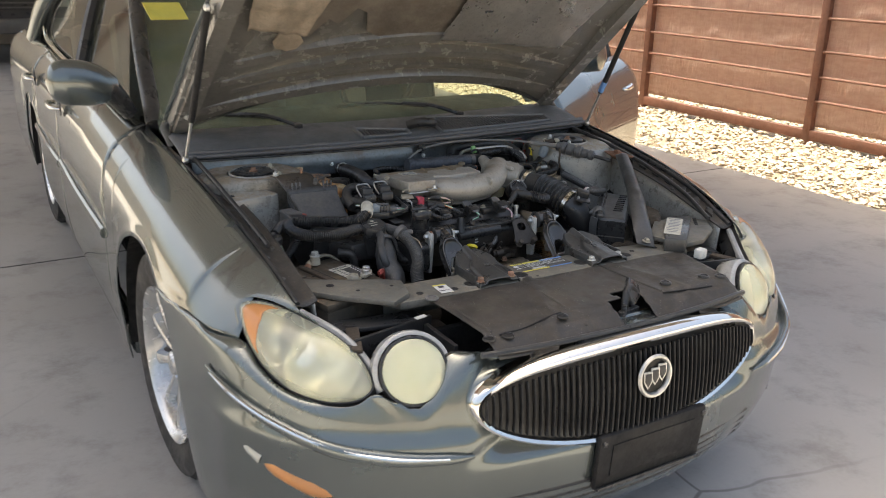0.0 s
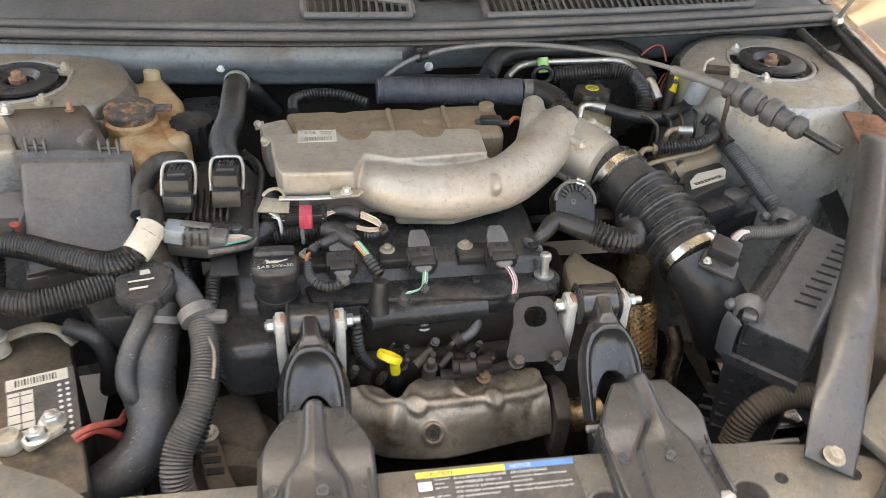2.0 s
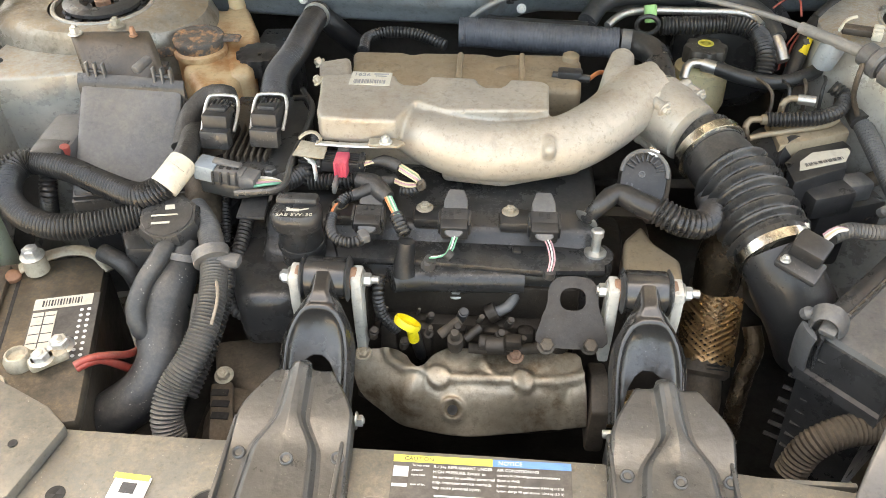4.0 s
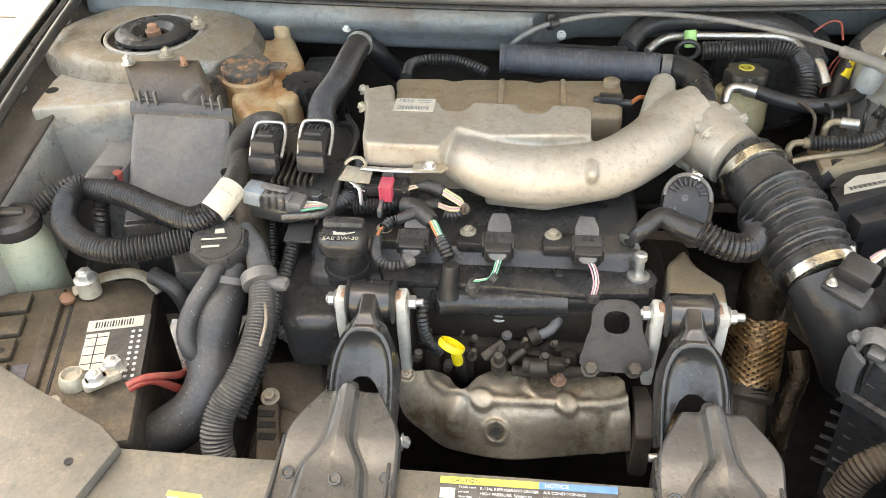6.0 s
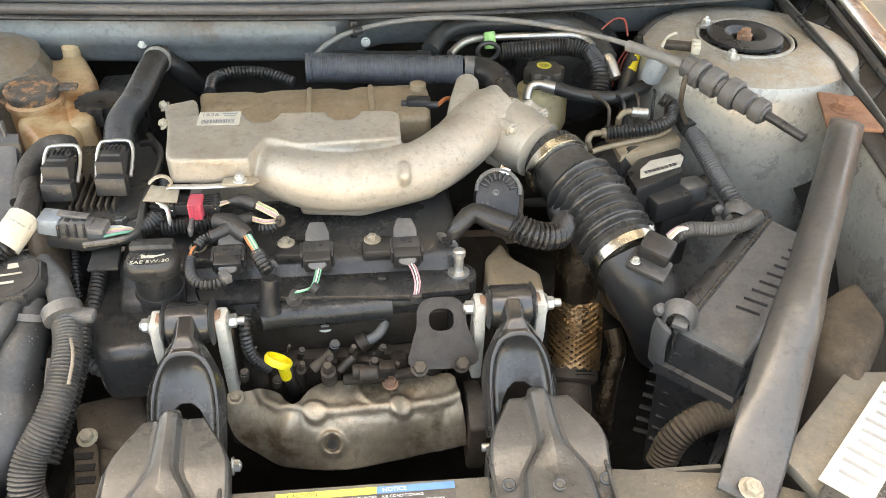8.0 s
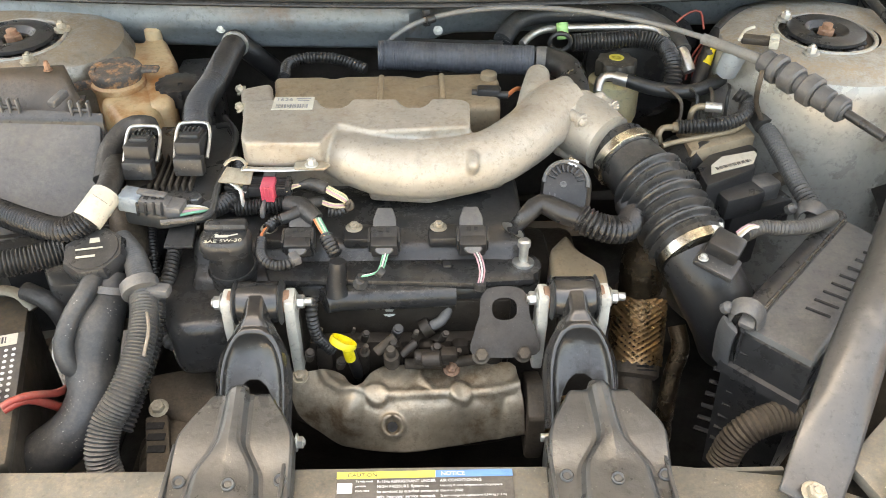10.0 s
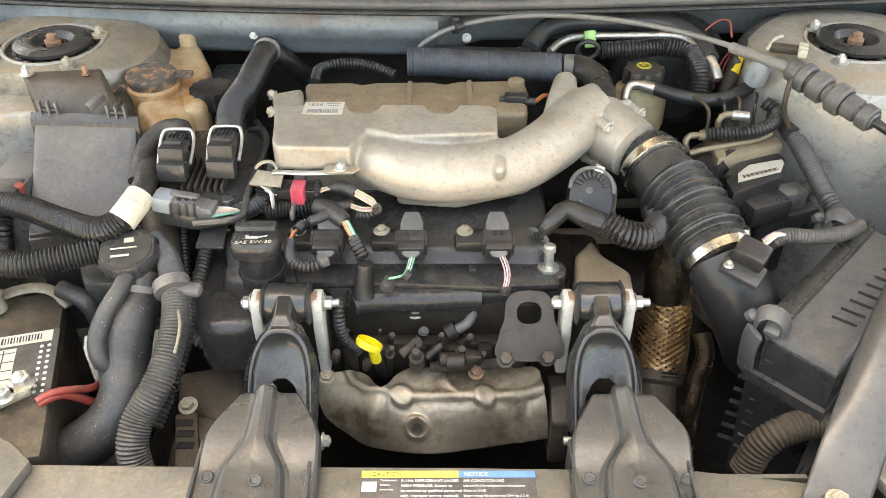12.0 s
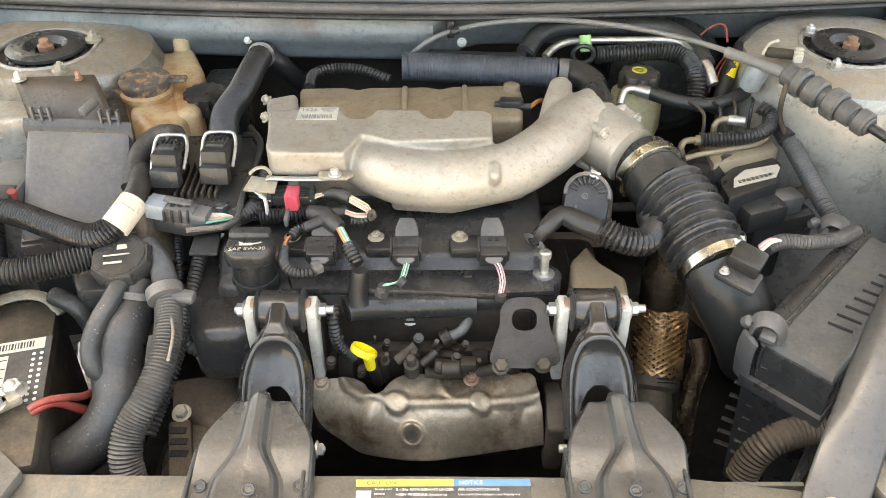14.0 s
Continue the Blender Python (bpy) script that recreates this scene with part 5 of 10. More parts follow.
# ---- engine bay shell ----
bay = thing("engine_bay", "dusty grey-green engine bay sheet metal", "engine bay")


def seal_y(x):
    return 0.086 + 0.042 * (abs(x) / 0.62) ** 1.6


def firewall_fn(u, v):
    x = lerp(-0.72, 0.72, u)
    z = lerp(0.893, 0.42, v)
    y = seal_y(x) + 0.008 + curve_at([(0.42, 0.14), (0.70, 0.12), (0.805, 0.09), (0.822, 0.014), (0.85, 0.006), (0.885, 0.0), (0.90, 0.0)], z)
    y += curve_at([(-0.02, 0.0), (0.05, 0.055), (0.8, 0.055)], x) * curve_at([(0.87, 1.0), (0.893, 0.4)], z)
    y -= 0.008 * math.exp(-((z - 0.858) / 0.016) ** 2) * (1 if x < 0.0 else 0.0)
    return (x, y, z)


thick(part("firewall", grid(lambda u, v: firewall_fn(u, v * 0.16), 60, 24), FIREWALL, bay, "blue-grey painted firewall with rust marks"), 0.004)
# Same sheet lower down, coloured dark where shade falls behind the engine.
thick(part("firewall_lower", grid(lambda u, v: firewall_fn(u, 0.16 + 0.84 * v), 40, 30), FIREWALL_LOW, bay, "lower firewall with its deep shade put into a dark colour"), 0.004)
for x0 in (-0.30, 0.02):
    part("firewall_stud", Geo().hexbolt((x0, seal_y(x0) + 0.004, 0.853), 0.005, 0.005, (0, -1, 0.3)), BOLT, bay)

shelf = part("cowl_lip", grid(lambda u, v: (lerp(-0.74, 0.74, u), seal_y(lerp(-0.74, 0.74, u)) + lerp(-0.002, 0.09, v), 0.893 + 0.006 * v), 50, 4), BLACK_DUSTY, bay)
thick(shelf, 0.004)
for off, r, zz in ((0.008, 0.0075, 0.902), (0.027, 0.0085, 0.909)):
    part("rubber_seal", Geo().tube([(x, seal_y(x) + off, zz) for x in (-0.74, -0.6, -0.4, -0.2, 0, 0.2, 0.4, 0.6, 0.74)], r, 10, 0.02), SEAL, bay, "long black rubber hood seal")


def cowl_fn(u, v):
    x = lerp(-0.74, 0.74, u)
    y = lerp(seal_y(x) + 0.035, 0.345 + 0.12 * x * x, v)
    z = 0.900 + curve_at([(0, 0.0), (0.2, 0.016), (0.55, 0.030), (0.8, 0.036), (1.0, 0.036)], v)
    return (x, y, z)


cowl = part("cowl_panel", grid(cowl_fn, 60, 20), COWL, bay, "weathered grey plastic cowl panel")
thick(cowl, 0.004)


def vent(x0, x1, v0, v1, n, taper):
    vv = part("cowl_vent", grid(lambda u, v: tuple(Vector(cowl_fn((lerp(x0, x1, u) + 0.74) / 1.48, lerp(v0, lerp(v1, v0 + 0.05, taper * u), v))) + Vector((0, 0, 0.004))), 20, 6), BLACK, bay, "black louvred cowl vent")
    for k in range(n):
        t = (k + 0.5) / n
        x = lerp(x0, x1, t)
        ve = lerp(v1, v0 + 0.05, taper * t)
        a = Vector(cowl_fn((x + 0.74) / 1.48, v0 + 0.02)) + Vector((0, 0, 0.007))
        b = Vector(cowl_fn((x + 0.74) / 1.48, ve - 0.02)) + Vector((0, 0, 0.007))
        part("louvre", Geo().tube([a, a.lerp(b, 0.5) + Vector((0, 0, 0.002)), b], 0.0026, 6, 0.03), GREY_PLASTIC, vv)
    rim = [Vector(cowl_fn((x + 0.74) / 1.48, v)) + Vector((0, 0, 0.008)) for x, v in ((x0, v0), (x0, v1), (lerp(x0, x1, 0.5), lerp(v1, v0 + 0.05, taper * 0.5)), (x1, lerp(v1, v0 + 0.05, taper)), (x1, v0), (lerp(x0, x1, 0.5), v0), (x0, v0))]
    g = Geo()
    for a, b in zip(rim, rim[1:]):
        g.rod(a, b, 0.006, 8)
    part("vent_frame", g, COWL, vv)


vent(0.12, 0.60, 0.08, 0.66, 40, 0.75)
vent(-0.17, 0.0, 0.10, 0.42, 14, 0.7)
part("cowl_elbow", Geo().tube([(0.02, 0.20, 0.935), (0.05, 0.17, 0.948), (0.09, 0.16, 0.945), (0.115, 0.20, 0.94)], 0.016, 10), BLACK_DUSTY, bay)

# wipers
for piv, tip in (((-0.33, 0.300, 0.940), (-0.70, 0.455, 0.965)), ((0.28, 0.290, 0.940), (-0.14, 0.420, 0.972))):
    w = thing("wiper", "black wiper arm and blade resting on the windshield", "wiper", "windshield wipers")
    p, t = Vector(piv), Vector(tip)
    mid = p.lerp(t, 0.45) + Vector((0, 0.035, 0.022))
    part("arm", Geo().tube([p, p.lerp(mid, 0.5) + Vector((0, 0, 0.012)), mid], 0.007, 8), BLACK_DUSTY, w)
    bl0 = mid.lerp(p, 0.55) + Vector((0.0, 0.05, 0.004))
    part("blade", Geo().tube([t, t.lerp(bl0, 0.5) + Vector((0, 0.012, 0.008)), bl0], 0.006, 8), BLACK, w)
    part("pivot", Geo().lathe([(0.014, -0.02), (0.014, 0.006), (0.010, 0.010)], p, (0, -0.2, 1), 14), BLACK_DUSTY, w)

# strut towers, aprons, rails
for s in (-1, 1):
    tc = Vector((s * 0.572, 0.035, 0.0))
    prof = [(0.068, 0.868), (0.092, 0.873), (0.122, 0.870), (0.145, 0.860), (0.156, 0.835), (0.160, 0.78), (0.164, 0.66), (0.166, 0.50), (0.166, 0.40)]
    g = Geo()
    rings = []
    for r, z in prof:
        ring = []
        for k in range(48):
            t = 2 * math.pi * k / 48
            rx = r * (1.0 if math.cos(t) * s < 0 else 1.12)
            ry = r if math.sin(t) > 0 or r < 0.094 else (0.094 + (r - 0.094) * 0.15 if s < 0 else r * 1.02)
            ring.append((tc.x + rx * math.cos(t), tc.y + ry * math.sin(t), z))
        rings.append(ring)
    g.rings(rings, cap=False)
    tower = part("strut_tower", g, PAINT_TOWER if s > 0 else PAINT_TOWER_GRIMY_DIM, bay, "dusty pressed strut tower")
    part("mount_seat", Geo().lathe([(0.070, 0.862), (0.070, 0.866), (0.052, 0.860), (0.050, 0.855), (0.001, 0.855)], tc, (0, 0, 1), 36), CAST_BROWN, tower)
    part("seat_ring", Geo().tube([(tc.x + 0.068 * math.cos(a * math.pi / 18), tc.y + 0.068 * math.sin(a * math.pi / 18), 0.868) for a in range(37)], 0.0035, 8, 0.01), PAINT_TOWER, tower)
    mount = part("strut_mount", Geo().lathe([(0.040, 0.862), (0.0535, 0.869), (0.0540, 0.874), (0.048, 0.8775), (0.030, 0.8765), (0.022, 0.868), (0.001, 0.868)], tc, (0, 0, 1), 48), BLACK_DUSTY, tower)
    for k in range(16):
        t = 2 * math.pi * k / 16
        part("lug", Geo().box((tc.x + 0.050 * math.cos(t), tc.y + 0.050 * math.sin(t), 0.858), (0.014, 0.013, 0.016), 0.003, (0, 0, math.degrees(t)), 1), BLACK_DUSTY, mount)
    part("strut_nut", Geo().hexbolt((tc.x, tc.y, 0.866), 0.012, 0.008).lathe([(0.007, 0), (0.007, 0.017), (0.005, 0.018)], (tc.x, tc.y, 0.866), (0, 0, 1), 12), RUSTY_BOLT, mount)
    for p in (((-0.513, 0.060, 0.872), (-0.522, -0.044, 0.872)) if s < 0 else ((0.528, 0.078, 0.872), (0.522, -0.039, 0.872))):
        part("tower_nut", Geo().lathe([(0.0115, -0.002), (0.0115, 0.002), (0.008, 0.003)], p, (0, 0, 1), 16).hexbolt(p, 0.0068, 0.009).lathe([(0.0032, 0), (0.0032, 0.013), (0.0025, 0.014)], p, (0, 0, 1), 10), BOLT if s > 0 else LEAD, tower)

    def apron_fn(u, v, s=s):
        y = lerp(-0.62, 0.20, u)
        top = curve_at([(-0.62, 0.72), (-0.3, 0.80), (0.2, 0.86)], y)
        z = lerp(top, 0.35, v)
        x = curve_at([(-0.62, 0.655), (-0.2, 0.665), (0.2, 0.70)], y) - 0.03 * v
        return (s * x, y, z)
    thick(part("inner_apron", grid(apron_fn, 24, 16), PAINT_TOWER, bay), 0.004)

    def ledge_fn(u, v, s=s):
        y = lerp(-0.62, 0.30, u)
        xe, zt = edge_top(y)
        top = curve_at([(-0.62, 0.722), (-0.3, 0.802), (0.2, 0.862)], y)
        xi = curve_at([(-0.62, 0.655), (-0.2, 0.665), (0.2, 0.70)], y)
        x = lerp(xi - 0.012, xe - 0.004, v)
        z = lerp(top, zt - 0.012, v ** 2.2) - 0.010 * math.sin(math.pi * v)
        return (s * x, y, z)
    rail = part("fender_ledge", grid(ledge_fn, 40, 12), COVER, bay, "dark inner fender ledge")
    thick(rail, 0.004)
    gut = [tuple(Vector(ledge_fn(t, 1.0)) + Vector((-s * 0.006, 0, 0.004))) for t in (0, 0.2, 0.4, 0.6, 0.8, 1.0)]
    part("fender_seal", Geo().tube(gut, 0.007, 8, 0.02), RUBBER, rail)
    for k in range(9):
        u = 0.10 + 0.095 * k
        p = Vector(ledge_fn(u, 0.78))
        part("ledge_clip", Geo().box(p + Vector((-s * 0.003, 0, 0.004)), (0.010, 0.012, 0.004), 0.0015, (0, 30 * s, 20), 1), CONNECTOR, rail)
    for k in range(13 if s > 0 else 0):
        u = 0.06 + 0.07 * k
        a, b, c = Vector(ledge_fn(u, 0.50)), Vector(ledge_fn(u + 0.034, 0.50)), Vector(ledge_fn(u + 0.026, 0.92))
        up = Vector((0, 0, 0.012))
        part("ledge_tooth", Geo().add([a, b, c, a + up, b + up, c + up * 0.5], [(0, 1, 2), (3, 4, 5), (0, 1, 4, 3), (1, 2, 5, 4), (2, 0, 3, 5)]), BLACK_DUSTY, rail)
    for u, v in ((0.25, 0.3), (0.55, 0.35), (0.8, 0.3)):
        p = Vector(ledge_fn(u, v))
        part("ledge_bolt", Geo().hexbolt(p, 0.008, 0.006), BRACKET_STEEL, rail)

shelf_poly = [p[:2] for p in [(-0.684, -0.142, 0.838), (-0.692, -0.061, 0.842), (-0.686, 0.002, 0.846), (-0.583, -0.013, 0.846), (-0.548, -0.109, 0.838), (-0.615, -0.127, 0.838)]]
tower_shelf = part("tower_shelf", Geo().prism(shelf_poly, 0.40, 0.006, Matrix.Translation((0, 0, 0.440)), 3), PAINT_TOWER, bay, "dusty pressed shelf in front of the strut tower")
# Dark disc on the solid shelf; the hole's shade is only colour.
part("shelf_hole_disc", Geo().lathe([(0.009, 0), (0.009, 0.0006), (0.0005, 0.0006)], (-0.677, -0.091, 0.840), (0, 0, 1), 16), DARK_VOID, tower_shelf)
# near-black panels added under the engine, closing the bay below and keeping it dark
part("closing_floor", Geo().box((0, -0.22, 0.24), (1.12, 1.2, 0.02), 0.004), DARK_VOID, bay)
part("closing_bulkhead", Geo().box((0, -0.70, 0.43), (1.25, 0.02, 0.40), 0.004), DARK_VOID, bay)

# ---- front support and cover ----
support = thing("radiator_support", "dusty steel tie bar across the nose of the bay", "radiator support")


def xy(pts):
    return [(p[0], p[1]) for p in pts]


bar_poly = [(-0.455, -0.575), (-0.30, -0.578), (0.0, -0.580), (0.23, -0.584), (0.345, -0.600), (0.43, -0.640), (0.44, -0.700), (0.30, -0.690), (0.0, -0.690), (-0.30, -0.690), (-0.46, -0.680), (-0.50, -0.62)]
bar = part("tie_bar", Geo().prism(bar_poly, 0.020, 0.003, Matrix.Translation((0, 0, 0.685))), TIEBAR, support)
part("bar_face", Geo().box((-0.06, -0.583, 0.66), (0.80, 0.006, 0.07), 0.002), TIEBAR, support)
left_poly = xy([(-0.654, -0.425, 0.715), (-0.605, -0.477, 0.715), (-0.530, -0.516, 0.715), (-0.438, -0.560, 0.715), (-0.410, -0.583, 0.715), (-0.430, -0.663, 0.715), (-0.486, -0.697, 0.715), (-0.588, -0.606, 0.715), (-0.663, -0.522, 0.715)])
part("corner_plate", Geo().prism(left_poly, 0.014, 0.003, Matrix.Translation((0, 0, 0.705))), TIEBAR, support, "pressed corner plate with slots")
right_poly = [(0.385, -0.600), (0.50, -0.500), (0.585, -0.505), (0.655, -0.560), (0.60, -0.640), (0.50, -0.700), (0.42, -0.705)]
rp = Geo().prism(right_poly, 0.014, 0.003, Matrix.Translation((0, 0, 0.713)))
part("corner_plate", rp, TIEBAR, support)
part("corner_riser", Geo().prism([(0.365, -0.680), (0.545, -0.515), (0.605, -0.548), (0.415, -0.715)], 0.038, 0.004, Matrix.Translation((0, 0, 0.704))), BRACKET_STEEL, support)
# Near-black discs laid on the plates paint the dark of their holes.
for x, y, r, z in ((-0.253, -0.654, 0.017, 0.7056), (-0.105, -0.656, 0.0185, 0.7056), (0.093, -0.652, 0.0185, 0.7056), (0.243, -0.657, 0.017, 0.7056), (-0.305, -0.662, 0.009, 0.7056), (-0.395, -0.650, 0.009, 0.7056),
                   (0.205, -0.628, 0.004, 0.7056), (0.285, -0.640, 0.007, 0.7056), (-0.07, -0.682, 0.004, 0.7056), (0.365, -0.645, 0.008, 0.7056)):
    part("bar_hole_disc", Geo().lathe([(r, 0), (r, 0.0006), (0.0005, 0.0006)], (x, y, z), (0, 0, 1), 20), DARK_VOID, support)
for p, r in (((-0.581, -0.542, 0.720), 0.010), ((-0.534, -0.600, 0.720), 0.005), ((-0.593, -0.468, 0.720), 0.004), ((-0.640, -0.427, 0.720), 0.004), ((-0.450, -0.608, 0.720), 0.0045)):
    part("bar_hole_disc", Geo().lathe([(r, 0), (r, 0.0006), (0.0005, 0.0006)], p, (0, 0, 1), 16), DARK_VOID, support)
for x, y, r in ((-0.253, -0.654, 0.017), (-0.105, -0.656, 0.0185), (0.093, -0.652, 0.0185), (0.243, -0.657, 0.017)):
    part("hole_rim", Geo().lathe([(r, 0), (r + 0.001, 0.0022), (r + 0.004, 0.0022), (r + 0.006, 0)], (x, y, 0.7050), (0, 0, 1), 24), TIEBAR, support)
# Dark strip on the plate, its colour standing for a slot's shade.
part("slot", Geo().box((0.605, -0.565, 0.7275), (0.010, 0.07, 0.0012), 0, (0, 0, -40)), DARK_VOID, support)
for x, y, z in ((-0.385, -0.690, 0.705), (0.408, -0.668, 0.728)):
    part("push_pin", Geo().lathe([(0.017, 0), (0.016, 0.003), (0.010, 0.004), (0.009, 0.0025), (0.001, 0.003)], (x, y, z), (0, 0, 1), 20), CONNECTOR, support)
# recall sticker and caution decal
stk = part("sticker", Geo().box((-0.331, -0.652, 0.7065), (0.034, 0.050, 0.001), 0, (0, 0, -4)), PAPER, support, "small white sticker with yellow edge")
part("sticker_edge", Geo().box((-0.331, -0.628, 0.7074), (0.034, 0.006, 0.0006), 0, (0, 0, -4)), LABEL_YELLOW, stk)
part("sticker_mark", Geo().box((-0.331, -0.640, 0.7074), (0.014, 0.011, 0.0006), 0, (0, 0, -4)), INK, stk)
writing("RECALL", 0.0075, pose(-0.347, -0.662, 0.7073, 0, 0, -4), INK, stk)

DECAL = Matrix.Translation((0.0135, 0.0075, 0.0))      # where the decal lies on the bar
dec = part("caution_decal", Geo().box((-0.023, -0.6195, 0.7058), (0.166, 0.052, 0.0010), 0), LABEL_DARK, support, "black, yellow and blue refrigerant caution decal")
part("yellow_band", Geo().box((-0.0595, -0.5975, 0.7066), (0.093, 0.0075, 0.0006), 0), LABEL_YELLOW, dec)
part("blue_band", Geo().box((0.0235, -0.5975, 0.7066), (0.073, 0.0075, 0.0006), 0), LABEL_BLUE, dec)
writing("CAUTION", 0.0062, pose(-0.096, -0.5978, 0.7070, 0, 0, 0), INK, dec)
writing("NOTICE", 0.0062, pose(-0.008, -0.5978, 0.7070, 0, 0, 0), INK_WHITE, dec)
for k, txt in enumerate(("R-134a REFRIGERANT UNDER", "HIGH PRESSURE. System to", "be serviced by qualified personnel", "only. Improper service methods", "may cause personal injury.")):
    writing(txt, 0.0042, pose(-0.068, -0.6052 - 0.0056 * k, 0.7066, 0, 0, 0), INK_WHITE, dec)
for k, txt in enumerate(("AIR CONDITIONING", "Use only R-134a refrigerant and Polyalkylene", "Glycol oil (PAG)", "System charge V6 applications: 0.544 kg (1.2 lb)", "System charge V8 applications: 1.043 kg (2.3 lb)")):
    writing(txt, 0.0042 if k == 0 else 0.0032, pose(-0.009, -0.6052 - 0.0056 * k, 0.7066, 0, 0, 0), INK_WHITE, dec)
for k, txt in ((0, "To help avoid"), (1, "personal"), (2, "injury keep"), (4, "clear of fan.")):
    writing(txt, 0.0029, pose(-0.088, -0.6046 - 0.0052 * k, 0.7066, 0, 0, 0), INK_WHITE, dec)
part("pictogram", Geo().box((-0.098, -0.612, 0.7067), (0.014, 0.011, 0.0006), 0).box((-0.098, -0.627, 0.7067), (0.014, 0.003, 0.0006), 0), INK_WHITE, dec)
for k in range(4):
    part("text_bar", Geo().box((-0.043, -0.6365 - 0.0028 * k, 0.7066), (0.045 - 0.004 * (k % 2), 0.0013, 0.0005), 0), INK_WHITE, dec)
part("yellow_band", Geo().box((-0.06, -0.6495, 0.7064), (0.088, 0.006, 0.0006), 0), LABEL_YELLOW, support)
part("blue_band", Geo().box((0.022, -0.6495, 0.7064), (0.070, 0.006, 0.0006), 0), LABEL_BLUE, support)
for o in [dec] + [c for c in support.children if c.name.startswith(("yellow_band", "blue_band"))]:
    o.matrix_world = DECAL @ o.matrix_world
lab_r = part("side_label", Geo().box((0.0, 0.0, 0.0), (0.046, 0.165, 0.0012), 0), PAPER_OLD, support, "aged paper label on the corner")
lab_r.matrix_world = pose(0.474, -0.604, 0.7430, 0, 0, -48)
for k in range(9):
    b = part("text_bar", Geo().box((0.0, 0.068 - 0.016 * k, 0.001), (0.036 - 0.005 * (k % 3), 0.004, 0.0006), 0), INK_SOFT, lab_r)

# plastic cover over the radiator, with a hole for the latch
HX0, HX1, HY0, HY1 = -0.012, 0.092, -0.942, -0.840


def cover_pt(x, y):
    t = (y + 0.675) / (-0.955 + 0.675)
    z = 0.704 - 0.012 * t - 0.040 * max(0, t - 0.78) / 0.22
    z += 0.004 * math.exp(-((x + 0.10 + 0.10 * t) / 0.012) ** 2) + 0.004 * math.exp(-((x - 0.16 - 0.10 * t) / 0.012) ** 2)
    z += 0.0025 * noise.noise((x * 12, y * 12, 1)) - 0.006 * math.exp(-((t - 0.80) / 0.03) ** 2)
    return (x, y, z)


g = Geo()
NX, NY = 88, 36
gv = []
for i in range(NX + 1):
    for j in range(NY + 1):
        yy = lerp(-0.672, -0.965, j / NY)
        half = lerp(0.400, 0.372, j / NY)
        xx = lerp(-half + 0.01, half + 0.015, i / NX)
        yy += 0.30 * xx * xx * (j / NY) ** 2 * 0.35
        gv.append(cover_pt(xx, yy))
gf = []
for i in range(NX):
    for j in range(NY):
        a = i * (NY + 1) + j
        c = gv[a]
        if HX0 < c[0] < HX1 and HY0 < c[1] < HY1 and not (c[0] < 0.03 and c[1] > -0.87):
            continue
        gf.append((a, a + NY + 1, a + NY + 2, a + 1))
g.add(gv, gf)
cover = single("radiator_cover", g, COVER, "dusty dark plastic cover with an open latch hole, over the radiator", "cover")
thick(cover, 0.003)
for x, y in ((-0.362, -0.905), (-0.154, -0.893), (0.205, -0.855), (0.375, -0.880), (0.33, -0.865), (-0.315, -0.908)):
    p = cover_pt(x, y)
    part("push_pin", Geo().lathe([(0.015, 0), (0.014, 0.004), (0.009, 0.005), (0.008, 0.003), (0.001, 0.0035)], p, (0, 0, 1), 18), BLACK, cover)
# Near-black lines laid on the cover paint the dark of its slits.
slit = [(-0.332, -0.900, 0.690), (-0.263, -0.897, 0.690), (-0.191, -0.888, 0.690), (-0.148, -0.880, 0.690)]
part("cover_slit_line", Geo().tube([(x, y, cover_pt(x, y)[2] + 0.0008) for x, y, z in slit], 0.0022, 6), DARK_VOID, cover)
slit = [(0.162, -0.892, 0.690), (0.244, -0.899, 0.690), (0.323, -0.901, 0.690)]
part("cover_slit_line", Geo().tube([(x, y, cover_pt(x, y)[2] + 0.0008) for x, y, z in slit], 0.0022, 6), DARK_VOID, cover)
for line in (((-0.126, -0.700, 0.700), (-0.119, -0.842, 0.700), (-0.108, -0.927, 0.690)), ((0.127, -0.682, 0.700), (0.142, -0.789, 0.700), (0.161, -0.886, 0.690)), ((-0.361, -0.716, 0.700), (-0.357, -0.828, 0.700), (-0.348, -0.891, 0.690))):
    part("cover_ridge", Geo().tube([(x, y, cover_pt(x, y)[2] - 0.001) for x, y, z in line], 0.004, 8), COVER, cover)
lip = Geo().tube([(x, -0.978 + 0.28 * x * x, 0.672 - 0.05 * x * x) for x in (-0.40, -0.3, -0.2, -0.1, 0, 0.1, 0.2, 0.3, 0.41)], 0.007, 8)
part("front_seal", lip, RUBBER, cover)

latch = thing("hood_latch", "black hood latch inside the opening of the cover", "latch")
part("latch_plate", Geo().box((0.045, -0.885, 0.60), (0.07, 0.012, 0.15), 0.003, (10, 0, 8)), BLACK, latch)
part("latch_hook", Geo().tube([(0.03, -0.90, 0.62), (0.045, -0.885, 0.68), (0.065, -0.87, 0.715), (0.09, -0.865, 0.70)], 0.010, 10), BLACK, latch)
part("latch_arm", Geo().prism([(0, 0), (0.05, 0.02), (0.06, 0.05), (0.02, 0.075), (-0.005, 0.04)], 0.010, 0.003, pose(0.055, -0.895, 0.675, 60, 10, 20)), BLACK_DUSTY, latch)
part("latch_spring", Geo().tube([(0.02, -0.915, 0.60), (0.025, -0.905, 0.66), (0.03, -0.90, 0.69)], 0.006, 8, rib=0.0015, pitch=0.004), BRACKET_STEEL, latch)
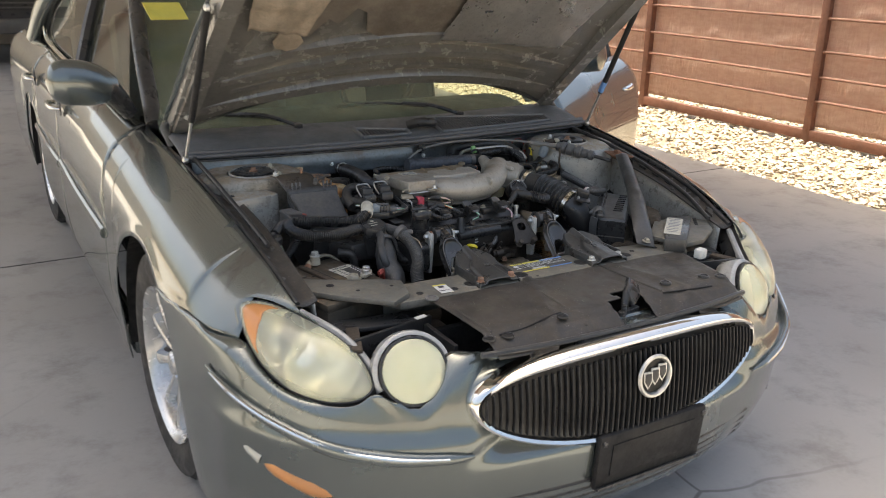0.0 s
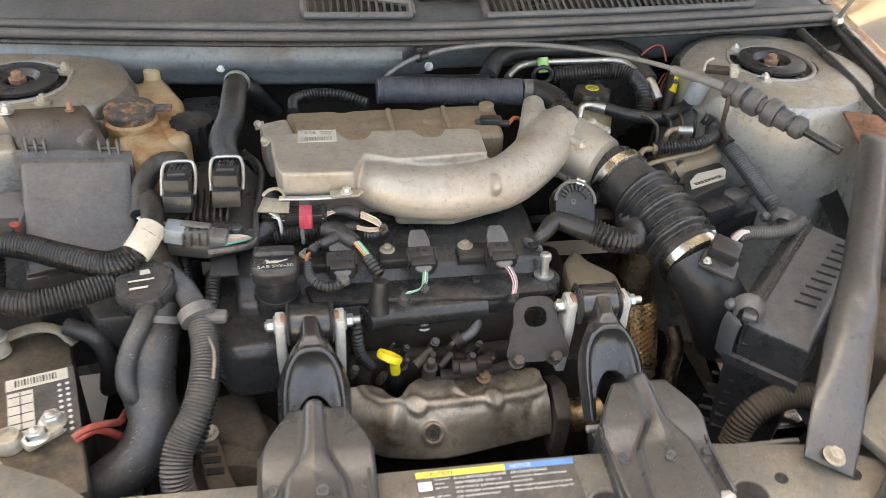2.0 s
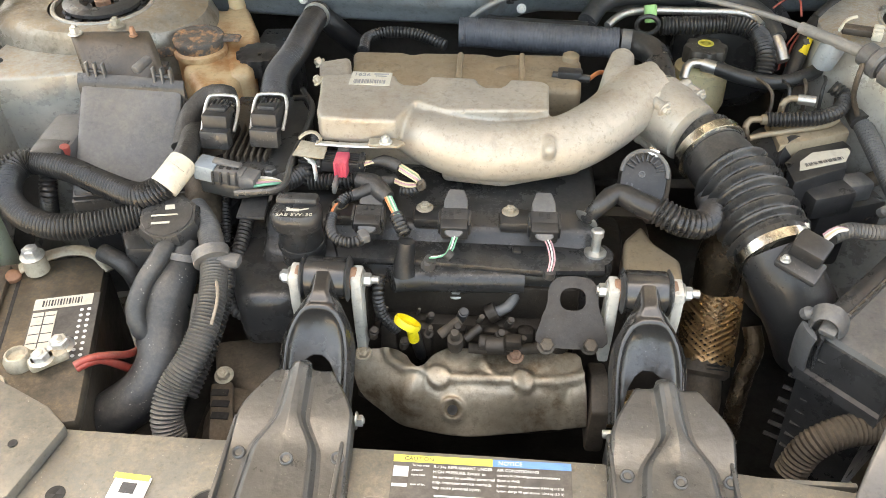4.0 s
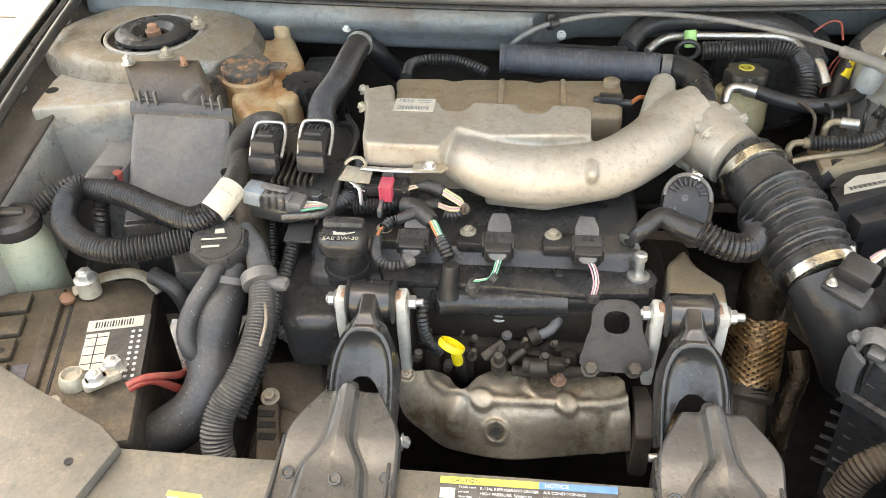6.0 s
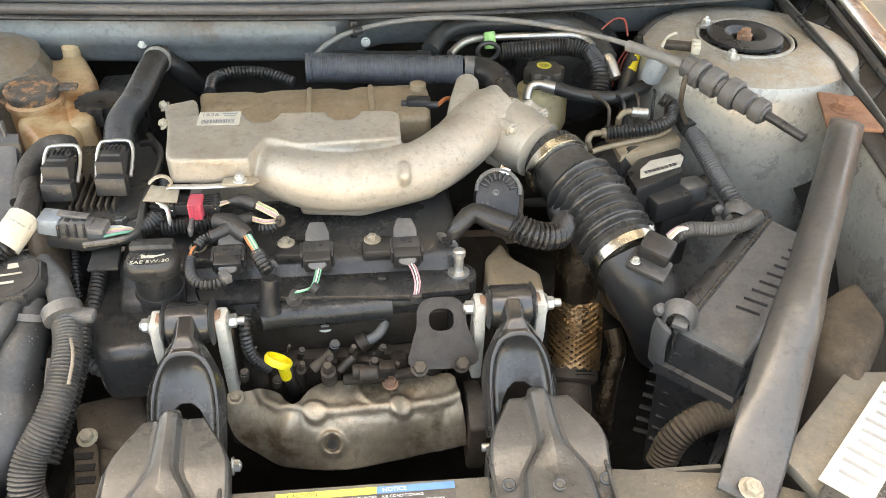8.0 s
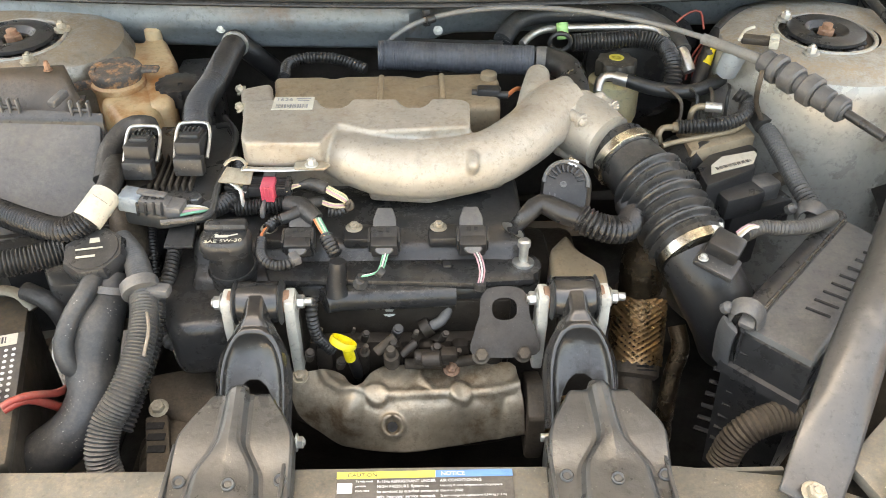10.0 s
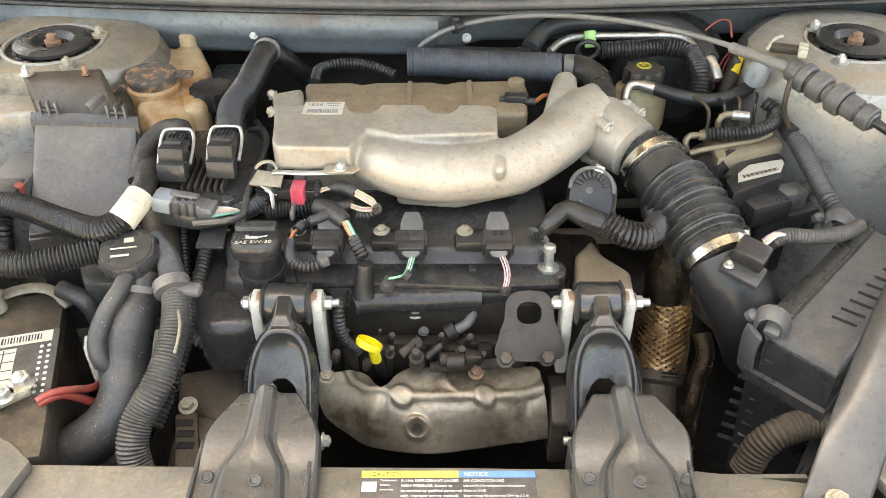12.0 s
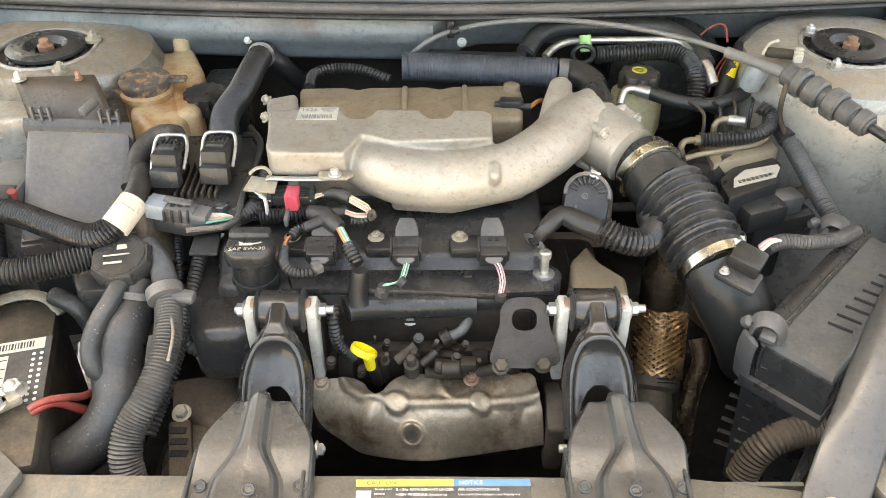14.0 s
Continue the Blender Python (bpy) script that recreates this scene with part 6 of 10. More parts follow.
part("latch_support", Geo().box((0.04, -0.91, 0.50), (0.06, 0.03, 0.20), 0.004), BRACKET_STEEL, latch)

# lamp-side baffles
for s in (-1, 1):
    bf = thing("lamp_baffle", "black plastic air baffle beside the radiator cover", "baffle", "lamp baffles")
    part("panel", Geo().prism([(s * 0.40, -0.70), (s * 0.62, -0.66), (s * 0.64, -0.60), (s * 0.40, -0.63)], 0.012, 0.003, Matrix.Translation((0, 0, 0.645))), BLACK_DUSTY, bf)
    part("duct_wall", Geo().box((s * 0.50, -0.715, 0.62), (0.23, 0.010, 0.09), 0.003, (0, 0, s * -12)), BLACK, bf)
    part("side_wall", Geo().box((s * 0.405, -0.77, 0.58), (0.012, 0.14, 0.14), 0.003), BLACK, bf)
    part("lamp_bracket", Geo().box((s * 0.60, -0.72, 0.655), (0.03, 0.12, 0.012), 0.003, (0, 0, s * 20)), CAST_BROWN, bf)
    # Added near-black panel closes the gap below and keeps it dark.
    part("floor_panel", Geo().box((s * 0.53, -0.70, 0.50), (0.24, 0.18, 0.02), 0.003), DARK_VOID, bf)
    part("wheel_side_wall", Geo().box((s * 0.70, -0.55, 0.60), (0.012, 0.22, 0.16), 0.003, (0, 0, s * 14)), COVER, bf)
    part("tag", Geo().box((s * 0.432, -0.722, 0.679), (0.030, 0.013, 0.003), 0.001, (0, 0, s * -12)), PAPER, bf)
single("white_clip", Geo().box((0.445, -0.742, 0.706), (0.030, 0.026, 0.028), 0.005, (0, 0, 12)), PAPER, "white plastic clip at the end of the cover", "clip")

# ---- engine ----
engine = thing("engine", "dusty transverse V6 engine with cast aluminium intake", "engine")
part("block", Geo().box((-0.04, -0.20, 0.45), (0.52, 0.28, 0.32), 0.02).box((-0.04, -0.25, 0.62), (0.40, 0.17, 0.14), 0.02), OILY, engine, "oily cast engine block")


def cover_sec(x):
    lift = 0.0
    return [(x, -0.150, 0.700), (x, -0.165, 0.768 + lift), (x, -0.22, 0.772), (x, -0.300, 0.766), (x, -0.312, 0.757), (x, -0.318, 0.745), (x, -0.332, 0.741), (x, -0.344, 0.733), (x, -0.350, 0.715), (x, -0.348, 0.67), (x, -0.30, 0.64)]


vc = Geo()
rings = []
for x in (-0.275, -0.268, -0.20, -0.10, 0.0, 0.095, 0.108, 0.114):
    k = 0.90 if x in (-0.275, 0.114) else 1.0
    rings.append([(x, -0.27 + (y + 0.27) * k, 0.70 + (z - 0.70) * k) for x_, y, z in cover_sec(x)])
vc.rings(rings)
valve = part("valve_cover", vc, BLACK_DUSTY, engine, "black dusty plastic valve cover", smooth=50)
# raised front bead and side boss
part("cover_boss", Geo().prism(xy([(-0.194, -0.322, 0.750), (-0.185, -0.312, 0.750), (0.028, -0.310, 0.750), (0.121, -0.323, 0.750), (0.120, -0.359, 0.750), (0.046, -0.364, 0.750), (-0.102, -0.355, 0.750), (-0.183, -0.355, 0.750)]), 0.012, 0.005, Matrix.Translation((0, 0.004, 0.735))), BLACK_DUSTY, valve)
left_lobe = [(-0.323, -0.245, 0.720), (-0.293, -0.215, 0.720), (-0.213, -0.215, 0.720), (-0.200, -0.328, 0.720), (-0.226, -0.405, 0.720), (-0.285, -0.410, 0.720), (-0.306, -0.367, 0.720)]
part("end_lobe", Geo().prism(xy(left_lobe), 0.080, 0.015, Matrix.Translation((0, 0, 0.650)), 3), BLACK_DUSTY, valve)
for p in ((-0.088, -0.291, 0.778), (0.011, -0.292, 0.778), (-0.187, -0.291, 0.778)):
    x, y, z = p
    part("bolt_ear", Geo().prism([(x - 0.012, y - 0.022), (x + 0.040, y - 0.022), (x + 0.040, y + 0.004), (x + 0.008, y + 0.010), (x - 0.008, y + 0.010), (x - 0.013, y)], 0.014, 0.004, Matrix.Translation((0, 0, 0.762))), BLACK, valve)
    part("cover_bolt", Geo().lathe([(0.0098, 0), (0.0100, 0.002), (0.007, 0.0035)], (x, y, 0.775), (0, 0, 1), 18).hexbolt((x, y, 0.7765), 0.0062, 0.006, washer=False), LEAD, valve)


def coil(px):
    x, y, z = px
    c = part("ignition_coil", Geo().box((x, y - 0.002, 0.780), (0.031, 0.028, 0.026), 0.003, (6, 0, 0)), BLACK, engine, "black ignition coil")
    part("coil_tab", Geo().prism([(-0.0135, 0), (0.0135, 0), (0.0135, 0.012), (0.0085, 0.027), (-0.0085, 0.027), (-0.0135, 0.012)], 0.009, 0.002, pose(x, y + 0.010, 0.785, 24, 0, 0)), GREY_PLASTIC, c, "dusty raised coil tab")
    part("coil_shelf", Geo().box((x, y - 0.009, 0.7955), (0.033, 0.016, 0.006), 0.001, (10, 0, 0)), BLACK_DUSTY, c)
    # Two dark chips paint the shade of small recesses.
    part("coil_recess_mark", Geo().box((x - 0.004, y - 0.006, 0.7995), (0.005, 0.005, 0.001), 0, (10, 0, 0)).box((x + 0.004, y - 0.006, 0.7995), (0.004, 0.005, 0.001), 0, (10, 0, 0)), DARK_VOID, c)
    part("coil_connector", Geo().box((x, y - 0.021, 0.788), (0.030, 0.014, 0.018), 0.002, (14, 0, 0)), BLACK, c)
    part("coil_gasket", Geo().lathe([(0.010, -0.004), (0.0105, 0.001), (0.009, 0.003), (0.007, 0.003)], (x, y - 0.028, 0.788), (0, -0.75, 0.66), 22, (1, 0.6)), CONNECTOR, c)
    for s in (-1, 1):
        part("coil_rib", Geo().box((x + s * 0.0165, y - 0.012, 0.790), (0.003, 0.022, 0.018), 0.0008, (12, 0, 0)), BLACK, c)
    return c


COILS = [(-0.147, -0.320, 0.785), (-0.051, -0.321, 0.785), (0.048, -0.321, 0.785)]
for p in COILS:
    coil(p)

# filler cap
ox, oy, oz = (-0.225, -0.344, 0.795)
neck = part("filler_neck", Geo().lathe([(0.026, -0.075), (0.025, -0.03), (0.0235, -0.012), (0.0235, 0.0)], (ox, oy + 0.004, 0.795), (0, -0.12, 1), 24).lathe([(0.0265, -0.045), (0.0280, -0.040), (0.0265, -0.035)], (ox, oy + 0.004, 0.795), (0, -0.12, 1), 24), BLACK_DUSTY, engine)
capg = Geo()
rg = []
for r, h in ((0.020, -0.012), (0.0265, -0.008), (0.0285, 0.002), (0.0275, 0.010), (0.024, 0.014)):
    rg.append([Vector((ox + r * 1.0 * math.copysign(abs(math.cos(t)) ** 0.7, math.cos(t)), oy + 0.85 * r * math.copysign(abs(math.sin(t)) ** 0.7, math.sin(t)), 0.795 + h - 0.10 * 0.85 * r * math.sin(t))) for t in [2 * math.pi * k / 32 for k in range(32)]])
capg.rings(rg)
ocap = part("oil_cap", capg, BLACK_DUSTY, neck, "black oil filler cap")
part("cap_grip", Geo().box((ox, oy + 0.013, 0.811), (0.048, 0.018, 0.012), 0.006, (-8, 0, 0)), BLACK_DUSTY, ocap)
writing("SAE 5W-30", 0.0085, pose(ox - 0.019, oy - 0.016, 0.8112, -6, 0, 3), PAPER_OLD, ocap)
part("cap_symbol", Geo().box((ox - 0.002, oy - 0.005, 0.8100), (0.014, 0.004, 0.001), 0, (-6, 0, 0)).box((ox + 0.010, oy - 0.003, 0.8100), (0.010, 0.0014, 0.001), 0, (-6, 0, 20)).box((ox - 0.008, oy - 0.002, 0.8100), (0.004, 0.0014, 0.001), 0, (-6, 0, -20)), PAPER_OLD, ocap)

# black pipe along the cover front
rail = part("fuel_pipe_cover", Geo().tube([(-0.121, -0.362, 0.725), (-0.103, -0.356, 0.725), (-0.038, -0.354, 0.725), (0.029, -0.351, 0.725)], 0.0160, 16, radii=[0.0150, 0.0160, 0.0160, 0.0155]), BLACK_DUSTY, engine, "black pipe along the valve cover")
part("rail_top", Geo().box((-0.037, -0.353, 0.732), (0.125, 0.018, 0.012), 0.004), BLACK, rail)
part("rail_elbow", Geo().tube([(-0.106, -0.362, 0.735), (-0.106, -0.359, 0.748), (-0.104, -0.356, 0.762), (-0.103, -0.353, 0.776)], 0.011, 14, radii=[0.0135, 0.0115, 0.0105, 0.0095]), BLACK, rail)
part("rail_tab", Geo().box((0.020, -0.326, 0.735), (0.010, 0.012, 0.030), 0.002), BLACK, rail)
for p in ((-0.048, -0.346, 0.700), (0.053, -0.343, 0.700)):
    part("rail_bolt", Geo().hexbolt(p, 0.0085, 0.008, (0, -0.5, 0.86)), BOLT, rail)
x, y, z = (-0.100, -0.345, 0.690)
for k in range(7):
    part("injector", Geo().box((x + 0.021 * k, y, 0.683), (0.012, 0.014, 0.036), 0.003), BLACK, rail)
part("injector_bar", Geo().box((x + 0.06, y + 0.004, 0.700), (0.15, 0.014, 0.014), 0.004), BLACK, rail)
for px, py in ((690, 590), (820, 600)):
    part("boss", Geo().lathe([(0.0065, 0), (0.006, 0.010), (0.004, 0.011)], (lerp(-0.14, 0.04, (px - 600) / 260), -0.375 + 0.01 * ((px * 7) % 3), 0.655 - 0.03 * ((py - 590) / 40)), (0, -0.7, 0.7), 8), CAST_BROWN, engine)

# studs, nuts and fittings on the engine's front face
for p, r, h, m in (((-0.075, -0.382, 0.690), 0.008, 0.012, OILY), ((-0.075, -0.392, 0.680), 0.0060, 0.008, CAST_BROWN), ((-0.127, -0.372, 0.690), 0.004, 0.006, CAST_BROWN), ((-0.089, -0.372, 0.690), 0.0035, 0.005, CAST_BROWN),
                   ((-0.045, -0.390, 0.680), 0.009, 0.016, OILY), ((-0.017, -0.380, 0.690), 0.006, 0.008, CAST_BROWN), ((0.005, -0.392, 0.676), 0.010, 0.014, OILY), ((0.016, -0.384, 0.690), 0.008, 0.010, OILY),
                   ((0.031, -0.394, 0.672), 0.007, 0.010, CAST_BROWN), ((-0.104, -0.395, 0.660), 0.010, 0.012, OILY), ((-0.139, -0.396, 0.675), 0.010, 0.012, OILY), ((-0.038, -0.376, 0.692), 0.011, 0.008, BLACK)):
    part("stud_nut", Geo().lathe([(r * 0.55, -0.02), (r * 0.55, h * 0.4), (r * 0.42, h * 0.45), (r * 0.40, h * 0.8)], p, (0.15, -0.5, 0.85), 12 if m is not BOLT else 6), m, engine)
for a, b_, r, m in (((-0.064, -0.393, 0.672), (-0.041, -0.382, 0.686), 0.006, CAST_BROWN), ((-0.019, -0.397, 0.668), (0.021, -0.399, 0.668), 0.009, OILY), ((-0.035, -0.396, 0.670), (-0.017, -0.385, 0.680), 0.005, OILY)):
    part("fitting", Geo().rod(a, b_, r, 10), m, engine)

head = Geo().box((-0.03, -0.352, 0.628), (0.25, 0.034, 0.075), 0.010).box((-0.03, -0.345, 0.690), (0.25, 0.02, 0.05), 0.006)
part("front_head", head, OILY, engine, "grimy front cylinder head")
for k in range(6):
    part("head_boss", Geo().box((-0.125 + 0.040 * k, -0.368, 0.640), (0.022, 0.020, 0.050), 0.007, (0, 0, 6 * (k % 3 - 1))), OILY, engine)
part("cross_pipe", Geo().tube([(-0.030, -0.385, 0.645), (0.010, -0.388, 0.647), (0.045, -0.386, 0.650), (0.070, -0.374, 0.645)], 0.0065, 10), CAST_BROWN, engine)
part("brass_fitting", Geo().lathe([(0.009, -0.02), (0.009, 0.006), (0.006, 0.008), (0.006, 0.018), (0.0045, 0.022)], (-0.046, -0.396, 0.668), (0, -0.35, 0.9), 10), CAST_BROWN, engine)
part("lower_sensor", Geo().rod((-0.010, -0.402, 0.668), (0.012, -0.404, 0.672), 0.010, 12).box((0.020, -0.402, 0.676), (0.02, 0.016, 0.014), 0.004), OILY, engine)
# lifting eye
le = [(-0.034, -0.034), (0.034, -0.034), (0.034, -0.008), (0.028, 0.010), (0.026, 0.030), (0.014, 0.041), (-0.014, 0.041), (-0.026, 0.030), (-0.028, 0.010), (-0.034, -0.008)]
hole_c = (0.0, 0.030)
lx, ly, lz = (0.082, -0.381, 0.738)
LM = pose(lx, ly, lz, 48, 0, 0) @ Matrix.Translation((0, -0.026, 0))
plate_g = Geo()
outer = loop_line([(x, y, 0) for x, y in le], 40)
inner = [Vector((0.014 * math.copysign(abs(math.cos(t)) ** 0.8, math.cos(t)), 0.017 + 0.0125 * math.copysign(abs(math.sin(t)) ** 0.8, math.sin(t)), 0)) for t in [math.atan2(p.y - 0.017, p.x) for p in outer]]
plate_g.rings([[LM @ p for p in inner], [LM @ p for p in outer], [LM @ (p + Vector((0, 0, 0.006))) for p in outer], [LM @ (p + Vector((0, 0, 0.006))) for p in inner], [LM @ p for p in inner]], cap=False)
eye = part("lifting_eye", plate_g, OILY, engine, "black steel lifting eye")
for p in ((0.055, -0.422, 0.693), (0.102, -0.420, 0.693)):
    part("eye_bolt", Geo().rod(p, (p[0], p[1] - 0.012, p[2] + 0.014), 0.0075, 6).lathe([(0.010, 0), (0.010, 0.003)], p, (0, -0.6, 0.75), 14), CAST_BROWN, eye)

# tall stud at the cover's right end
hx, hy, hz = (0.109, -0.325, 0.745)
part("stud", Geo().lathe([(0.013, 0), (0.013, 0.004), (0.0055, 0.006), (0.0055, 0.024), (0.0075, 0.025), (0.0075, 0.032), (0.005, 0.034)], (hx, hy, hz), (0, 0.1, 1), 14), BOLT, engine, "tall zinc stud")
part("stud_boss", Geo().lathe([(0.022, -0.03), (0.021, 0), (0.017, 0.002)], (hx, hy, hz), (0, 0, 1), 18), BLACK_DUSTY, engine)

# intake: plenum, rear row, long curved tube
plen_poly = [(-0.226, -0.150), (-0.225, -0.140), (-0.200, -0.137), (-0.136, -0.138), (-0.131, -0.152), (-0.123, -0.161), (-0.106, -0.161), (-0.098, -0.152), (-0.093, -0.138),
             (-0.037, -0.139), (-0.032, -0.152), (-0.024, -0.161), (-0.007, -0.161), (0.001, -0.152), (0.006, -0.139), (0.044, -0.141), (0.053, -0.150),
             (0.051, -0.211), (-0.066, -0.218), (-0.107, -0.201), (-0.124, -0.246), (-0.211, -0.243), (-0.218, -0.228)]
casting = Geo().prism(plen_poly, 0.033, 0.002, Matrix.Translation((0, 0, 0.831)), 2).box((-0.085, -0.165, 0.800), (0.24, 0.06, 0.08), 0.010)
plenum = new("intake_plenum")
plenum.parent = engine
plenum["label"] = "cast aluminium intake plenum with a white label"
rear_poly = [(-0.206, -0.036), (-0.14, -0.034), (-0.125, -0.040), (-0.11, -0.034), (-0.03, -0.032), (-0.012, -0.039), (0.004, -0.031), (0.086, -0.028), (0.100, -0.045), (0.095, -0.126), (-0.191, -0.124)]
rear = part("rear_intake", Geo().prism(rear_poly, 0.056, 0.014, Matrix.Translation((0, 0, 0.788)), 3), ALLOY_TAN, engine, "stained cast rear runners")
end_poly = xy([(-0.242, -0.087, 0.855), (-0.203, -0.071, 0.855), (-0.192, -0.131, 0.855), (-0.231, -0.146, 0.855)])
casting.prism(end_poly, 0.056, 0.006, Matrix.Translation((0, 0, 0.798)), 2)
for p in ((-0.236, -0.087, 0.855), (-0.226, -0.147, 0.862)):
    part("end_bolt", Geo().hexbolt((p[0] - 0.004, p[1], p[2] - 0.006), 0.0055, 0.006, (-0.6, -0.1, 0.7)), LEAD, plenum)
for k, px in enumerate((716, 822)):
    x, y, z = (-0.060, -0.063, 0.842) if k == 0 else (0.021, -0.060, 0.842)
    part("runner_rib", Geo().box((x, y - 0.012, 0.842), (0.008, 0.070, 0.014), 0.004), ALLOY_TAN, rear)
for p in ((0.085, -0.046, 0.845),):
    part("runner_boss", Geo().lathe([(0.012, -0.02), (0.011, 0.006), (0.008, 0.008)], p, (0, 0, 1), 16), ALLOY_TAN, rear)
tube_pts = [(-0.117, -0.204, 0.828), (-0.088, -0.220, 0.826), (-0.045, -0.238, 0.824), (0.012, -0.240, 0.824), (0.071, -0.224, 0.826), (0.119, -0.183, 0.830), (0.160, -0.131, 0.836), (0.185, -0.109, 0.838)]
casting.tube(tube_pts, 0.036, 24, 0.006, radii=[0.026, 0.033, 0.035, 0.035, 0.035, 0.036, 0.038, 0.036])
seam_pts = [(-0.091, -0.226, 0.812), (-0.045, -0.247, 0.808), (0.012, -0.252, 0.808), (0.074, -0.234, 0.810), (0.115, -0.199, 0.812)]
part("casting_seam", Geo().tube([(x, y - 0.008, z) for x, y, z in seam_pts], 0.0030, 8), ALLOY_TAN, plenum)
x, y, z = (0.051, -0.274, 0.855)
casting.box((x, y + 0.012, 0.846), (0.014, 0.026, 0.020), 0.006, (20, 0, 0))
strap = part("steel_strap", Geo().tube([(-0.217, -0.251, 0.834), (-0.175, -0.254, 0.834), (-0.122, -0.252, 0.834)], 0.0042, 8, flat=0.5), ALLOY_BRIGHT, plenum, "bright flat steel strap below the plenum")
part("strap_tab", Geo().prism([(-0.020, -0.007), (0.014, -0.009), (0.022, 0.0), (0.012, 0.009), (-0.020, 0.007)], 0.004, 0.0015, Matrix.Translation((-0.135, -0.254, 0.837))), LEAD, strap)
part("strap_bolt", Geo().hexbolt((-0.135, -0.256, 0.841), 0.0055, 0.006), BOLT, strap)
part("strap_hook", Geo().tube([(-0.236, -0.252, 0.840), (-0.228, -0.250, 0.846), (-0.218, -0.248, 0.846), (-0.211, -0.252, 0.840), (-0.217, -0.252, 0.832)], 0.0032, 8, flat=0.5), LEAD, strap)
part("hook_plate", Geo().prism([(-0.020, -0.010), (0.018, -0.014), (0.020, 0.006), (-0.012, 0.012)], 0.003, 0.001, Matrix.Translation((-0.224, -0.254, 0.826)) @ pose(0, 0, 0, 20, 0, 0)), LEAD, strap)
part("hook_leg", Geo().tube([(-0.235, -0.256, 0.826), (-0.228, -0.263, 0.822), (-0.220, -0.267, 0.818), (-0.217, -0.271, 0.812), (-0.216, -0.276, 0.798)], 0.0028, 8, flat=0.6), ALLOY_BRIGHT, strap)
casting.prism(xy([(-0.073, -0.254, 0.795), (0.002, -0.263, 0.795), (0.092, -0.230, 0.795), (0.130, -0.172, 0.795), (0.075, -0.172, 0.795), (-0.068, -0.198, 0.795)]), 0.030, 0.006, Matrix.Translation((0, 0.012, 0.778)))
# upright necks behind the tube
for a, b, r in (((0.139, -0.112, 0.848), (0.149, -0.067, 0.862), 0.017), ((0.173, -0.120, 0.848), (0.182, -0.089, 0.858), 0.014)):
    casting.tube([(a[0], a[1] - 0.01, a[2] - 0.03), a, b], r, 16, radii=[r * 1.6, r * 1.2, r * 0.9])
body = part("plenum_casting", casting, ALLOY, plenum)
blend = body.modifiers.new("blend", "REMESH")
blend.mode, blend.voxel_size, blend.use_smooth_shade = "VOXEL", 0.0021, True
relax = body.modifiers.new("relax", "SMOOTH")
relax.factor, relax.iterations = 0.5, 9
# casting bosses, ribs and the steel strap's end
for (x, y, z), r in (((-0.205, -0.192, 0.863), 0.008), ((-0.068, -0.147, 0.863), 0.006), ((0.030, -0.202, 0.862), 0.006)):
    part("casting_boss", Geo().lathe([(r, -0.004), (r * 0.92, 0.0005), (r * 0.7, 0.0012), (0.0004, 0.0012)], (x, y, 0.8625), (0, 0, 1), 18), ALLOY, plenum)
for k in (0, 1, 2):
    x0, y0_, z0_ = (-0.175, -0.092, 0.846)
    part("runner_scallop", Geo().lathe([(0.026, -0.012), (0.024, -0.002), (0.018, 0.0015), (0.001, 0.003)], (x0 + 0.012 + 0.088 * k, y0_ + 0.012, 0.8425), (0, 0, 1), 24, (1.5, 0.8)), ALLOY_TAN, rear)
# label
lp = (-0.165, -0.152, 0.864)
lab = part("plenum_label", Geo().box((lp[0], lp[1] + 0.002, 0.8640), (0.050, 0.032, 0.001), 0, (0, 0, -1)), PAPER_OLD, plenum, "white part label with a bar code")
writing("1626", 0.0105, pose(lp[0] - 0.022, lp[1] + 0.0105, 0.8648, 0, 0, -1), INK_SOFT, lab)
rnd = random.Random(4)
xx = lp[0] - 0.020
bars = Geo()
while xx < lp[0] + 0.020:
    w = rnd.choice((0.0006, 0.001, 0.0016))
    bars.box((xx, lp[1] - 0.006, 0.8647), (w, 0.009, 0.0004), 0)
    xx += w + rnd.choice((0.0006, 0.0009))
part("bar_code", bars, INK_SOFT, lab)
part("text_bar", Geo().box((lp[0] + 0.012, lp[1] + 0.013, 0.8647), (0.018, 0.0025, 0.0004), 0).box((lp[0] + 0.012, lp[1] + 0.008, 0.8647), (0.014, 0.002, 0.0004), 0), INK_SOFT, lab)

# throttle body
TBA = Vector((0.190, -0.121, 0.822))
TBB = Vector((0.240, -0.186, 0.812))
tb = part("throttle_body", Geo().tube([TBA, TBA.lerp(TBB, 0.35), TBA.lerp(TBB, 0.75)], 0.042, 26, radii=[0.042, 0.042, 0.038]), ALLOY, engine, "cast throttle body")
ax = (TBB - TBA).normalized()
sq = ax.to_track_quat("Z", "Y").to_matrix().to_4x4()
part("throttle_flange", Geo().prism([(-0.038, -0.038), (0.038, -0.038), (0.038, 0.038), (-0.038, 0.038)], 0.016, 0.010, Matrix.Translation(TBA.lerp(TBB, 0.06)) @ sq, 3), ALLOY, tb)
part("throttle_flange", Geo().prism([(-0.036, -0.036), (0.036, -0.036), (0.036, 0.036), (-0.036, 0.036)], 0.012, 0.010, Matrix.Translation(TBA.lerp(TBB, 0.34)) @ sq, 3), ALLOY, tb)
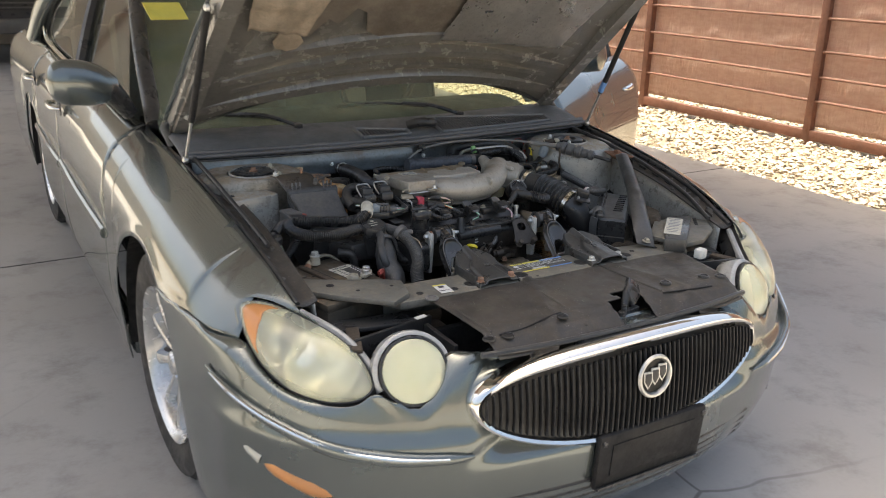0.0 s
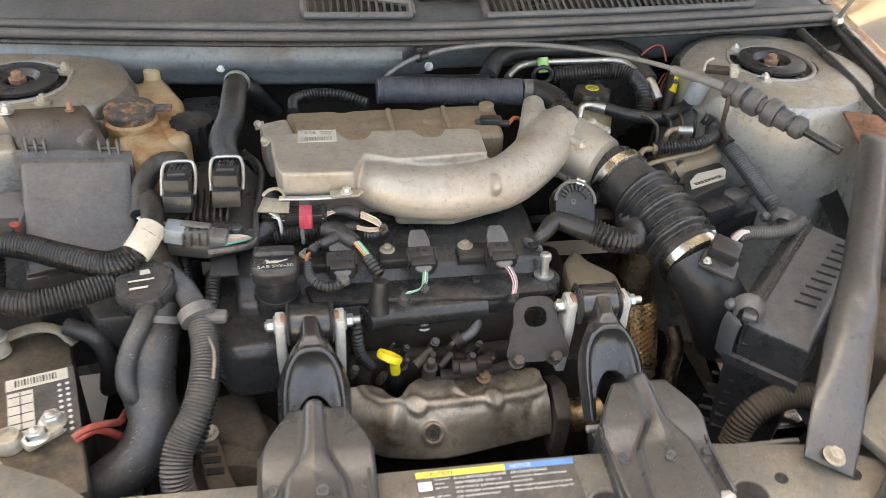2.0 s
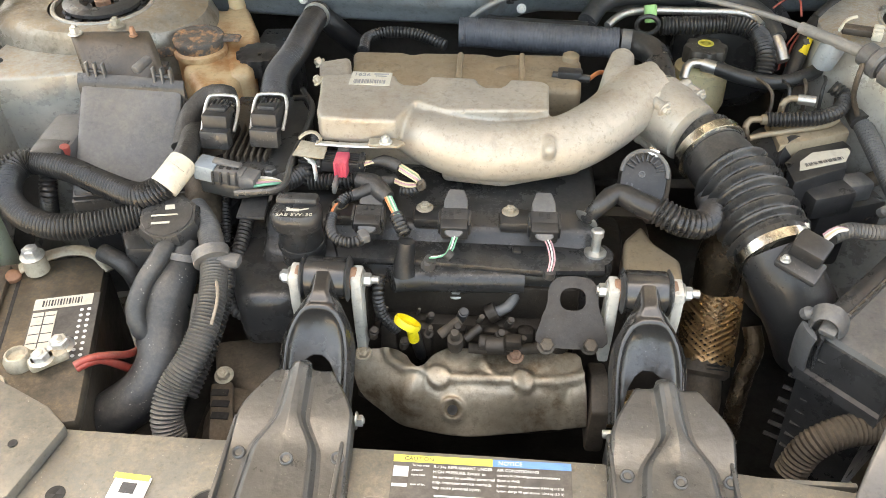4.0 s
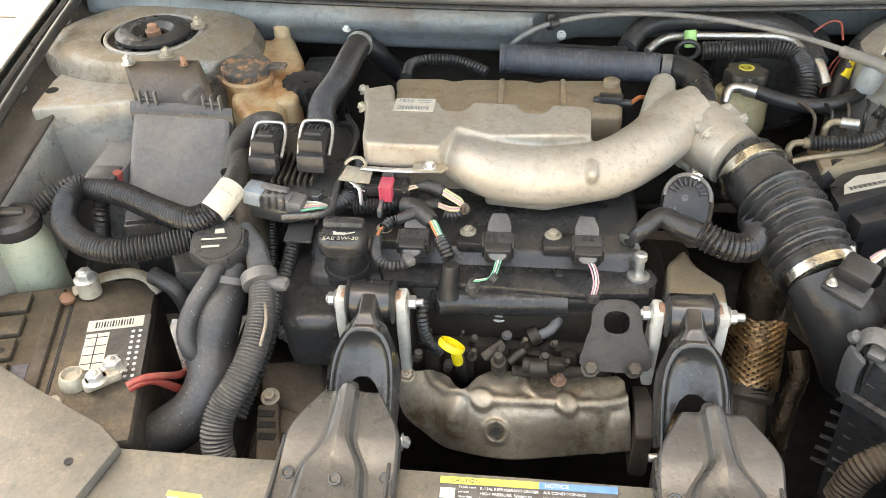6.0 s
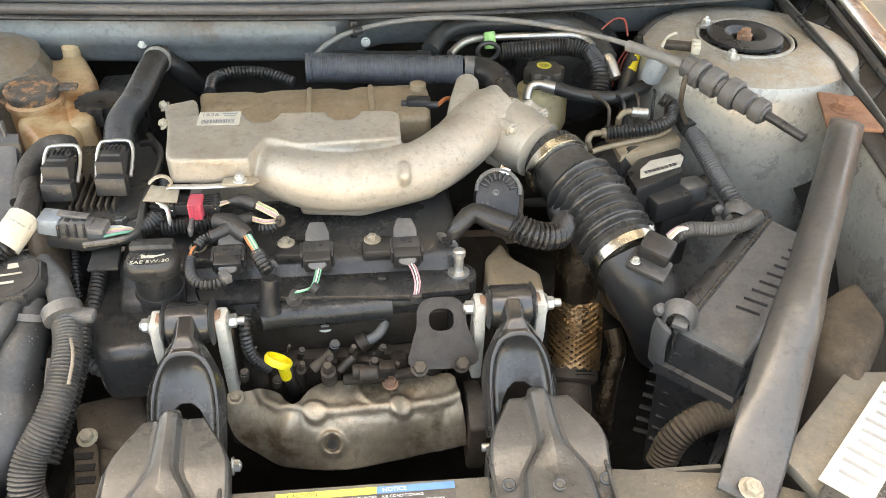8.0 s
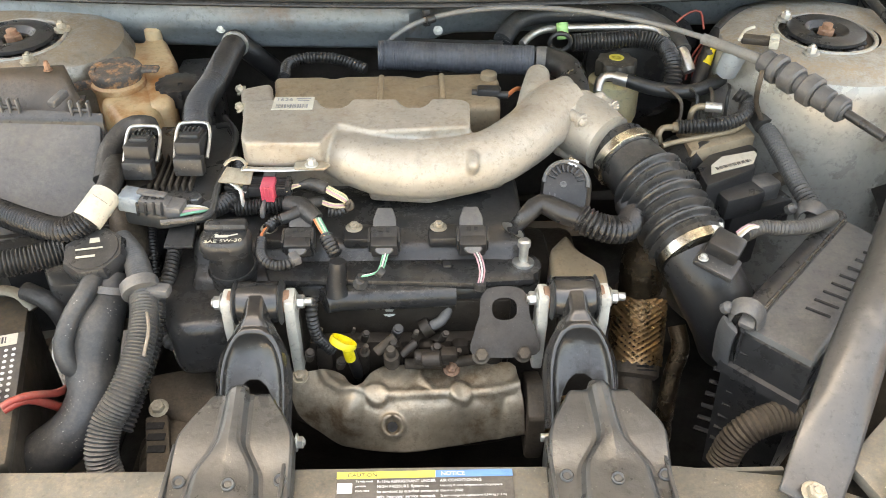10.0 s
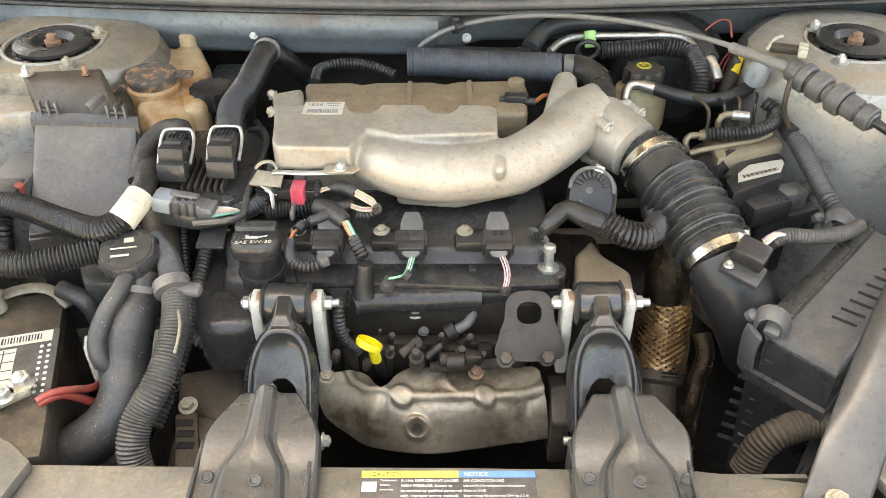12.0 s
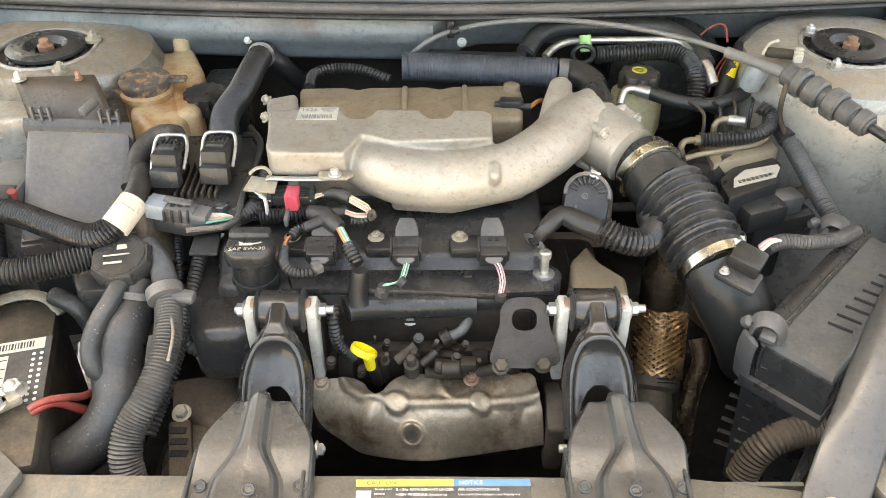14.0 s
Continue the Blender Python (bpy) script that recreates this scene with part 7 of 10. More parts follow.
for k in range(4):
    t = math.pi / 4 + k * math.pi / 2
    o = sq.to_3x3() @ Vector((0.042 * math.cos(t), 0.042 * math.sin(t), 0))
    part("throttle_bolt", Geo().rod(TBA.lerp(TBB, 0.1) + o, TBA.lerp(TBB, 0.44) + o, 0.0065, 12).hexbolt(TBA.lerp(TBB, 0.44) + o, 0.006, 0.005, ax), ALLOY, tb)
# throttle motor, a black ribbed cover
tc = Vector((0.163, -0.255, 0.806))
MM = pose(tc.x, tc.y, tc.z, 44, 0, 0) @ pose(0, 0, 0, 0, 0, -8)
arch_line = [(0.0265 * math.cos(math.radians(a)), 0.004 + 0.0265 * math.sin(math.radians(a))) for a in range(0, 181, 15)]
mo = part("throttle_motor", Geo().prism([(0.0265, -0.034)] + arch_line + [(-0.0265, -0.028)], 0.026, 0.003, MM @ Matrix.Translation((0, 0, -0.024)), 2), BLACK, tb, "black ribbed throttle motor cover")
for k in range(9):
    a = math.radians(18 + 18 * k)
    part("motor_rib", Geo().box((0, 0, 0), (0.010, 0.0026, 0.005), 0.0008), BLACK_DUSTY, mo).matrix_world = MM @ Matrix.Translation((0.0185 * math.cos(a), 0.004 + 0.0185 * math.sin(a), 0.0025)) @ pose(0, 0, 0, 0, 0, math.degrees(a))
part("motor_rim", Geo().tube([MM @ Vector((0.0262 * math.cos(math.radians(a)), 0.004 + 0.0262 * math.sin(math.radians(a)), 0.002)) for a in range(-5, 186, 10)], 0.0026, 8, 0.01), GREY_PLASTIC, mo)
part("motor_case", Geo().prism([(0.031, -0.028)] + [(0.0305 * math.cos(math.radians(a)), 0.008 + 0.0305 * math.sin(math.radians(a))) for a in range(0, 181, 15)] + [(-0.026, -0.020)], 0.020, 0.004, MM @ Matrix.Translation((0.005, 0.000, -0.040)), 2), CAST_BROWN, mo, "stained metal motor case")
part("motor_clip", Geo().box((0, 0, 0), (0.013, 0.009, 0.004), 0.0015), STEEL_BAND, mo).matrix_world = MM @ Matrix.Translation((0.006, 0.030, 0.002)) @ pose(0, 0, 0, 0, 0, -16)
part("motor_screw", Geo().lathe([(0.0040, 0), (0.0040, 0.0012), (0.0022, 0.0012), (0.0018, 0.0004)], (0, 0, 0), (0, 0, 1), 14), GREY_PLASTIC, mo).matrix_world = MM @ Matrix.Translation((-0.003, 0.002, 0.002))
part("motor_print", Geo().box((0, 0, 0), (0.0022, 0.011, 0.0004), 0).box((0.008, -0.002, 0), (0.002, 0.006, 0.0004), 0).box((-0.006, 0.002, 0), (0.0012, 0.008, 0.0004), 0), GREY_PLASTIC, mo).matrix_world = MM @ Matrix.Translation((-0.012, -0.016, 0.0024))

# breather pipe
bp = [(0.098, -0.298, 0.775), (0.110, -0.301, 0.795), (0.130, -0.286, 0.803), (0.155, -0.300, 0.800), (0.187, -0.309, 0.792)]
br = part("breather_pipe", Geo().tube(bp, 0.0115, 14, radii=[0.008, 0.010, 0.012, 0.0135, 0.0125]), BLACK, engine, "black breather pipe")
part("breather_bellows", Geo().tube([(0.172, -0.302, 0.796), (0.197, -0.313, 0.788), (0.226, -0.306, 0.780), (0.246, -0.270, 0.772), (0.248, -0.236, 0.765)], 0.0155, 14, rib=0.0016, pitch=0.0055), CONDUIT, br)
part("breather_oring", Geo().lathe([(0.012, -0.002), (0.015, 0), (0.012, 0.002)], bp[0], (0.5, 0.6, 0.4), 16), BOLT, br)

# exhaust heat shield over the front manifold
def near_line(x, y, pts):
    best = 9.0
    for (ax_, ay), (bx_, by) in zip(pts, pts[1:]):
        dx_, dy_ = bx_ - ax_, by - ay
        t = min(1.0, max(0.0, ((x - ax_) * dx_ + (y - ay) * dy_) / (dx_ * dx_ + dy_ * dy_)))
        best = min(best, math.hypot(x - ax_ - t * dx_, y - ay - t * dy_))
    return best


def step_down(d, r, soft):
    return 1 / (1 + math.exp(min(40, (d - r) / soft)))


RIDGE_LONG = [(-0.130, -0.380), (-0.122, -0.396), (-0.104, -0.409), (-0.064, -0.414), (0.034, -0.413), (0.075, -0.411), (0.116, -0.402)]
RIDGE_SHORT = [(-0.022, -0.372), (-0.012, -0.395), (0.002, -0.413)]


SHIELD_TOP = [(-0.166, -0.392), (-0.150, -0.386), (-0.122, -0.383), (-0.104, -0.392), (-0.095, -0.406), (-0.088, -0.411), (-0.081, -0.405), (-0.070, -0.388), (-0.049, -0.377), (-0.02, -0.377),
              (0.014, -0.382), (0.024, -0.388), (0.036, -0.380), (0.072, -0.375), (0.094, -0.376), (0.101, -0.383)]
SHIELD_LOW = [(0.0, (-0.170, -0.396, 0.626)), (0.08, (-0.161, -0.406, 0.585)), (0.17, (-0.139, -0.418, 0.568)), (0.30, (-0.101, -0.441, 0.563)), (0.5, (-0.032, -0.452, 0.564)), (0.68, (0.019, -0.446, 0.565)),
              (0.86, (0.072, -0.437, 0.566)), (1.0, (0.112, -0.432, 0.568))]


def shield_fn(u, v):
    xt = lerp(-0.166, 0.101, u)
    low = [curve_at([(a, p[c]) for a, p in SHIELD_LOW], u) for c in range(3)]
    w = min(1.0, v / 0.94)
    x = lerp(xt, low[0], w)
    full = min(1.0, u / 0.18)
    y = lerp(curve_at(SHIELD_TOP, xt), low[1], w) - 0.012 * full * math.sin(math.pi * w)
    z = lerp(0.635, low[2], w) + 0.016 * full * math.sin(math.pi * w)
    h = 0.0045 * step_down(near_line(x, y, RIDGE_LONG), 0.0050, 0.0012)
    h = max(h, 0.0040 * step_down(near_line(x, y, RIDGE_SHORT), 0.0045, 0.0012))
    for cx in (-0.064, 0.034):
        h = max(h, 0.0055 * step_down(math.hypot(x - cx, (y + 0.4135) * 1.25), 0.0145, 0.0010))
    d = math.hypot(x + 0.046, (w - 0.715) * 0.105)
    h += 0.006 * math.exp(-((d - 0.0115) / 0.0035) ** 2) - 0.006 * step_down(d, 0.007, 0.001)
    h += 0.0016 * noise.noise((x * 38, y * 60, 2)) - 0.004 * math.exp(-((x - 0.085 - 0.4 * (y + 0.42)) / 0.006) ** 2) * (w > 0.45)
    h -= 0.004 * math.exp(-(((x + 0.028 - 0.5 * (y + 0.40)) / 0.007) ** 2)) * (w < 0.4) * (1 - w / 0.4)
    if v > 0.94:
        t = (v - 0.94) / 0.06
        return (x, y + 0.014 * t, z - 0.012 * t)
    return (x, y - 0.45 * h, z + 0.9 * h)


hs = part("heat_shield", grid(shield_fn, 150, 60), SHIELD, engine, "dull brown stamped steel exhaust heat shield", smooth=75)
thick(hs, 0.0025)
# Dark disc in the dimple, coloured like the shade of an opening.
part("shield_hole_disc", Geo().lathe([(0.006, 0), (0.006, 0.001), (0.0005, 0.001)], (-0.046, -0.4410, 0.5985), (0, -0.62, 0.78), 16), DARK_VOID, hs)
for (bx_, by, bz), m in (((-0.153, -0.398, 0.640), SHIELD), ((0.024, -0.394, 0.644), RUSTY_BOLT)):
    part("shield_bolt", Geo().hexbolt((bx_, by, bz), 0.007, 0.006, (0, -0.4, 1)), m, hs)
part("manifold", Geo().tube([(-0.16, -0.35, 0.54), (-0.08, -0.385, 0.53), (0.05, -0.385, 0.53), (0.12, -0.385, 0.55)], 0.024, 14), OILY, engine, "cast exhaust manifold")
part("manifold_flange", Geo().prism([(-0.035, -0.05), (0.035, -0.05), (0.04, 0.03), (0.0, 0.05), (-0.04, 0.03)], 0.022, 0.005, pose(0.112, -0.400, 0.575, 90, 0, 90) ), CAST_BROWN, engine)
part("manifold_outlet", Geo().tube([(0.12, -0.40, 0.575), (0.15, -0.41, 0.575), (0.18, -0.40, 0.575)], 0.022, 14), BRONZE, engine)

# dipstick
dx, dy, dz = (-0.099, -0.410, 0.700)
dp = part("dipstick", Geo().tube([(dx + 0.007, dy + 0.0, 0.690), (dx + 0.008, dy + 0.012, 0.67), (dx + 0.012, dy + 0.045, 0.60)], 0.007, 10), BLACK, engine, "oil dipstick with a yellow ring handle")
ring_axis = Vector((0.42, 0.42, 0.80))
part("ring_handle", Geo().lathe([(0.0130, -0.004), (0.0150, -0.0045), (0.0160, 0.0), (0.0150, 0.0035), (0.0132, 0.0035), (0.0128, -0.002), (0.0005, -0.003)], (dx + 0.001, dy, 0.706), ring_axis, 28).tube([(dx + 0.006, dy - 0.006, 0.702), (dx + 0.008, dy - 0.004, 0.684)], 0.0062, 12), YELLOW, dp, "yellow ring handle")

# alternator
al = thing("alternator", "brown dusty alternator low beside the engine", "alternator")
part("body", Geo().lathe([(0.045, -0.07), (0.054, -0.06), (0.056, 0.03), (0.050, 0.055), (0.03, 0.06)], (-0.285, -0.430, 0.550), (0.0, -1, 0.25), 32), CAST_BROWN, al)
vent_block = part("vent_block", Geo().prism(xy([(-0.328, -0.437, 0.618), (-0.303, -0.432, 0.618), (-0.290, -0.480, 0.618), (-0.275, -0.520, 0.618), (-0.306, -0.523, 0.618)]), 0.016, 0.003, Matrix.Translation((0, 0, 0.603))), CAST_BROWN, al, "dusty slotted alternator housing")
# Dark slabs on the block, painted as the shade inside vent slots.
for p in ((-0.313, -0.451, 0.620), (-0.308, -0.467, 0.620), (-0.304, -0.484, 0.620)):
    part("vent_dark_slab", Geo().box(p, (0.020, 0.0095, 0.002), 0.0008), DARK_VOID, vent_block)
part("cover", Geo().prism(xy([(-0.346, -0.363, 0.615), (-0.266, -0.345, 0.615), (-0.244, -0.425, 0.615), (-0.262, -0.455, 0.615), (-0.300, -0.430, 0.615), (-0.330, -0.415, 0.615)]), 0.05, 0.012, Matrix.Translation((0, 0, 0.565)), 3), CAST_BROWN, al)
p = (-0.314, -0.427, 0.622)
part("mount_bolt", Geo().hexbolt(p, 0.008, 0.008, (0, -0.3, 1)), LEAD, al)
part("lower_case", Geo().box((-0.30, -0.47, 0.50), (0.12, 0.16, 0.10), 0.02), OILY, al)

# ---- torque struts and their brackets ----
def torque_strut(s, cx):
    """A forged arm between white link plates on the engine and a bracket on the tie bar."""
    t = thing("torque_strut", "black forged engine torque strut between white link plates", "engine mount", "engine torque struts")
    y0, z0 = -0.388, 0.748
    cx += 0.0095 if s < 0 else 0.004
    part("bushing", Geo().lathe([(0.021, -0.024), (0.0235, -0.020), (0.0235, 0.020), (0.021, 0.024)], (cx, y0, z0), (1, 0, 0), 28), STRUT_STEEL, t)
    for k in (-1, 1):
        part("rubber_ring", Geo().lathe([(0.021, -0.003), (0.0255, 0), (0.021, 0.003)], (cx + k * 0.0245, y0, z0), (1, 0, 0), 24), RUBBER, t)
        xk = cx + k * 0.034
        part("link_plate", Geo().prism([(-0.014, 0.010), (0.012, 0.011), (0.017, 0.0), (0.020, -0.06), (0.016, -0.110), (-0.008, -0.105), (-0.016, -0.03)], 0.012, 0.003,
                                       Matrix.Translation((xk - 0.006, y0, z0)) @ pose(0, 0, 0, 90, 0, 90)), WHITE_LINK, t, "pale painted link plate")
    part("collar", Geo().lathe([(0.010, -0.034), (0.013, -0.033), (0.013, 0.033), (0.010, 0.034)], (cx, y0, z0), (1, 0, 0), 18), RUSTY_BOLT, t)
    part("bolt", Geo().rod((cx - 0.052, y0, z0), (cx + 0.058, y0, z0), 0.0048, 12).hexbolt((cx - 0.040, y0, z0), 0.0078, 0.008, (-1, 0, 0)).hexbolt((cx + 0.040, y0, z0), 0.0078, 0.008, (1, 0, 0)), BOLT, t)
    # arm: a neck that opens into a broad horseshoe with raised rims and a hollow
    def arm_fn(u, v):
        a = lerp(-1, 1, u)
        w = curve_at([(0, 0.0200), (0.12, 0.0150), (0.24, 0.0150), (0.34, 0.0215), (0.44, 0.0305), (0.54, 0.0375), (0.66, 0.0405), (1, 0.0395)], v)
        y = lerp(-0.392, -0.515, v)
        z = curve_at([(0, 0.770), (0.25, 0.762), (0.5, 0.738), (1, 0.680)], v)
        h = -0.017 * max(0.0, (abs(a) - 0.30) / 0.70) ** 2.4
        x = a * w
        d = (abs(x / 0.0310) ** 2.6 + (max(0.0, 0.80 - v) / 0.41) ** 2.6) ** (1 / 2.6)
        if d < 1:
            h -= 0.007 * (1 - d ** 8) + 0.009 * (1 - d ** 2)
        h += 0.004 * math.exp(-((d - 1.08) / 0.08) ** 2) * min(1.0, max(0.0, (v - 0.34) / 0.06))
        return (cx + a * w, y - 0.60 * h, z + 0.80 * h)
    arm_sheet = grid(arm_fn, 112, 128)
    arm_sheet.f = [f for f in arm_sheet.f if ((f[0] // 129 - 55.5) / 35.0) ** 2 + (max(0, 124 - f[0] % 129) / 39.0) ** 2 > 1]
    thick(part("arm", arm_sheet, STRUT_STEEL, t, "forged horseshoe arm", smooth=75), 0.004)
    part("lower_bush", Geo().rod((cx - 0.036, -0.528, 0.655), (cx + 0.036, -0.528, 0.655), 0.016, 16), RUBBER, t)
    part("bush_spring", Geo().tube([(cx - 0.012, -0.498, 0.688), (cx, -0.505, 0.690), (cx + 0.020, -0.515, 0.682)], 0.007, 10, rib=0.0012, pitch=0.005), DARK_VOID, t)
    part("lower_bolt", Geo().rod((cx - 0.05, -0.536, 0.690), (cx + 0.058, -0.536, 0.690), 0.0045, 12).hexbolt((cx + 0.050, -0.536, 0.690), 0.0065, 0.006, (1, 0, 0)), BOLT, t)
    # bracket plate: rows of height, left edge, ridge foot and top, right edge
    b = thing("strut_bracket", "grey stamped steel bracket bolted to the tie bar", "bracket", "torque strut brackets")
    rows = BRACKET_ROWS[s]
    def plate_fn(u, v):
        y = lerp(rows[0][0], rows[-1][0], v)
        e = [curve_at([(-r[0], r[c]) for r in rows], -y) for c in (2, 3, 4, 5)]
        hgt = curve_at([(-r[0], r[1]) for r in rows], -y)
        top = 0.010 + 0.003 * math.exp(-(v / 0.12) ** 2)
        soft = 0.0050
        cols = [(0.0, e[0], -0.014), (0.02, e[0] + 0.0016, -0.003), (0.05, e[0] + 0.0042, 0.0), (0.28, e[1] - soft * 1.3, 0.0), (0.33, e[1] - soft * 0.5, 0.10 * top), (0.38, e[1] + soft * 0.3, 0.72 * top), (0.42, e[1] + soft, 0.94 * top),
                (0.50, (e[1] + e[2]) / 2, top + 0.0012), (0.58, e[2] - soft, 0.94 * top), (0.62, e[2] - soft * 0.3, 0.72 * top), (0.67, e[2] + soft * 0.5, 0.10 * top), (0.72, e[2] + soft * 1.3, 0.0), (0.95, e[3] - 0.0042, 0.0), (0.98, e[3] - 0.0016, -0.003), (1.0, e[3], -0.014)]
        for (ua, xa, ha), (ub, xb, hb) in zip(cols, cols[1:]):
            if u <= ub + 1e-9:
                q = (u - ua) / (ub - ua)
                x, h = lerp(xa, xb, q), lerp(ha, hb, q)
                break
        front = max(0.0, 1 - v / 0.025)
        return (x, y, hgt + h - 0.012 * front ** 2)
    pl = part("plate", grid(plate_fn, 200, 60), BRACKET_STEEL, b, smooth=75)
    thick(pl, 0.003)
    nose = rows[0]
    part("ridge_nose", Geo().lathe([(0.0095, -0.010), (0.0098, 0.002), (0.0085, 0.008), (0.001, 0.0105)], ((nose[3] + nose[4]) / 2, nose[0], nose[1] - 0.007), (0, 0.35, 1), 20), BRACKET_STEEL, b)
    for px_ in BRACKET_DIMPLES[s]:
        part("dimple", Geo().lathe([(0.0060, -0.002), (0.0063, 0.0008), (0.0052, 0.0018), (0.0040, 0.0012), (0.0034, 0.0003), (0.0005, 0.0003)], px_, (0, -0.2, 1), 20), BRACKET_STEEL, b)
    for k in (1, 2):
        part("foot_bolt", Geo().hexbolt((rows[3][2 if k == 1 else 5] + (0.016 if k == 1 else -0.016), -0.668, rows[3][1] + 0.001), 0.0085, 0.008), RUSTY_BOLT if s < 0 else BOLT, b)
    for k in (2, 5):
        part("side_flange", Geo().prism([(0, 0), (0.10, 0.0), (0.10, -0.018), (0.02, -0.045), (0.0, -0.040)], 0.004, 0.001, Matrix.Translation((rows[1][k] - 0.002 + (0.004 if k == 2 else -0.004), -0.565, 0.728)) @ pose(0, 0, 0, 90, 0, -90)), BRACKET_STEEL, b)


BRACKET_ROWS = {
    -1: [(-0.517, 0.746, -0.216, -0.199, -0.181, -0.158), (-0.569, 0.735, -0.246, -0.203, -0.180, -0.132), (-0.606, 0.724, -0.248, -0.222, -0.164, -0.131), (-0.690, 0.714, -0.250, -0.228, -0.158, -0.128)],
    1: [(-0.519, 0.746, 0.133, 0.153, 0.172, 0.195), (-0.569, 0.735, 0.108, 0.156, 0.177, 0.224), (-0.606, 0.724, 0.105, 0.137, 0.198, 0.222), (-0.690, 0.714, 0.100, 0.131, 0.204, 0.224)],
}
BRACKET_DIMPLES = {-1: ((-0.234, -0.607, 0.725), (-0.186, -0.618, 0.735), (-0.142, -0.607, 0.725)), 1: ((0.121, -0.609, 0.725), (0.165, -0.620, 0.735), (0.212, -0.610, 0.725))}
torque_strut(-1, -0.198)
torque_strut(1, 0.154)
# carrier casting that holds the right-hand link plates on the engine
carrier = Geo().prism(xy([(0.144, -0.300, 0.740), (0.169, -0.267, 0.740), (0.178, -0.300, 0.740), (0.206, -0.332, 0.740), (0.204, -0.368, 0.740), (0.139, -0.367, 0.740)]), 0.05, 0.008, Matrix.Translation((0, 0.005, 0.695)), 3)
part("mount_carrier", carrier, ALLOY_TAN, engine, "cast aluminium mount carrier")
part("mount_carrier", Geo().box((-0.198, -0.355, 0.69), (0.11, 0.06, 0.08), 0.012), OILY, engine)

# flexible exhaust pipe and foil-wrapped pipe
flexp = [(0.283, -0.212, 0.640), (0.289, -0.231, 0.600), (0.278, -0.271, 0.570), (0.270, -0.307, 0.520)]
fp = thing("exhaust_flex_pipe", "bronze braided flexible exhaust pipe beside the engine", "exhaust pipe")
# Near-black core paints the shade between the weave's strands.
part("braid_core", Geo().tube(flexp[1:3] + [(0.275, -0.305, 0.540)], 0.0305, 24, rib=0.0006, pitch=0.006), DARK_VOID, fp)
rnd = random.Random(3)
wv = Geo()
fa, fb = Vector((0.288, -0.230, 0.605)), Vector((0.275, -0.294, 0.545))
fd = (fb - fa).normalized()
fs = fd.cross(Vector((0, 0, 1))).normalized()
fu = fs.cross(fd)
for k in range(18):
    for sgn in (-1, 1):
        pts = []
        for j in range(15):
            a = 2 * math.pi * k / 18 + sgn * j * 0.28
            pts.append(fa.lerp(fb, j / 14) + (fs * math.cos(a) + fu * math.sin(a)) * 0.0325)
        wv.tube(pts, 0.0050, 6, 0.02, flat=0.35)
part("weave", wv, BRONZE, fp)
part("collar", Geo().rod(fa - fd * 0.020, fa + fd * 0.006, 0.0345, 24).rod(fb - fd * 0.004, fb + fd * 0.02, 0.0345, 24), CAST_BROWN, fp)
part("foil_wrap", Geo().tube([(0.297, -0.195, 0.670), (0.287, -0.219, 0.655), (0.286, -0.230, 0.620)], 0.030, 18), FOIL_BROWN, fp, "crumpled brown foil wrap")
part("lower_pipe", Geo().tube([fb + fd * 0.018, fb + fd * 0.07, fb + fd * 0.10 + Vector((-0.04, 0, -0.02))], 0.026, 16), CAST_BROWN, fp)
wp = thing("wrapped_harness", "brown foil-wrapped harness going down behind the airbox", "wiring harness")
part("wrap", Geo().tube([(0.318, -0.302, 0.620), (0.321, -0.323, 0.600), (0.310, -0.343, 0.570), (0.303, -0.366, 0.520), (0.316, -0.346, 0.450)], 0.0115, 14, 0.004), FOIL_BROWN, wp)

# ---- battery corner ----
bat = thing("battery", "grimy black car battery with corroded terminals in its tray", "battery")
BX = Vector((-0.476, -0.322, 0.700))
BF = Vector((-0.417, -0.553, 0.700))
d_side = (BF - BX).normalized()
ang = math.degrees(math.atan2(d_side.y, d_side.x)) + 90
BM = Matrix.Translation((BX + BF) / 2 + Vector((0, 0, -0.10))) @ pose(0, 0, 0, 0, 0, ang)
LEN = (BF - BX).length + 0.02


def bat_part(name, geo, mat, label="", parent=None):
    shift = Vector((0.012 if name.startswith(("label", "warning", "terminal", "clamp", "corr")) else 0, 0, 0))
    geo.v = [tuple(BM @ (Vector(p) + shift)) for p in geo.v]
    return part(name, geo, mat, parent or bat, label)


bat_part("case", Geo().box((-0.105, 0, 0.0), (0.21, LEN, 0.19), 0.008), BATTERY)
lid = bat_part("lid", Geo().box((-0.105, 0, 0.092), (0.215, LEN + 0.005, 0.022), 0.006), BATTERY)
bat_part("strap", Geo().box((-0.112, 0, 0.106), (0.016, LEN - 0.02, 0.010), 0.004), CAST_BROWN, "brown plastic carrying strap", lid)
for k in range(6):
    bat_part("vent_tab", Geo().box((-0.165, -LEN / 2 + 0.03 + 0.04 * k, 0.106), (0.044, 0.033, 0.010), 0.003), BATTERY, "", lid)
# Flat dark strip paints the shade of a groove in the lid.
bat_part("lid_groove_strip", Geo().box((-0.094, 0, 0.1032), (0.004, LEN - 0.02, 0.0008), 0), DARK_VOID, "", lid)
bat_part("side_label", Geo().box((-0.132, -0.045, 0.1036), (0.018, 0.085, 0.0008), 0), LABEL_NAVY, "dirty dark blue label", lid)
lb = bat_part("warning_label", Geo().box((-0.045, 0.005, 0.1036), (0.072, 0.105, 0.0008), 0), LABEL_DARK, "black and cream battery label", lid)
bat_part("label_white", Geo().box((-0.048, 0.047, 0.1044), (0.064, 0.018, 0.0006), 0).box((-0.066, 0.004, 0.1044), (0.026, 0.058, 0.0006), 0), PAPER_OLD, "", lb)
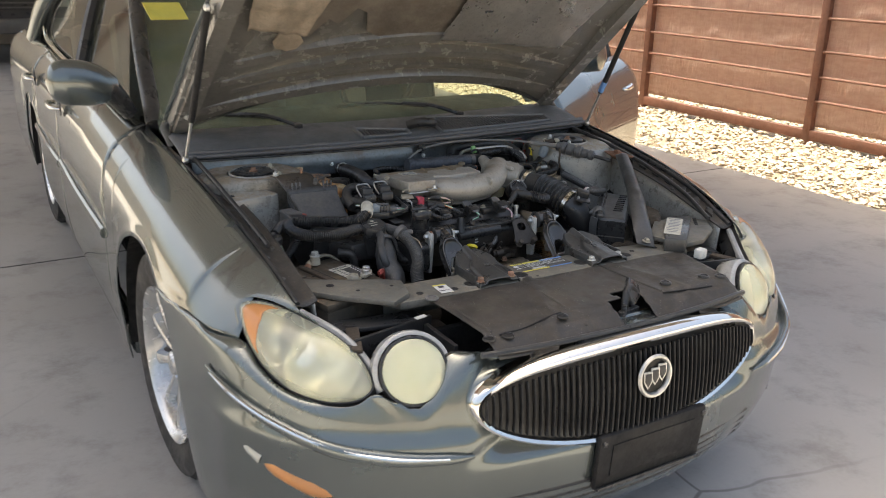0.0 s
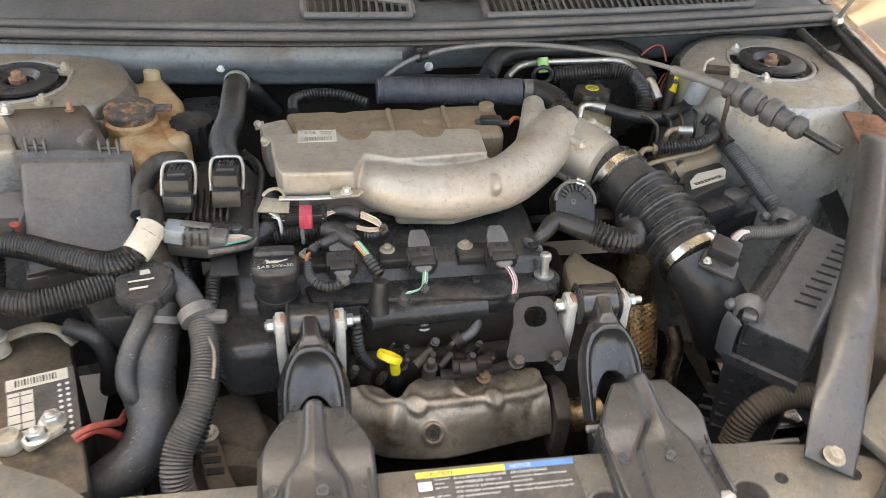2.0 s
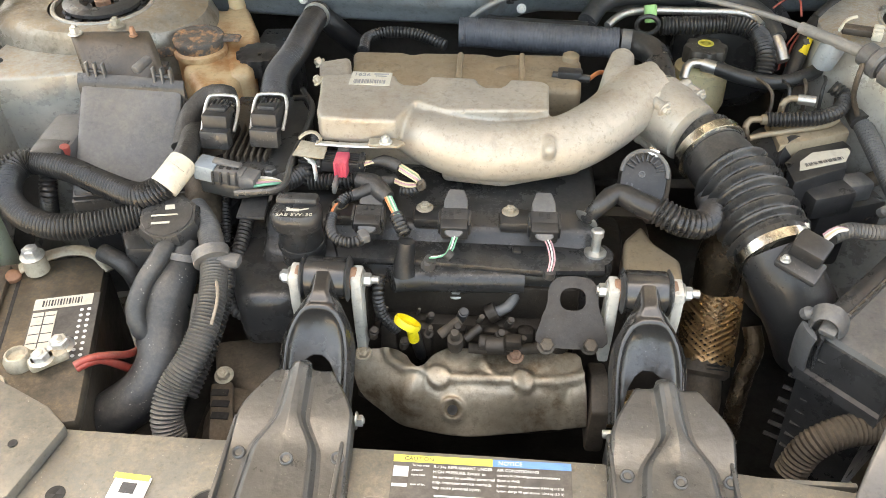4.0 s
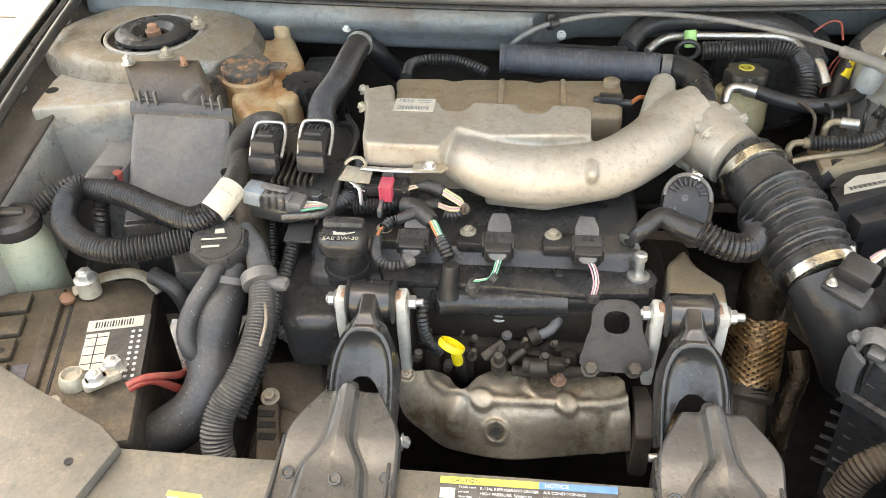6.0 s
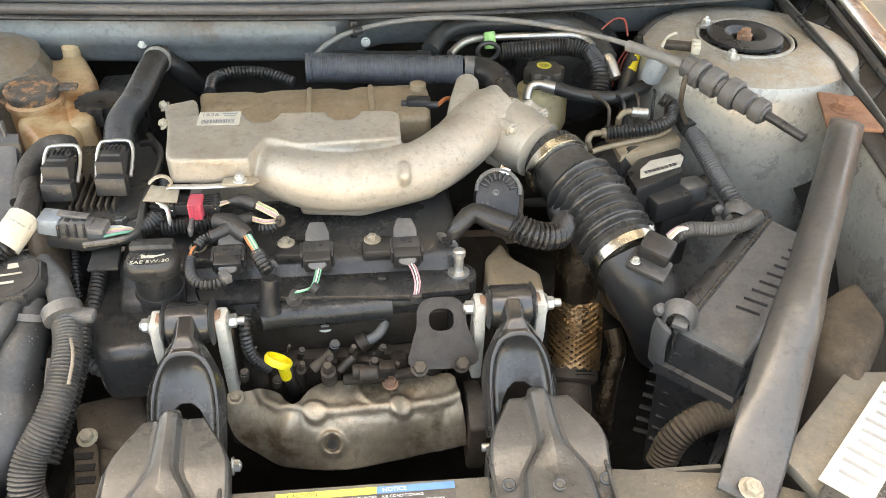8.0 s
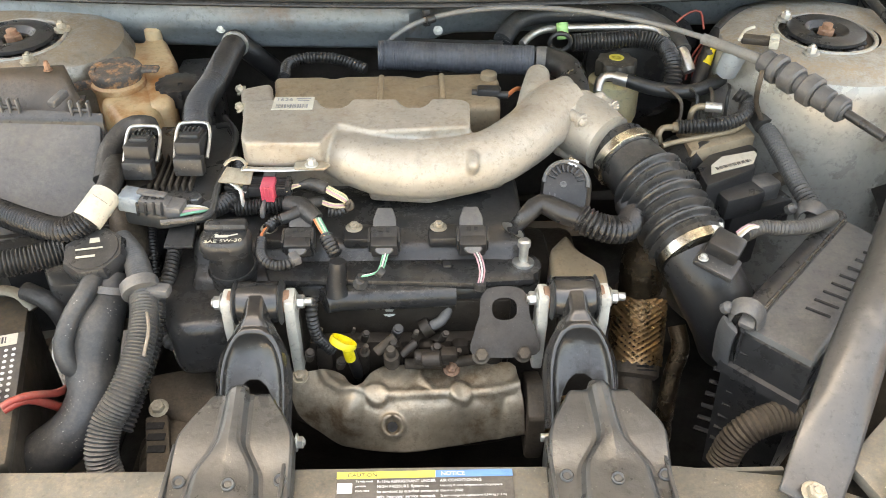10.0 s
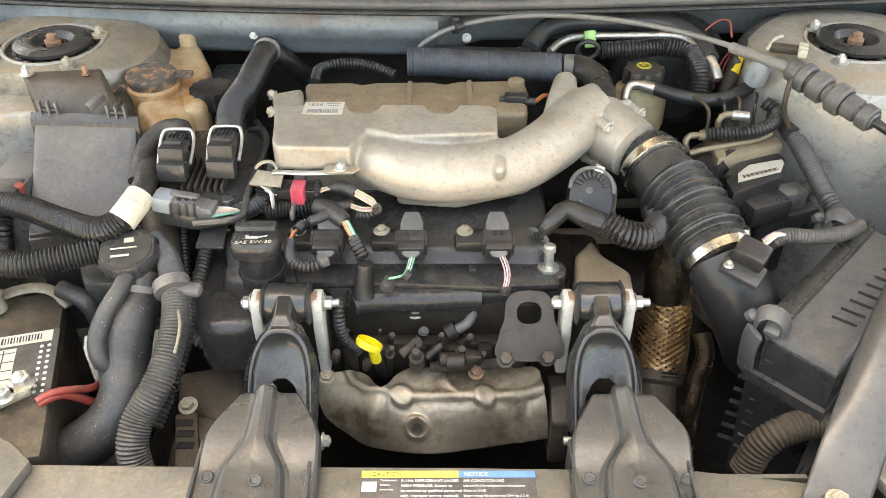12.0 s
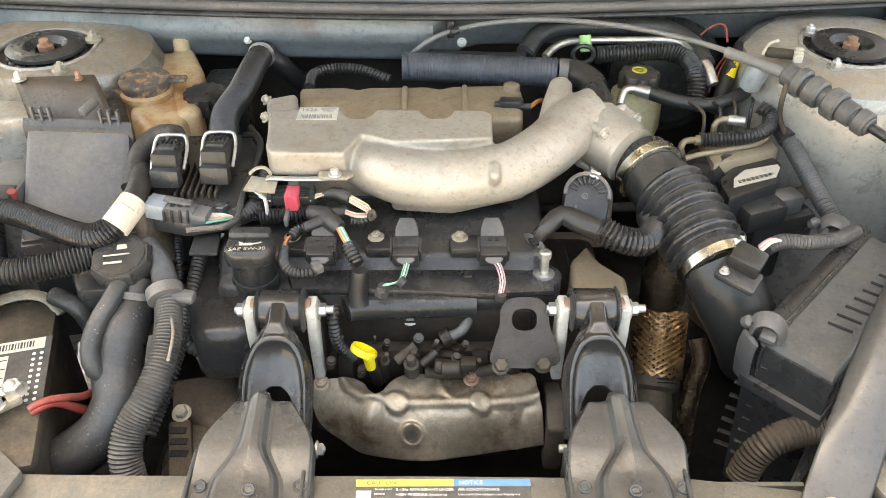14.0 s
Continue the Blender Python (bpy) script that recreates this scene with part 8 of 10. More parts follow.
bat_part("label_badge", Geo().lathe([(0.012, 0), (0.012, 0.0006), (0.0005, 0.0006)], (-0.063, -0.040, 0.1042), (0, 0, 1), 20), PAPER_OLD, "", lb)
g = Geo()
for k in range(14):
    g.box((-0.070 + 0.0032 * k, 0.047, 0.1049), (0.0012 if k % 3 else 0.002, 0.010, 0.0003), 0)
for k in range(4):
    g.box((-0.066, 0.026 - 0.014 * k, 0.1049), (0.024, 0.0012, 0.0003), 0)
g.box((-0.066, 0.004, 0.1049), (0.0012, 0.056, 0.0003), 0)
bat_part("label_print", g, INK, "", lb)
g = Geo()
for k in range(9):
    for j in range(2):
        g.lathe([(0.0022, 0), (0.0022, 0.0005), (0.0003, 0.0005)], (-0.026 + 0.008 * j, 0.030 - 0.009 * k, 0.1042), (0, 0, 1), 10)
bat_part("label_dots", g, INK_WHITE, "", lb)
clamp = bat_part("terminal_clamp", Geo().tube([(-0.105, LEN / 2 - 0.020, 0.110), (-0.080, LEN / 2 - 0.014, 0.118), (-0.045, LEN / 2 - 0.006, 0.118), (-0.020, LEN / 2 - 0.010, 0.110), (-0.006, LEN / 2 - 0.024, 0.095)], 0.009, 12, flat=0.45).lathe([(0.014, 0.108), (0.013, 0.128), (0.009, 0.131)], (-0.085, LEN / 2 - 0.024, 0), (0, 0, 1), 16), LEAD, "corroded lead terminal clamp")
bat_part("clamp_bolt", Geo().hexbolt((-0.085, LEN / 2 - 0.024, 0.130), 0.010, 0.010), BOLT, "", clamp)
bat_part("corrosion", Geo().lathe([(0.009, 0), (0.010, 0.005), (0.006, 0.010), (0.003, 0.012)], (-0.112, LEN / 2 - 0.030, 0.104), (0, 0, 1), 10), RUST, "", clamp)
clamp2 = bat_part("terminal_clamp", Geo().lathe([(0.015, 0.104), (0.0155, 0.112), (0.012, 0.120), (0.010, 0.1205), (0.009, 0.116), (0.001, 0.116)], (-0.078, -LEN / 2 + 0.085, 0), (0, 0, 1), 20).box((-0.045, -LEN / 2 + 0.075, 0.116), (0.04, 0.016, 0.012), 0.004, (0, 0, 24)).box((-0.10, -LEN / 2 + 0.049, 0.112), (0.034, 0.014, 0.010), 0.004, (0, 0, 30)), LEAD)
bat_part("clamp_bolt", Geo().hexbolt((-0.034, -LEN / 2 + 0.089, 0.118), 0.010, 0.010).hexbolt((-0.050, -LEN / 2 + 0.072, 0.120), 0.009, 0.008), BOLT, "", clamp2)
single("battery_cable", Geo().tube([(-0.434, -0.505, 0.716), (-0.426, -0.499, 0.718), (-0.415, -0.491, 0.716), (-0.406, -0.477, 0.704), (-0.400, -0.457, 0.685), (-0.407, -0.403, 0.645)], 0.0042, 10).tube([(-0.433, -0.505, 0.712), (-0.424, -0.499, 0.714), (-0.415, -0.488, 0.708), (-0.407, -0.478, 0.692), (-0.400, -0.464, 0.668), (-0.390, -0.449, 0.645)], 0.0048, 10), RED, "dusty red battery cable pair from the terminal", "cable")
single("terminal_cable", Geo().tube([(-0.470, -0.332, 0.722), (-0.439, -0.346, 0.715), (-0.429, -0.347, 0.680), (-0.440, -0.336, 0.620)], 0.011, 12), TAPE, "black taped cable from the battery terminal", "cable")
single("battery_tray", Geo().prism(xy([(-0.413, -0.566, 0.690), (-0.476, -0.297, 0.690), (-0.451, -0.296, 0.690), (-0.383, -0.573, 0.690)]), 0.02, 0.003, Matrix.Translation((0, 0, 0.50))).box((-0.56, -0.42, 0.48), (0.30, 0.30, 0.03), 0.006), COVER, "black plastic battery tray", "tray")

# washer bottle at the far corner
wb = thing("washer_bottle", "pale green translucent washer bottle with a black cap", "bottle")
wc = Vector((-0.645, -0.304, 0.775))
part("body", Geo().lathe([(0.036, -0.30), (0.040, -0.20), (0.038, -0.10), (0.035, -0.03), (0.028, -0.012)], (wc.x, wc.y, 0.775), (0, 0, 1), 28), WASHER, wb)
part("cap", Geo().lathe([(0.030, -0.016), (0.032, -0.010), (0.032, 0.0), (0.026, 0.006), (0.001, 0.008)], (wc.x, wc.y, 0.778), (0, 0, 1), 24), BLACK_DUSTY, wb)
part("cap_tab", Geo().box((wc.x, wc.y + 0.0, 0.789), (0.034, 0.012, 0.010), 0.004, (0, 12, 20)), BLACK_DUSTY, wb)
single("washer_hose", Geo().tube([(wc.x + 0.02, wc.y + 0.02, 0.78), (wc.x + 0.06, wc.y + 0.06, 0.79), (wc.x + 0.11, wc.y + 0.09, 0.77), (wc.x + 0.13, wc.y + 0.10, 0.70)], 0.012, 12, rib=0.0012), CONDUIT, "black corrugated hose by the washer bottle", "hose")

# ---- fuse box ----
fb = thing("fuse_box", "dusty grey-black fuse box with pronged lid hinges", "fuse box")
FQ = [Vector(p) for p in ((-0.536, -0.149, 0.845), (-0.399, -0.161, 0.845), (-0.389, -0.252, 0.765), (-0.516, -0.280, 0.765))]


def lid_pt(u, v, h=0.0):
    p = FQ[0].lerp(FQ[1], u).lerp(FQ[3].lerp(FQ[2], u), v)
    return Vector((p.x, p.y, p.z + h))


def lid_fn(u, v):
    e = min(u, 1 - u, v, 1 - v)
    return tuple(lid_pt(u, v, 0.006 * (1 - math.exp(-e / 0.02)) - 0.010 * math.exp(-e / 0.008)))


part("lid", grid(lid_fn, 40, 40), GREY_PLASTIC, fb, "dusty flat lid")
fb_body = Geo().rings([[tuple(lid_pt(u, v, -h)) for u, v in ((0, 0), (0.5, 0), (1, 0), (1, 0.5), (1, 1), (0.5, 1), (0, 1), (0, 0.5))] for h in (0.003, 0.05, 0.16)])
part("body", fb_body, BLACK, fb)
part("lid_lip", Geo().rings([[tuple(lid_pt(u, v, h)) for u, v in ((-0.015, -0.015), (1.015, -0.015), (1.015, 1.015), (-0.015, 1.015))] for h in (-0.022, -0.008)]), BLACK_DUSTY, fb)
part("lid_rim", Geo().rings([[tuple(lid_pt(u, v, h)) for u, v in ((-0.01, v0), (0.5, v0 - 0.01), (1.01, v0), (1.01, v1), (0.5, v1), (-0.01, v1))] for h, v0, v1 in ((-0.01, -0.04, 0.075), (0.008, -0.035, 0.065), (0.011, -0.02, 0.045))]), BLACK_DUSTY, fb, "dark raised rim of the lid")
for us in ((0.10, 0.18, 0.26), (0.74, 0.82, 0.90)):
    for u in us:
        a = lid_pt(u, -0.02, -0.01)
        part("hinge_prong", Geo().box(a + Vector((0, 0.0, 0.020)), (0.003, 0.008, 0.034), 0.001), CONNECTOR, fb)
    part("hinge_bar", Geo().rod(lid_pt(us[0], -0.03, 0.014), lid_pt(us[2], -0.03, 0.014), 0.003, 8), BLACK_DUSTY, fb)
side_c = lid_pt(-0.11, 0.42, -0.012)
part("side_pod", Geo().prism([(-0.028, -0.045), (0.020, -0.045), (0.020, 0.045), (-0.028, 0.040)], 0.035, 0.005, Matrix.Translation(side_c + Vector((0, 0, -0.025)))), GREY_PLASTIC, fb)
part("side_pod_step", Geo().box(side_c + Vector((-0.004, -0.038, 0.006)), (0.040, 0.030, 0.012), 0.003), BLACK_DUSTY, fb)
rc = lid_pt(-0.07, 0.72, -0.005)
part("red_tab", Geo().rod(rc, rc + Vector((0.004, 0.0, 0.030)), 0.006, 10), RED, fb, "red plastic tab")
part("lower_block", Geo().prism(xy([(-0.473, -0.281, 0.740), (-0.320, -0.242, 0.740), (-0.364, -0.351, 0.740), (-0.434, -0.355, 0.740)]), 0.05, 0.006, Matrix.Translation((0, 0.01, 0.69))), BLACK_DUSTY, fb)

# bracket plate between tower and fuse box
PB = [Vector(p) for p in ((-0.566, -0.088, 0.884), (-0.464, -0.079, 0.884), (-0.424, -0.144, 0.842), (-0.533, -0.141, 0.842))]
bp2 = single("fuse_box_bracket", grid(lambda u, v: tuple(PB[0].lerp(PB[1], u).lerp(PB[3].lerp(PB[2], u), v) + Vector((0, 0, 0.012 * math.sin(math.pi * v ** 0.7) ** 1.2))), 12, 12), PLATE_BROWN, "dark brown dusty bracket plate bolted to the strut tower", "bracket")
for p, m in (((-0.552, -0.098, 0.879), BOLT), ((-0.476, -0.098, 0.879), RUSTY_BOLT)):
    thick(bp2, 0.004) if not bp2.modifiers else None
    part("bracket_bolt", Geo().hexbolt((p[0], p[1], 0.886), 0.0065 if m is BOLT else 0.004, 0.008).lathe([(0.0035, 0), (0.0028, 0.012), (0.002, 0.013)], (p[0], p[1], 0.886), (0, 0, 1), 10), m, bp2)
cp = (-0.453, -0.143, 0.866)
part("bracket_clip", Geo().box((cp[0], cp[1], 0.870), (0.011, 0.028, 0.010), 0.003, (10, 0, -25)), CONNECTOR, bp2)

# ---- coolant bottle ----
cb = thing("coolant_bottle", "yellowed rust-stained coolant bottle beside the strut tower", "bottle")
cc = Vector((-0.416, -0.035, 0.856))
part("neck", Geo().lathe([(0.022, -0.17), (0.028, -0.12), (0.0325, -0.06), (0.033, -0.028), (0.036, -0.022), (0.036, -0.016), (0.031, -0.012)], cc, (0, 0, 1), 28), BOTTLE, cb)
part("cap", Geo().lathe([(0.032, -0.014), (0.0335, -0.008), (0.0345, 0.000), (0.033, 0.0025), (0.027, 0.0025), (0.026, 0.001), (0.001, 0.001)], cc, (0, 0, 1), 32), BOTTLE_CAP, cb, "black cap flecked with rust")
part("cap_tongue", Geo().prism([(-0.012, -0.010), (0.016, -0.008), (0.016, 0.008), (-0.012, 0.010)], 0.006, 0.003, Matrix.Translation(cc + Vector((0.040, 0.006, -0.006)))), BOTTLE_CAP, cb)
part("strap_loop", Geo().tube([cc + Vector((-0.030, -0.012, -0.016)), cc + Vector((-0.052, -0.020, -0.016)), cc + Vector((-0.056, -0.034, -0.024)), cc + Vector((-0.036, -0.034, -0.024))], 0.0018, 8, flat=4.0), BOTTLE_CAP, cb)
part("tank_belly", Geo().prism([p[:2] for p in [(-0.457, 0.082, 0.832), (-0.425, 0.116, 0.832), (-0.389, 0.109, 0.832), (-0.363, 0.058, 0.832), (-0.350, -0.018, 0.832), (-0.346, -0.095, 0.832), (-0.356, -0.142, 0.832), (-0.385, -0.147, 0.832), (-0.431, -0.081, 0.832)]], 0.12, 0.014, Matrix.Translation((0, 0, 0.712)), 3), BOTTLE, cb)
tank_poly = xy([(-0.490, 0.124, 0.835), (-0.461, 0.120, 0.835), (-0.420, 0.099, 0.835), (-0.418, 0.123, 0.835), (-0.388, 0.115, 0.835), (-0.353, 0.035, 0.835), (-0.332, -0.093, 0.835), (-0.360, -0.101, 0.835), (-0.392, -0.010, 0.835), (-0.438, 0.048, 0.835), (-0.454, 0.083, 0.835), (-0.483, 0.099, 0.835)])
part("tank", Geo().prism(tank_poly, 0.10, 0.010, Matrix.Translation((0, 0, 0.735)), 3), BOTTLE, cb)
part("tank_nipple", Geo().lathe([(0.013, -0.02), (0.012, 0.010), (0.008, 0.013)], (-0.404, 0.112, 0.838), (0, 0, 1), 16), BOTTLE, cb)
for p in ((-0.473, 0.096, 0.840), (-0.470, 0.003, 0.846)):
    part("ear_stud", Geo().lathe([(0.012, -0.004), (0.012, 0.001), (0.006, 0.003), (0.005, 0.014), (0.003, 0.016)], p, (0, 0, 1), 14), RUSTY_BOLT, cb)
part("ear", Geo().prism(xy([(-0.485, 0.019, 0.840), (-0.461, 0.025, 0.840), (-0.442, -0.011, 0.840), (-0.473, -0.006, 0.840)]), 0.006, 0.002, Matrix.Translation((0, 0, 0.836))), BOTTLE, cb)

# black reservoir with ribbed cap
br2 = thing("fluid_reservoir", "black square reservoir with a ribbed screw cap", "reservoir")
rq = xy([(-0.359, 0.086, 0.815), (-0.305, 0.090, 0.815), (-0.290, -0.053, 0.800), (-0.364, -0.048, 0.800)])
part("body", Geo().prism(rq, 0.10, 0.006, Matrix.Translation((0, 0, 0.715))), BLACK, br2)
rc = Vector((-0.335, -0.041, 0.835))
gr = Geo()
rg = []
for h, k in ((-0.020, 1.0), (-0.004, 1.0), (0.004, 0.96), (0.006, 0.80)):
    rg.append([rc + Vector(((0.029 + 0.0022 * (j % 4 < 2)) * k * math.cos(2 * math.pi * j / 56), (0.029 + 0.0022 * (j % 4 < 2)) * k * math.sin(2 * math.pi * j / 56), h)) for j in range(56)])
gr.rings(rg)
part("cap", gr, BLACK, br2)

# ---- ignition / PCM connectors on a tray ----
pt = thing("connector_tray", "grimy steel tray carrying two clipped black connectors", "control unit")
part("tray", Geo().prism(xy([(-0.374, -0.100, 0.812), (-0.269, -0.095, 0.812), (-0.244, -0.145, 0.812), (-0.252, -0.289, 0.800), (-0.305, -0.303, 0.800), (-0.349, -0.291, 0.800), (-0.372, -0.190, 0.808)]), 0.020, 0.004, Matrix.Translation((0, 0, 0.785))), BRACKET_STEEL, pt)
part("tray_rim", Geo().tube([(-0.263, -0.105, 0.820), (-0.240, -0.162, 0.822), (-0.246, -0.259, 0.815), (-0.250, -0.306, 0.808), (-0.301, -0.316, 0.805)], 0.004, 8), BRACKET_STEEL, pt)
for k in range(7):
    x, y, z = (-0.307, -0.248, 0.808)
    part("cooling_fin", Geo().box((x - 0.022 + 0.008 * k, y + 0.03, 0.808), (0.003, 0.07, 0.012), 0.001), CAST_BROWN, pt)
for k, (a, b) in enumerate((((-0.341, -0.186, 0.850), (-0.332, -0.256, 0.835)), ((-0.285, -0.179, 0.850), (-0.274, -0.249, 0.835)))):
    a, b = Vector(a), Vector(b)
    m = (a + b) / 2
    cn = part("connector", Geo().box(m, (0.031, 0.044, 0.028), 0.003, (-8, 0, -3)), BLACK, pt, "black clipped connector")
    part("connector_front", Geo().box(m + Vector((0, -0.026, -0.010)), (0.034, 0.016, 0.022), 0.002, (-8, 0, -3)), BLACK_DUSTY, cn)
    part("connector_top", Geo().box(m + Vector((0, 0.006, 0.014)), (0.022, 0.027, 0.007), 0.002, (-8, 0, -3)), BLACK_DUSTY, cn)
    for j in range(4):
        part("grip", Geo().box(m + Vector((-0.0075 + 0.005 * j, 0.010, 0.0180)), (0.0025, 0.012, 0.003), 0.0008, (-8, 0, -3)), BLACK, cn)
    bail = [m + Vector((-0.019, -0.016, -0.006)), m + Vector((-0.020, 0.008, 0.008)), m + Vector((-0.018, 0.019, 0.016)), m + Vector((-0.012, 0.023, 0.019)), m + Vector((0.012, 0.023, 0.019)), m + Vector((0.018, 0.019, 0.016)), m + Vector((0.020, 0.008, 0.008)), m + Vector((0.019, -0.016, -0.006))]
    part("wire_bail", Geo().tube(bail, 0.0022, 8), BOLT, cn, "bright wire bail")
    if k == 0:
        part("cable_boot", Geo().tube([m + Vector((0, 0.028, 0.002)), m + Vector((-0.004, 0.045, 0.006)), m + Vector((-0.030, 0.050, 0.0)), m + Vector((-0.046, 0.022, -0.012)), m + Vector((-0.046, -0.02, -0.03))], 0.0135, 14), TAPE, cn)
    else:
        hp = [m + Vector((0, 0.026, 0.002)), Vector((-0.288, -0.125, 0.848)), Vector((-0.280, -0.066, 0.850)), Vector((-0.278, 0.024, 0.846)), Vector((-0.277, 0.092, 0.838))]
        part("cable_hose", Geo().tube(hp, 0.0170, 16, rib=0.0013, pitch=0.005), CONDUIT, cn)
        part("hose_collar", Geo().lathe([(0.0185, -0.003), (0.020, 0), (0.0185, 0.003)], (-0.276, 0.071, 0.842), Vector(hp[4]) - Vector(hp[3]), 24), BOLT, cn)
        part("hose_tail", Geo().tube([hp[4], Vector((-0.256, 0.096, 0.815)), Vector((-0.225, 0.120, 0.770))], 0.016, 12), BLACK, cn)
bx, by, bz = (-0.269, -0.277, 0.806)
part("tray_bolt", Geo().hexbolt((bx, by, 0.804), 0.008, 0.008), BRACKET_STEEL, pt)
# grey inline connector
gc = thing("inline_connector", "pale grey inline connector with coloured wires", "connector")
ga, gb = Vector((-0.351, -0.283, 0.818)), Vector((-0.278, -0.295, 0.806))
gm = (ga + gb) / 2
ga_ang = math.degrees(math.atan2((gb - ga).y, (gb - ga).x))
part("shell", Geo().box(gm, ((gb - ga).length * 0.55, 0.020, 0.018), 0.002, (0, 6, ga_ang)), CONNECTOR, gc)
part("shell_half", Geo().box(ga.lerp(gb, 0.17), (0.024, 0.025, 0.020), 0.002, (0, 6, ga_ang)), BLUE_GREY, gc, "pale grey connector half")
part("shell_end", Geo().box(ga.lerp(gb, 0.86), (0.018, 0.023, 0.018), 0.002, (0, 6, ga_ang)), CONNECTOR, gc)
part("latch_tab", Geo().box(gm + Vector((0, 0.004, 0.012)), (0.034, 0.010, 0.005), 0.002, (0, 6, ga_ang)), CONNECTOR, gc)
for k in range(4):
    part("shell_rib", Geo().box(gm + Vector((-0.014 + 0.009 * k, -0.0125, 0.002)), (0.003, 0.003, 0.018), 0.0008, (0, 6, ga_ang)), BLACK_DUSTY, gc)
    # Dark patch on the shell, painted as the shade of a slot.
    part("shell_slot_patch", Geo().box(gm + Vector((-0.014 + 0.009 * k, 0.000, 0.0105)), (0.005, 0.010, 0.001), 0, (0, 6, ga_ang)), DARK_VOID, gc)
for k, m in enumerate((WHITE_WIRE, GREEN_WIRE, TAN_WIRE)):
    part("wire", Geo().tube([ga + Vector((0.004, 0.008 * (k - 1), 0)), ga + Vector((-0.014, 0.010 * (k - 1) + 0.008, 0.006)), ga + Vector((-0.032, 0.022, 0.004))], 0.0018, 6), m, gc)
for k, m in enumerate((GREEN_WIRE, PINK_WIRE, TAN_WIRE, WHITE_WIRE)):
    part("wire", Geo().tube([gb + Vector((-0.006, 0.006 * (k - 1.5), 0)), gb + Vector((0.012, 0.004 * (k - 1.5), 0.002)), gb + Vector((0.030, 0.004, -0.002))], 0.0018, 6), m, gc)
single("engine_harness", Geo().tube([gb + Vector((0.026, 0.003, -0.002)), Vector((-0.239, -0.272, 0.800)), Vector((-0.225, -0.242, 0.800)), Vector((-0.230, -0.199, 0.805))], 0.0105, 12, rib=0.0012), CONDUIT, "black corrugated engine harness", "wiring harness")

# ---- loop of corrugated cable, white tape ----
loop_pts = [(-0.367, -0.300, 0.824), (-0.381, -0.318, 0.812), (-0.411, -0.321, 0.800), (-0.461, -0.297, 0.796), (-0.514, -0.270, 0.796), (-0.565, -0.254, 0.794), (-0.584, -0.273, 0.790), (-0.574, -0.311, 0.784), (-0.542, -0.342, 0.780), (-0.496, -0.359, 0.780), (-0.452, -0.350, 0.780), (-0.407, -0.331, 0.780)]
lc = thing("cable_loop", "fat corrugated cable loop with a white tape band", "wiring harness")
part("conduit", Geo().tube(loop_pts, 0.0145, 16, rib=0.0012, pitch=0.0042), CONDUIT, lc)
part("tape_band", Geo().tube([(-0.364, -0.289, 0.826), (-0.371, -0.306, 0.820), (-0.380, -0.320, 0.812)], 0.0168, 16), GASKET, lc, "white tape band with print")
part("tape_wrap", Geo().tube([(-0.365, -0.295, 0.826), (-0.365, -0.266, 0.828), (-0.374, -0.224, 0.822), (-0.390, -0.179, 0.812)], 0.0135, 12), TAPE, lc)
part("drop_conduit", Geo().tube([(-0.556, -0.245, 0.780), (-0.558, -0.262, 0.750), (-0.577, -0.245, 0.700)], 0.010, 12, rib=0.0012), CONDUIT, lc)

# radiator cap and its hoses
rcx = Vector((-0.371, -0.346, 0.790))
rn = thing("radiator_neck", "black eight-sided pressure cap on the coolant neck", "cap")
axr = Vector((-0.05, -0.22, 1)).normalized()
rg = Geo().lathe([(0.030, -0.030), (0.034, -0.024), (0.036, -0.004), (0.033, 0.002)], rcx, axr, 8).lathe([(0.029, 0), (0.028, 0.0035), (0.001, 0.004)], rcx, axr, 28)
cap_o = part("cap", rg, BLACK_DUSTY, rn)
part("cap_print", Geo().box(rcx + axr * 0.0045 + Vector((0.002, 0.012, 0.002)), (0.014, 0.007, 0.0006), 0, (10, 0, 10)).box(rcx + axr * 0.0045 + Vector((-0.004, -0.012, -0.002)), (0.020, 0.003, 0.0006), 0, (10, 0, 10)).box(rcx + axr * 0.0045 + Vector((0, 0, 0)), (0.034, 0.0022, 0.0006), 0, (10, 0, 10)), PAPER_OLD, cap_o)
part("neck", Geo().lathe([(0.026, -0.085), (0.028, -0.03)], rcx, axr, 24), BLACK, rn)
rh = thing("radiator_hose", "thick dusty radiator hose curving down to the tie bar", "hose")
hose_pts = [(-0.356, -0.354, 0.760), (-0.356, -0.376, 0.745), (-0.365, -0.404, 0.728), (-0.370, -0.429, 0.700), (-0.365, -0.457, 0.680), (-0.381, -0.483, 0.655), (-0.419, -0.501, 0.630), (-0.454, -0.513, 0.600)]
part("hose", Geo().tube(hose_pts, 0.027, 22, 0.006, radii=[0.019, 0.021, 0.0275, 0.0285, 0.0275, 0.0275, 0.028, 0.028]), RUBBER_HOSE, rh, smooth=60)
part("clamp", Geo().tube([(-0.353, -0.367, 0.756), (-0.354, -0.372, 0.750)], 0.0235, 20), CONNECTOR, rh, "grey hose clamp")
sh = single("overflow_hose", Geo().tube([(-0.366, -0.362, 0.775), (-0.371, -0.388, 0.768), (-0.384, -0.416, 0.752), (-0.389, -0.438, 0.735), (-0.385, -0.448, 0.715), (-0.373, -0.444, 0.700)], 0.0105, 14), RUBBER_HOSE, "thin rubber hose beside the radiator hose", "hose")

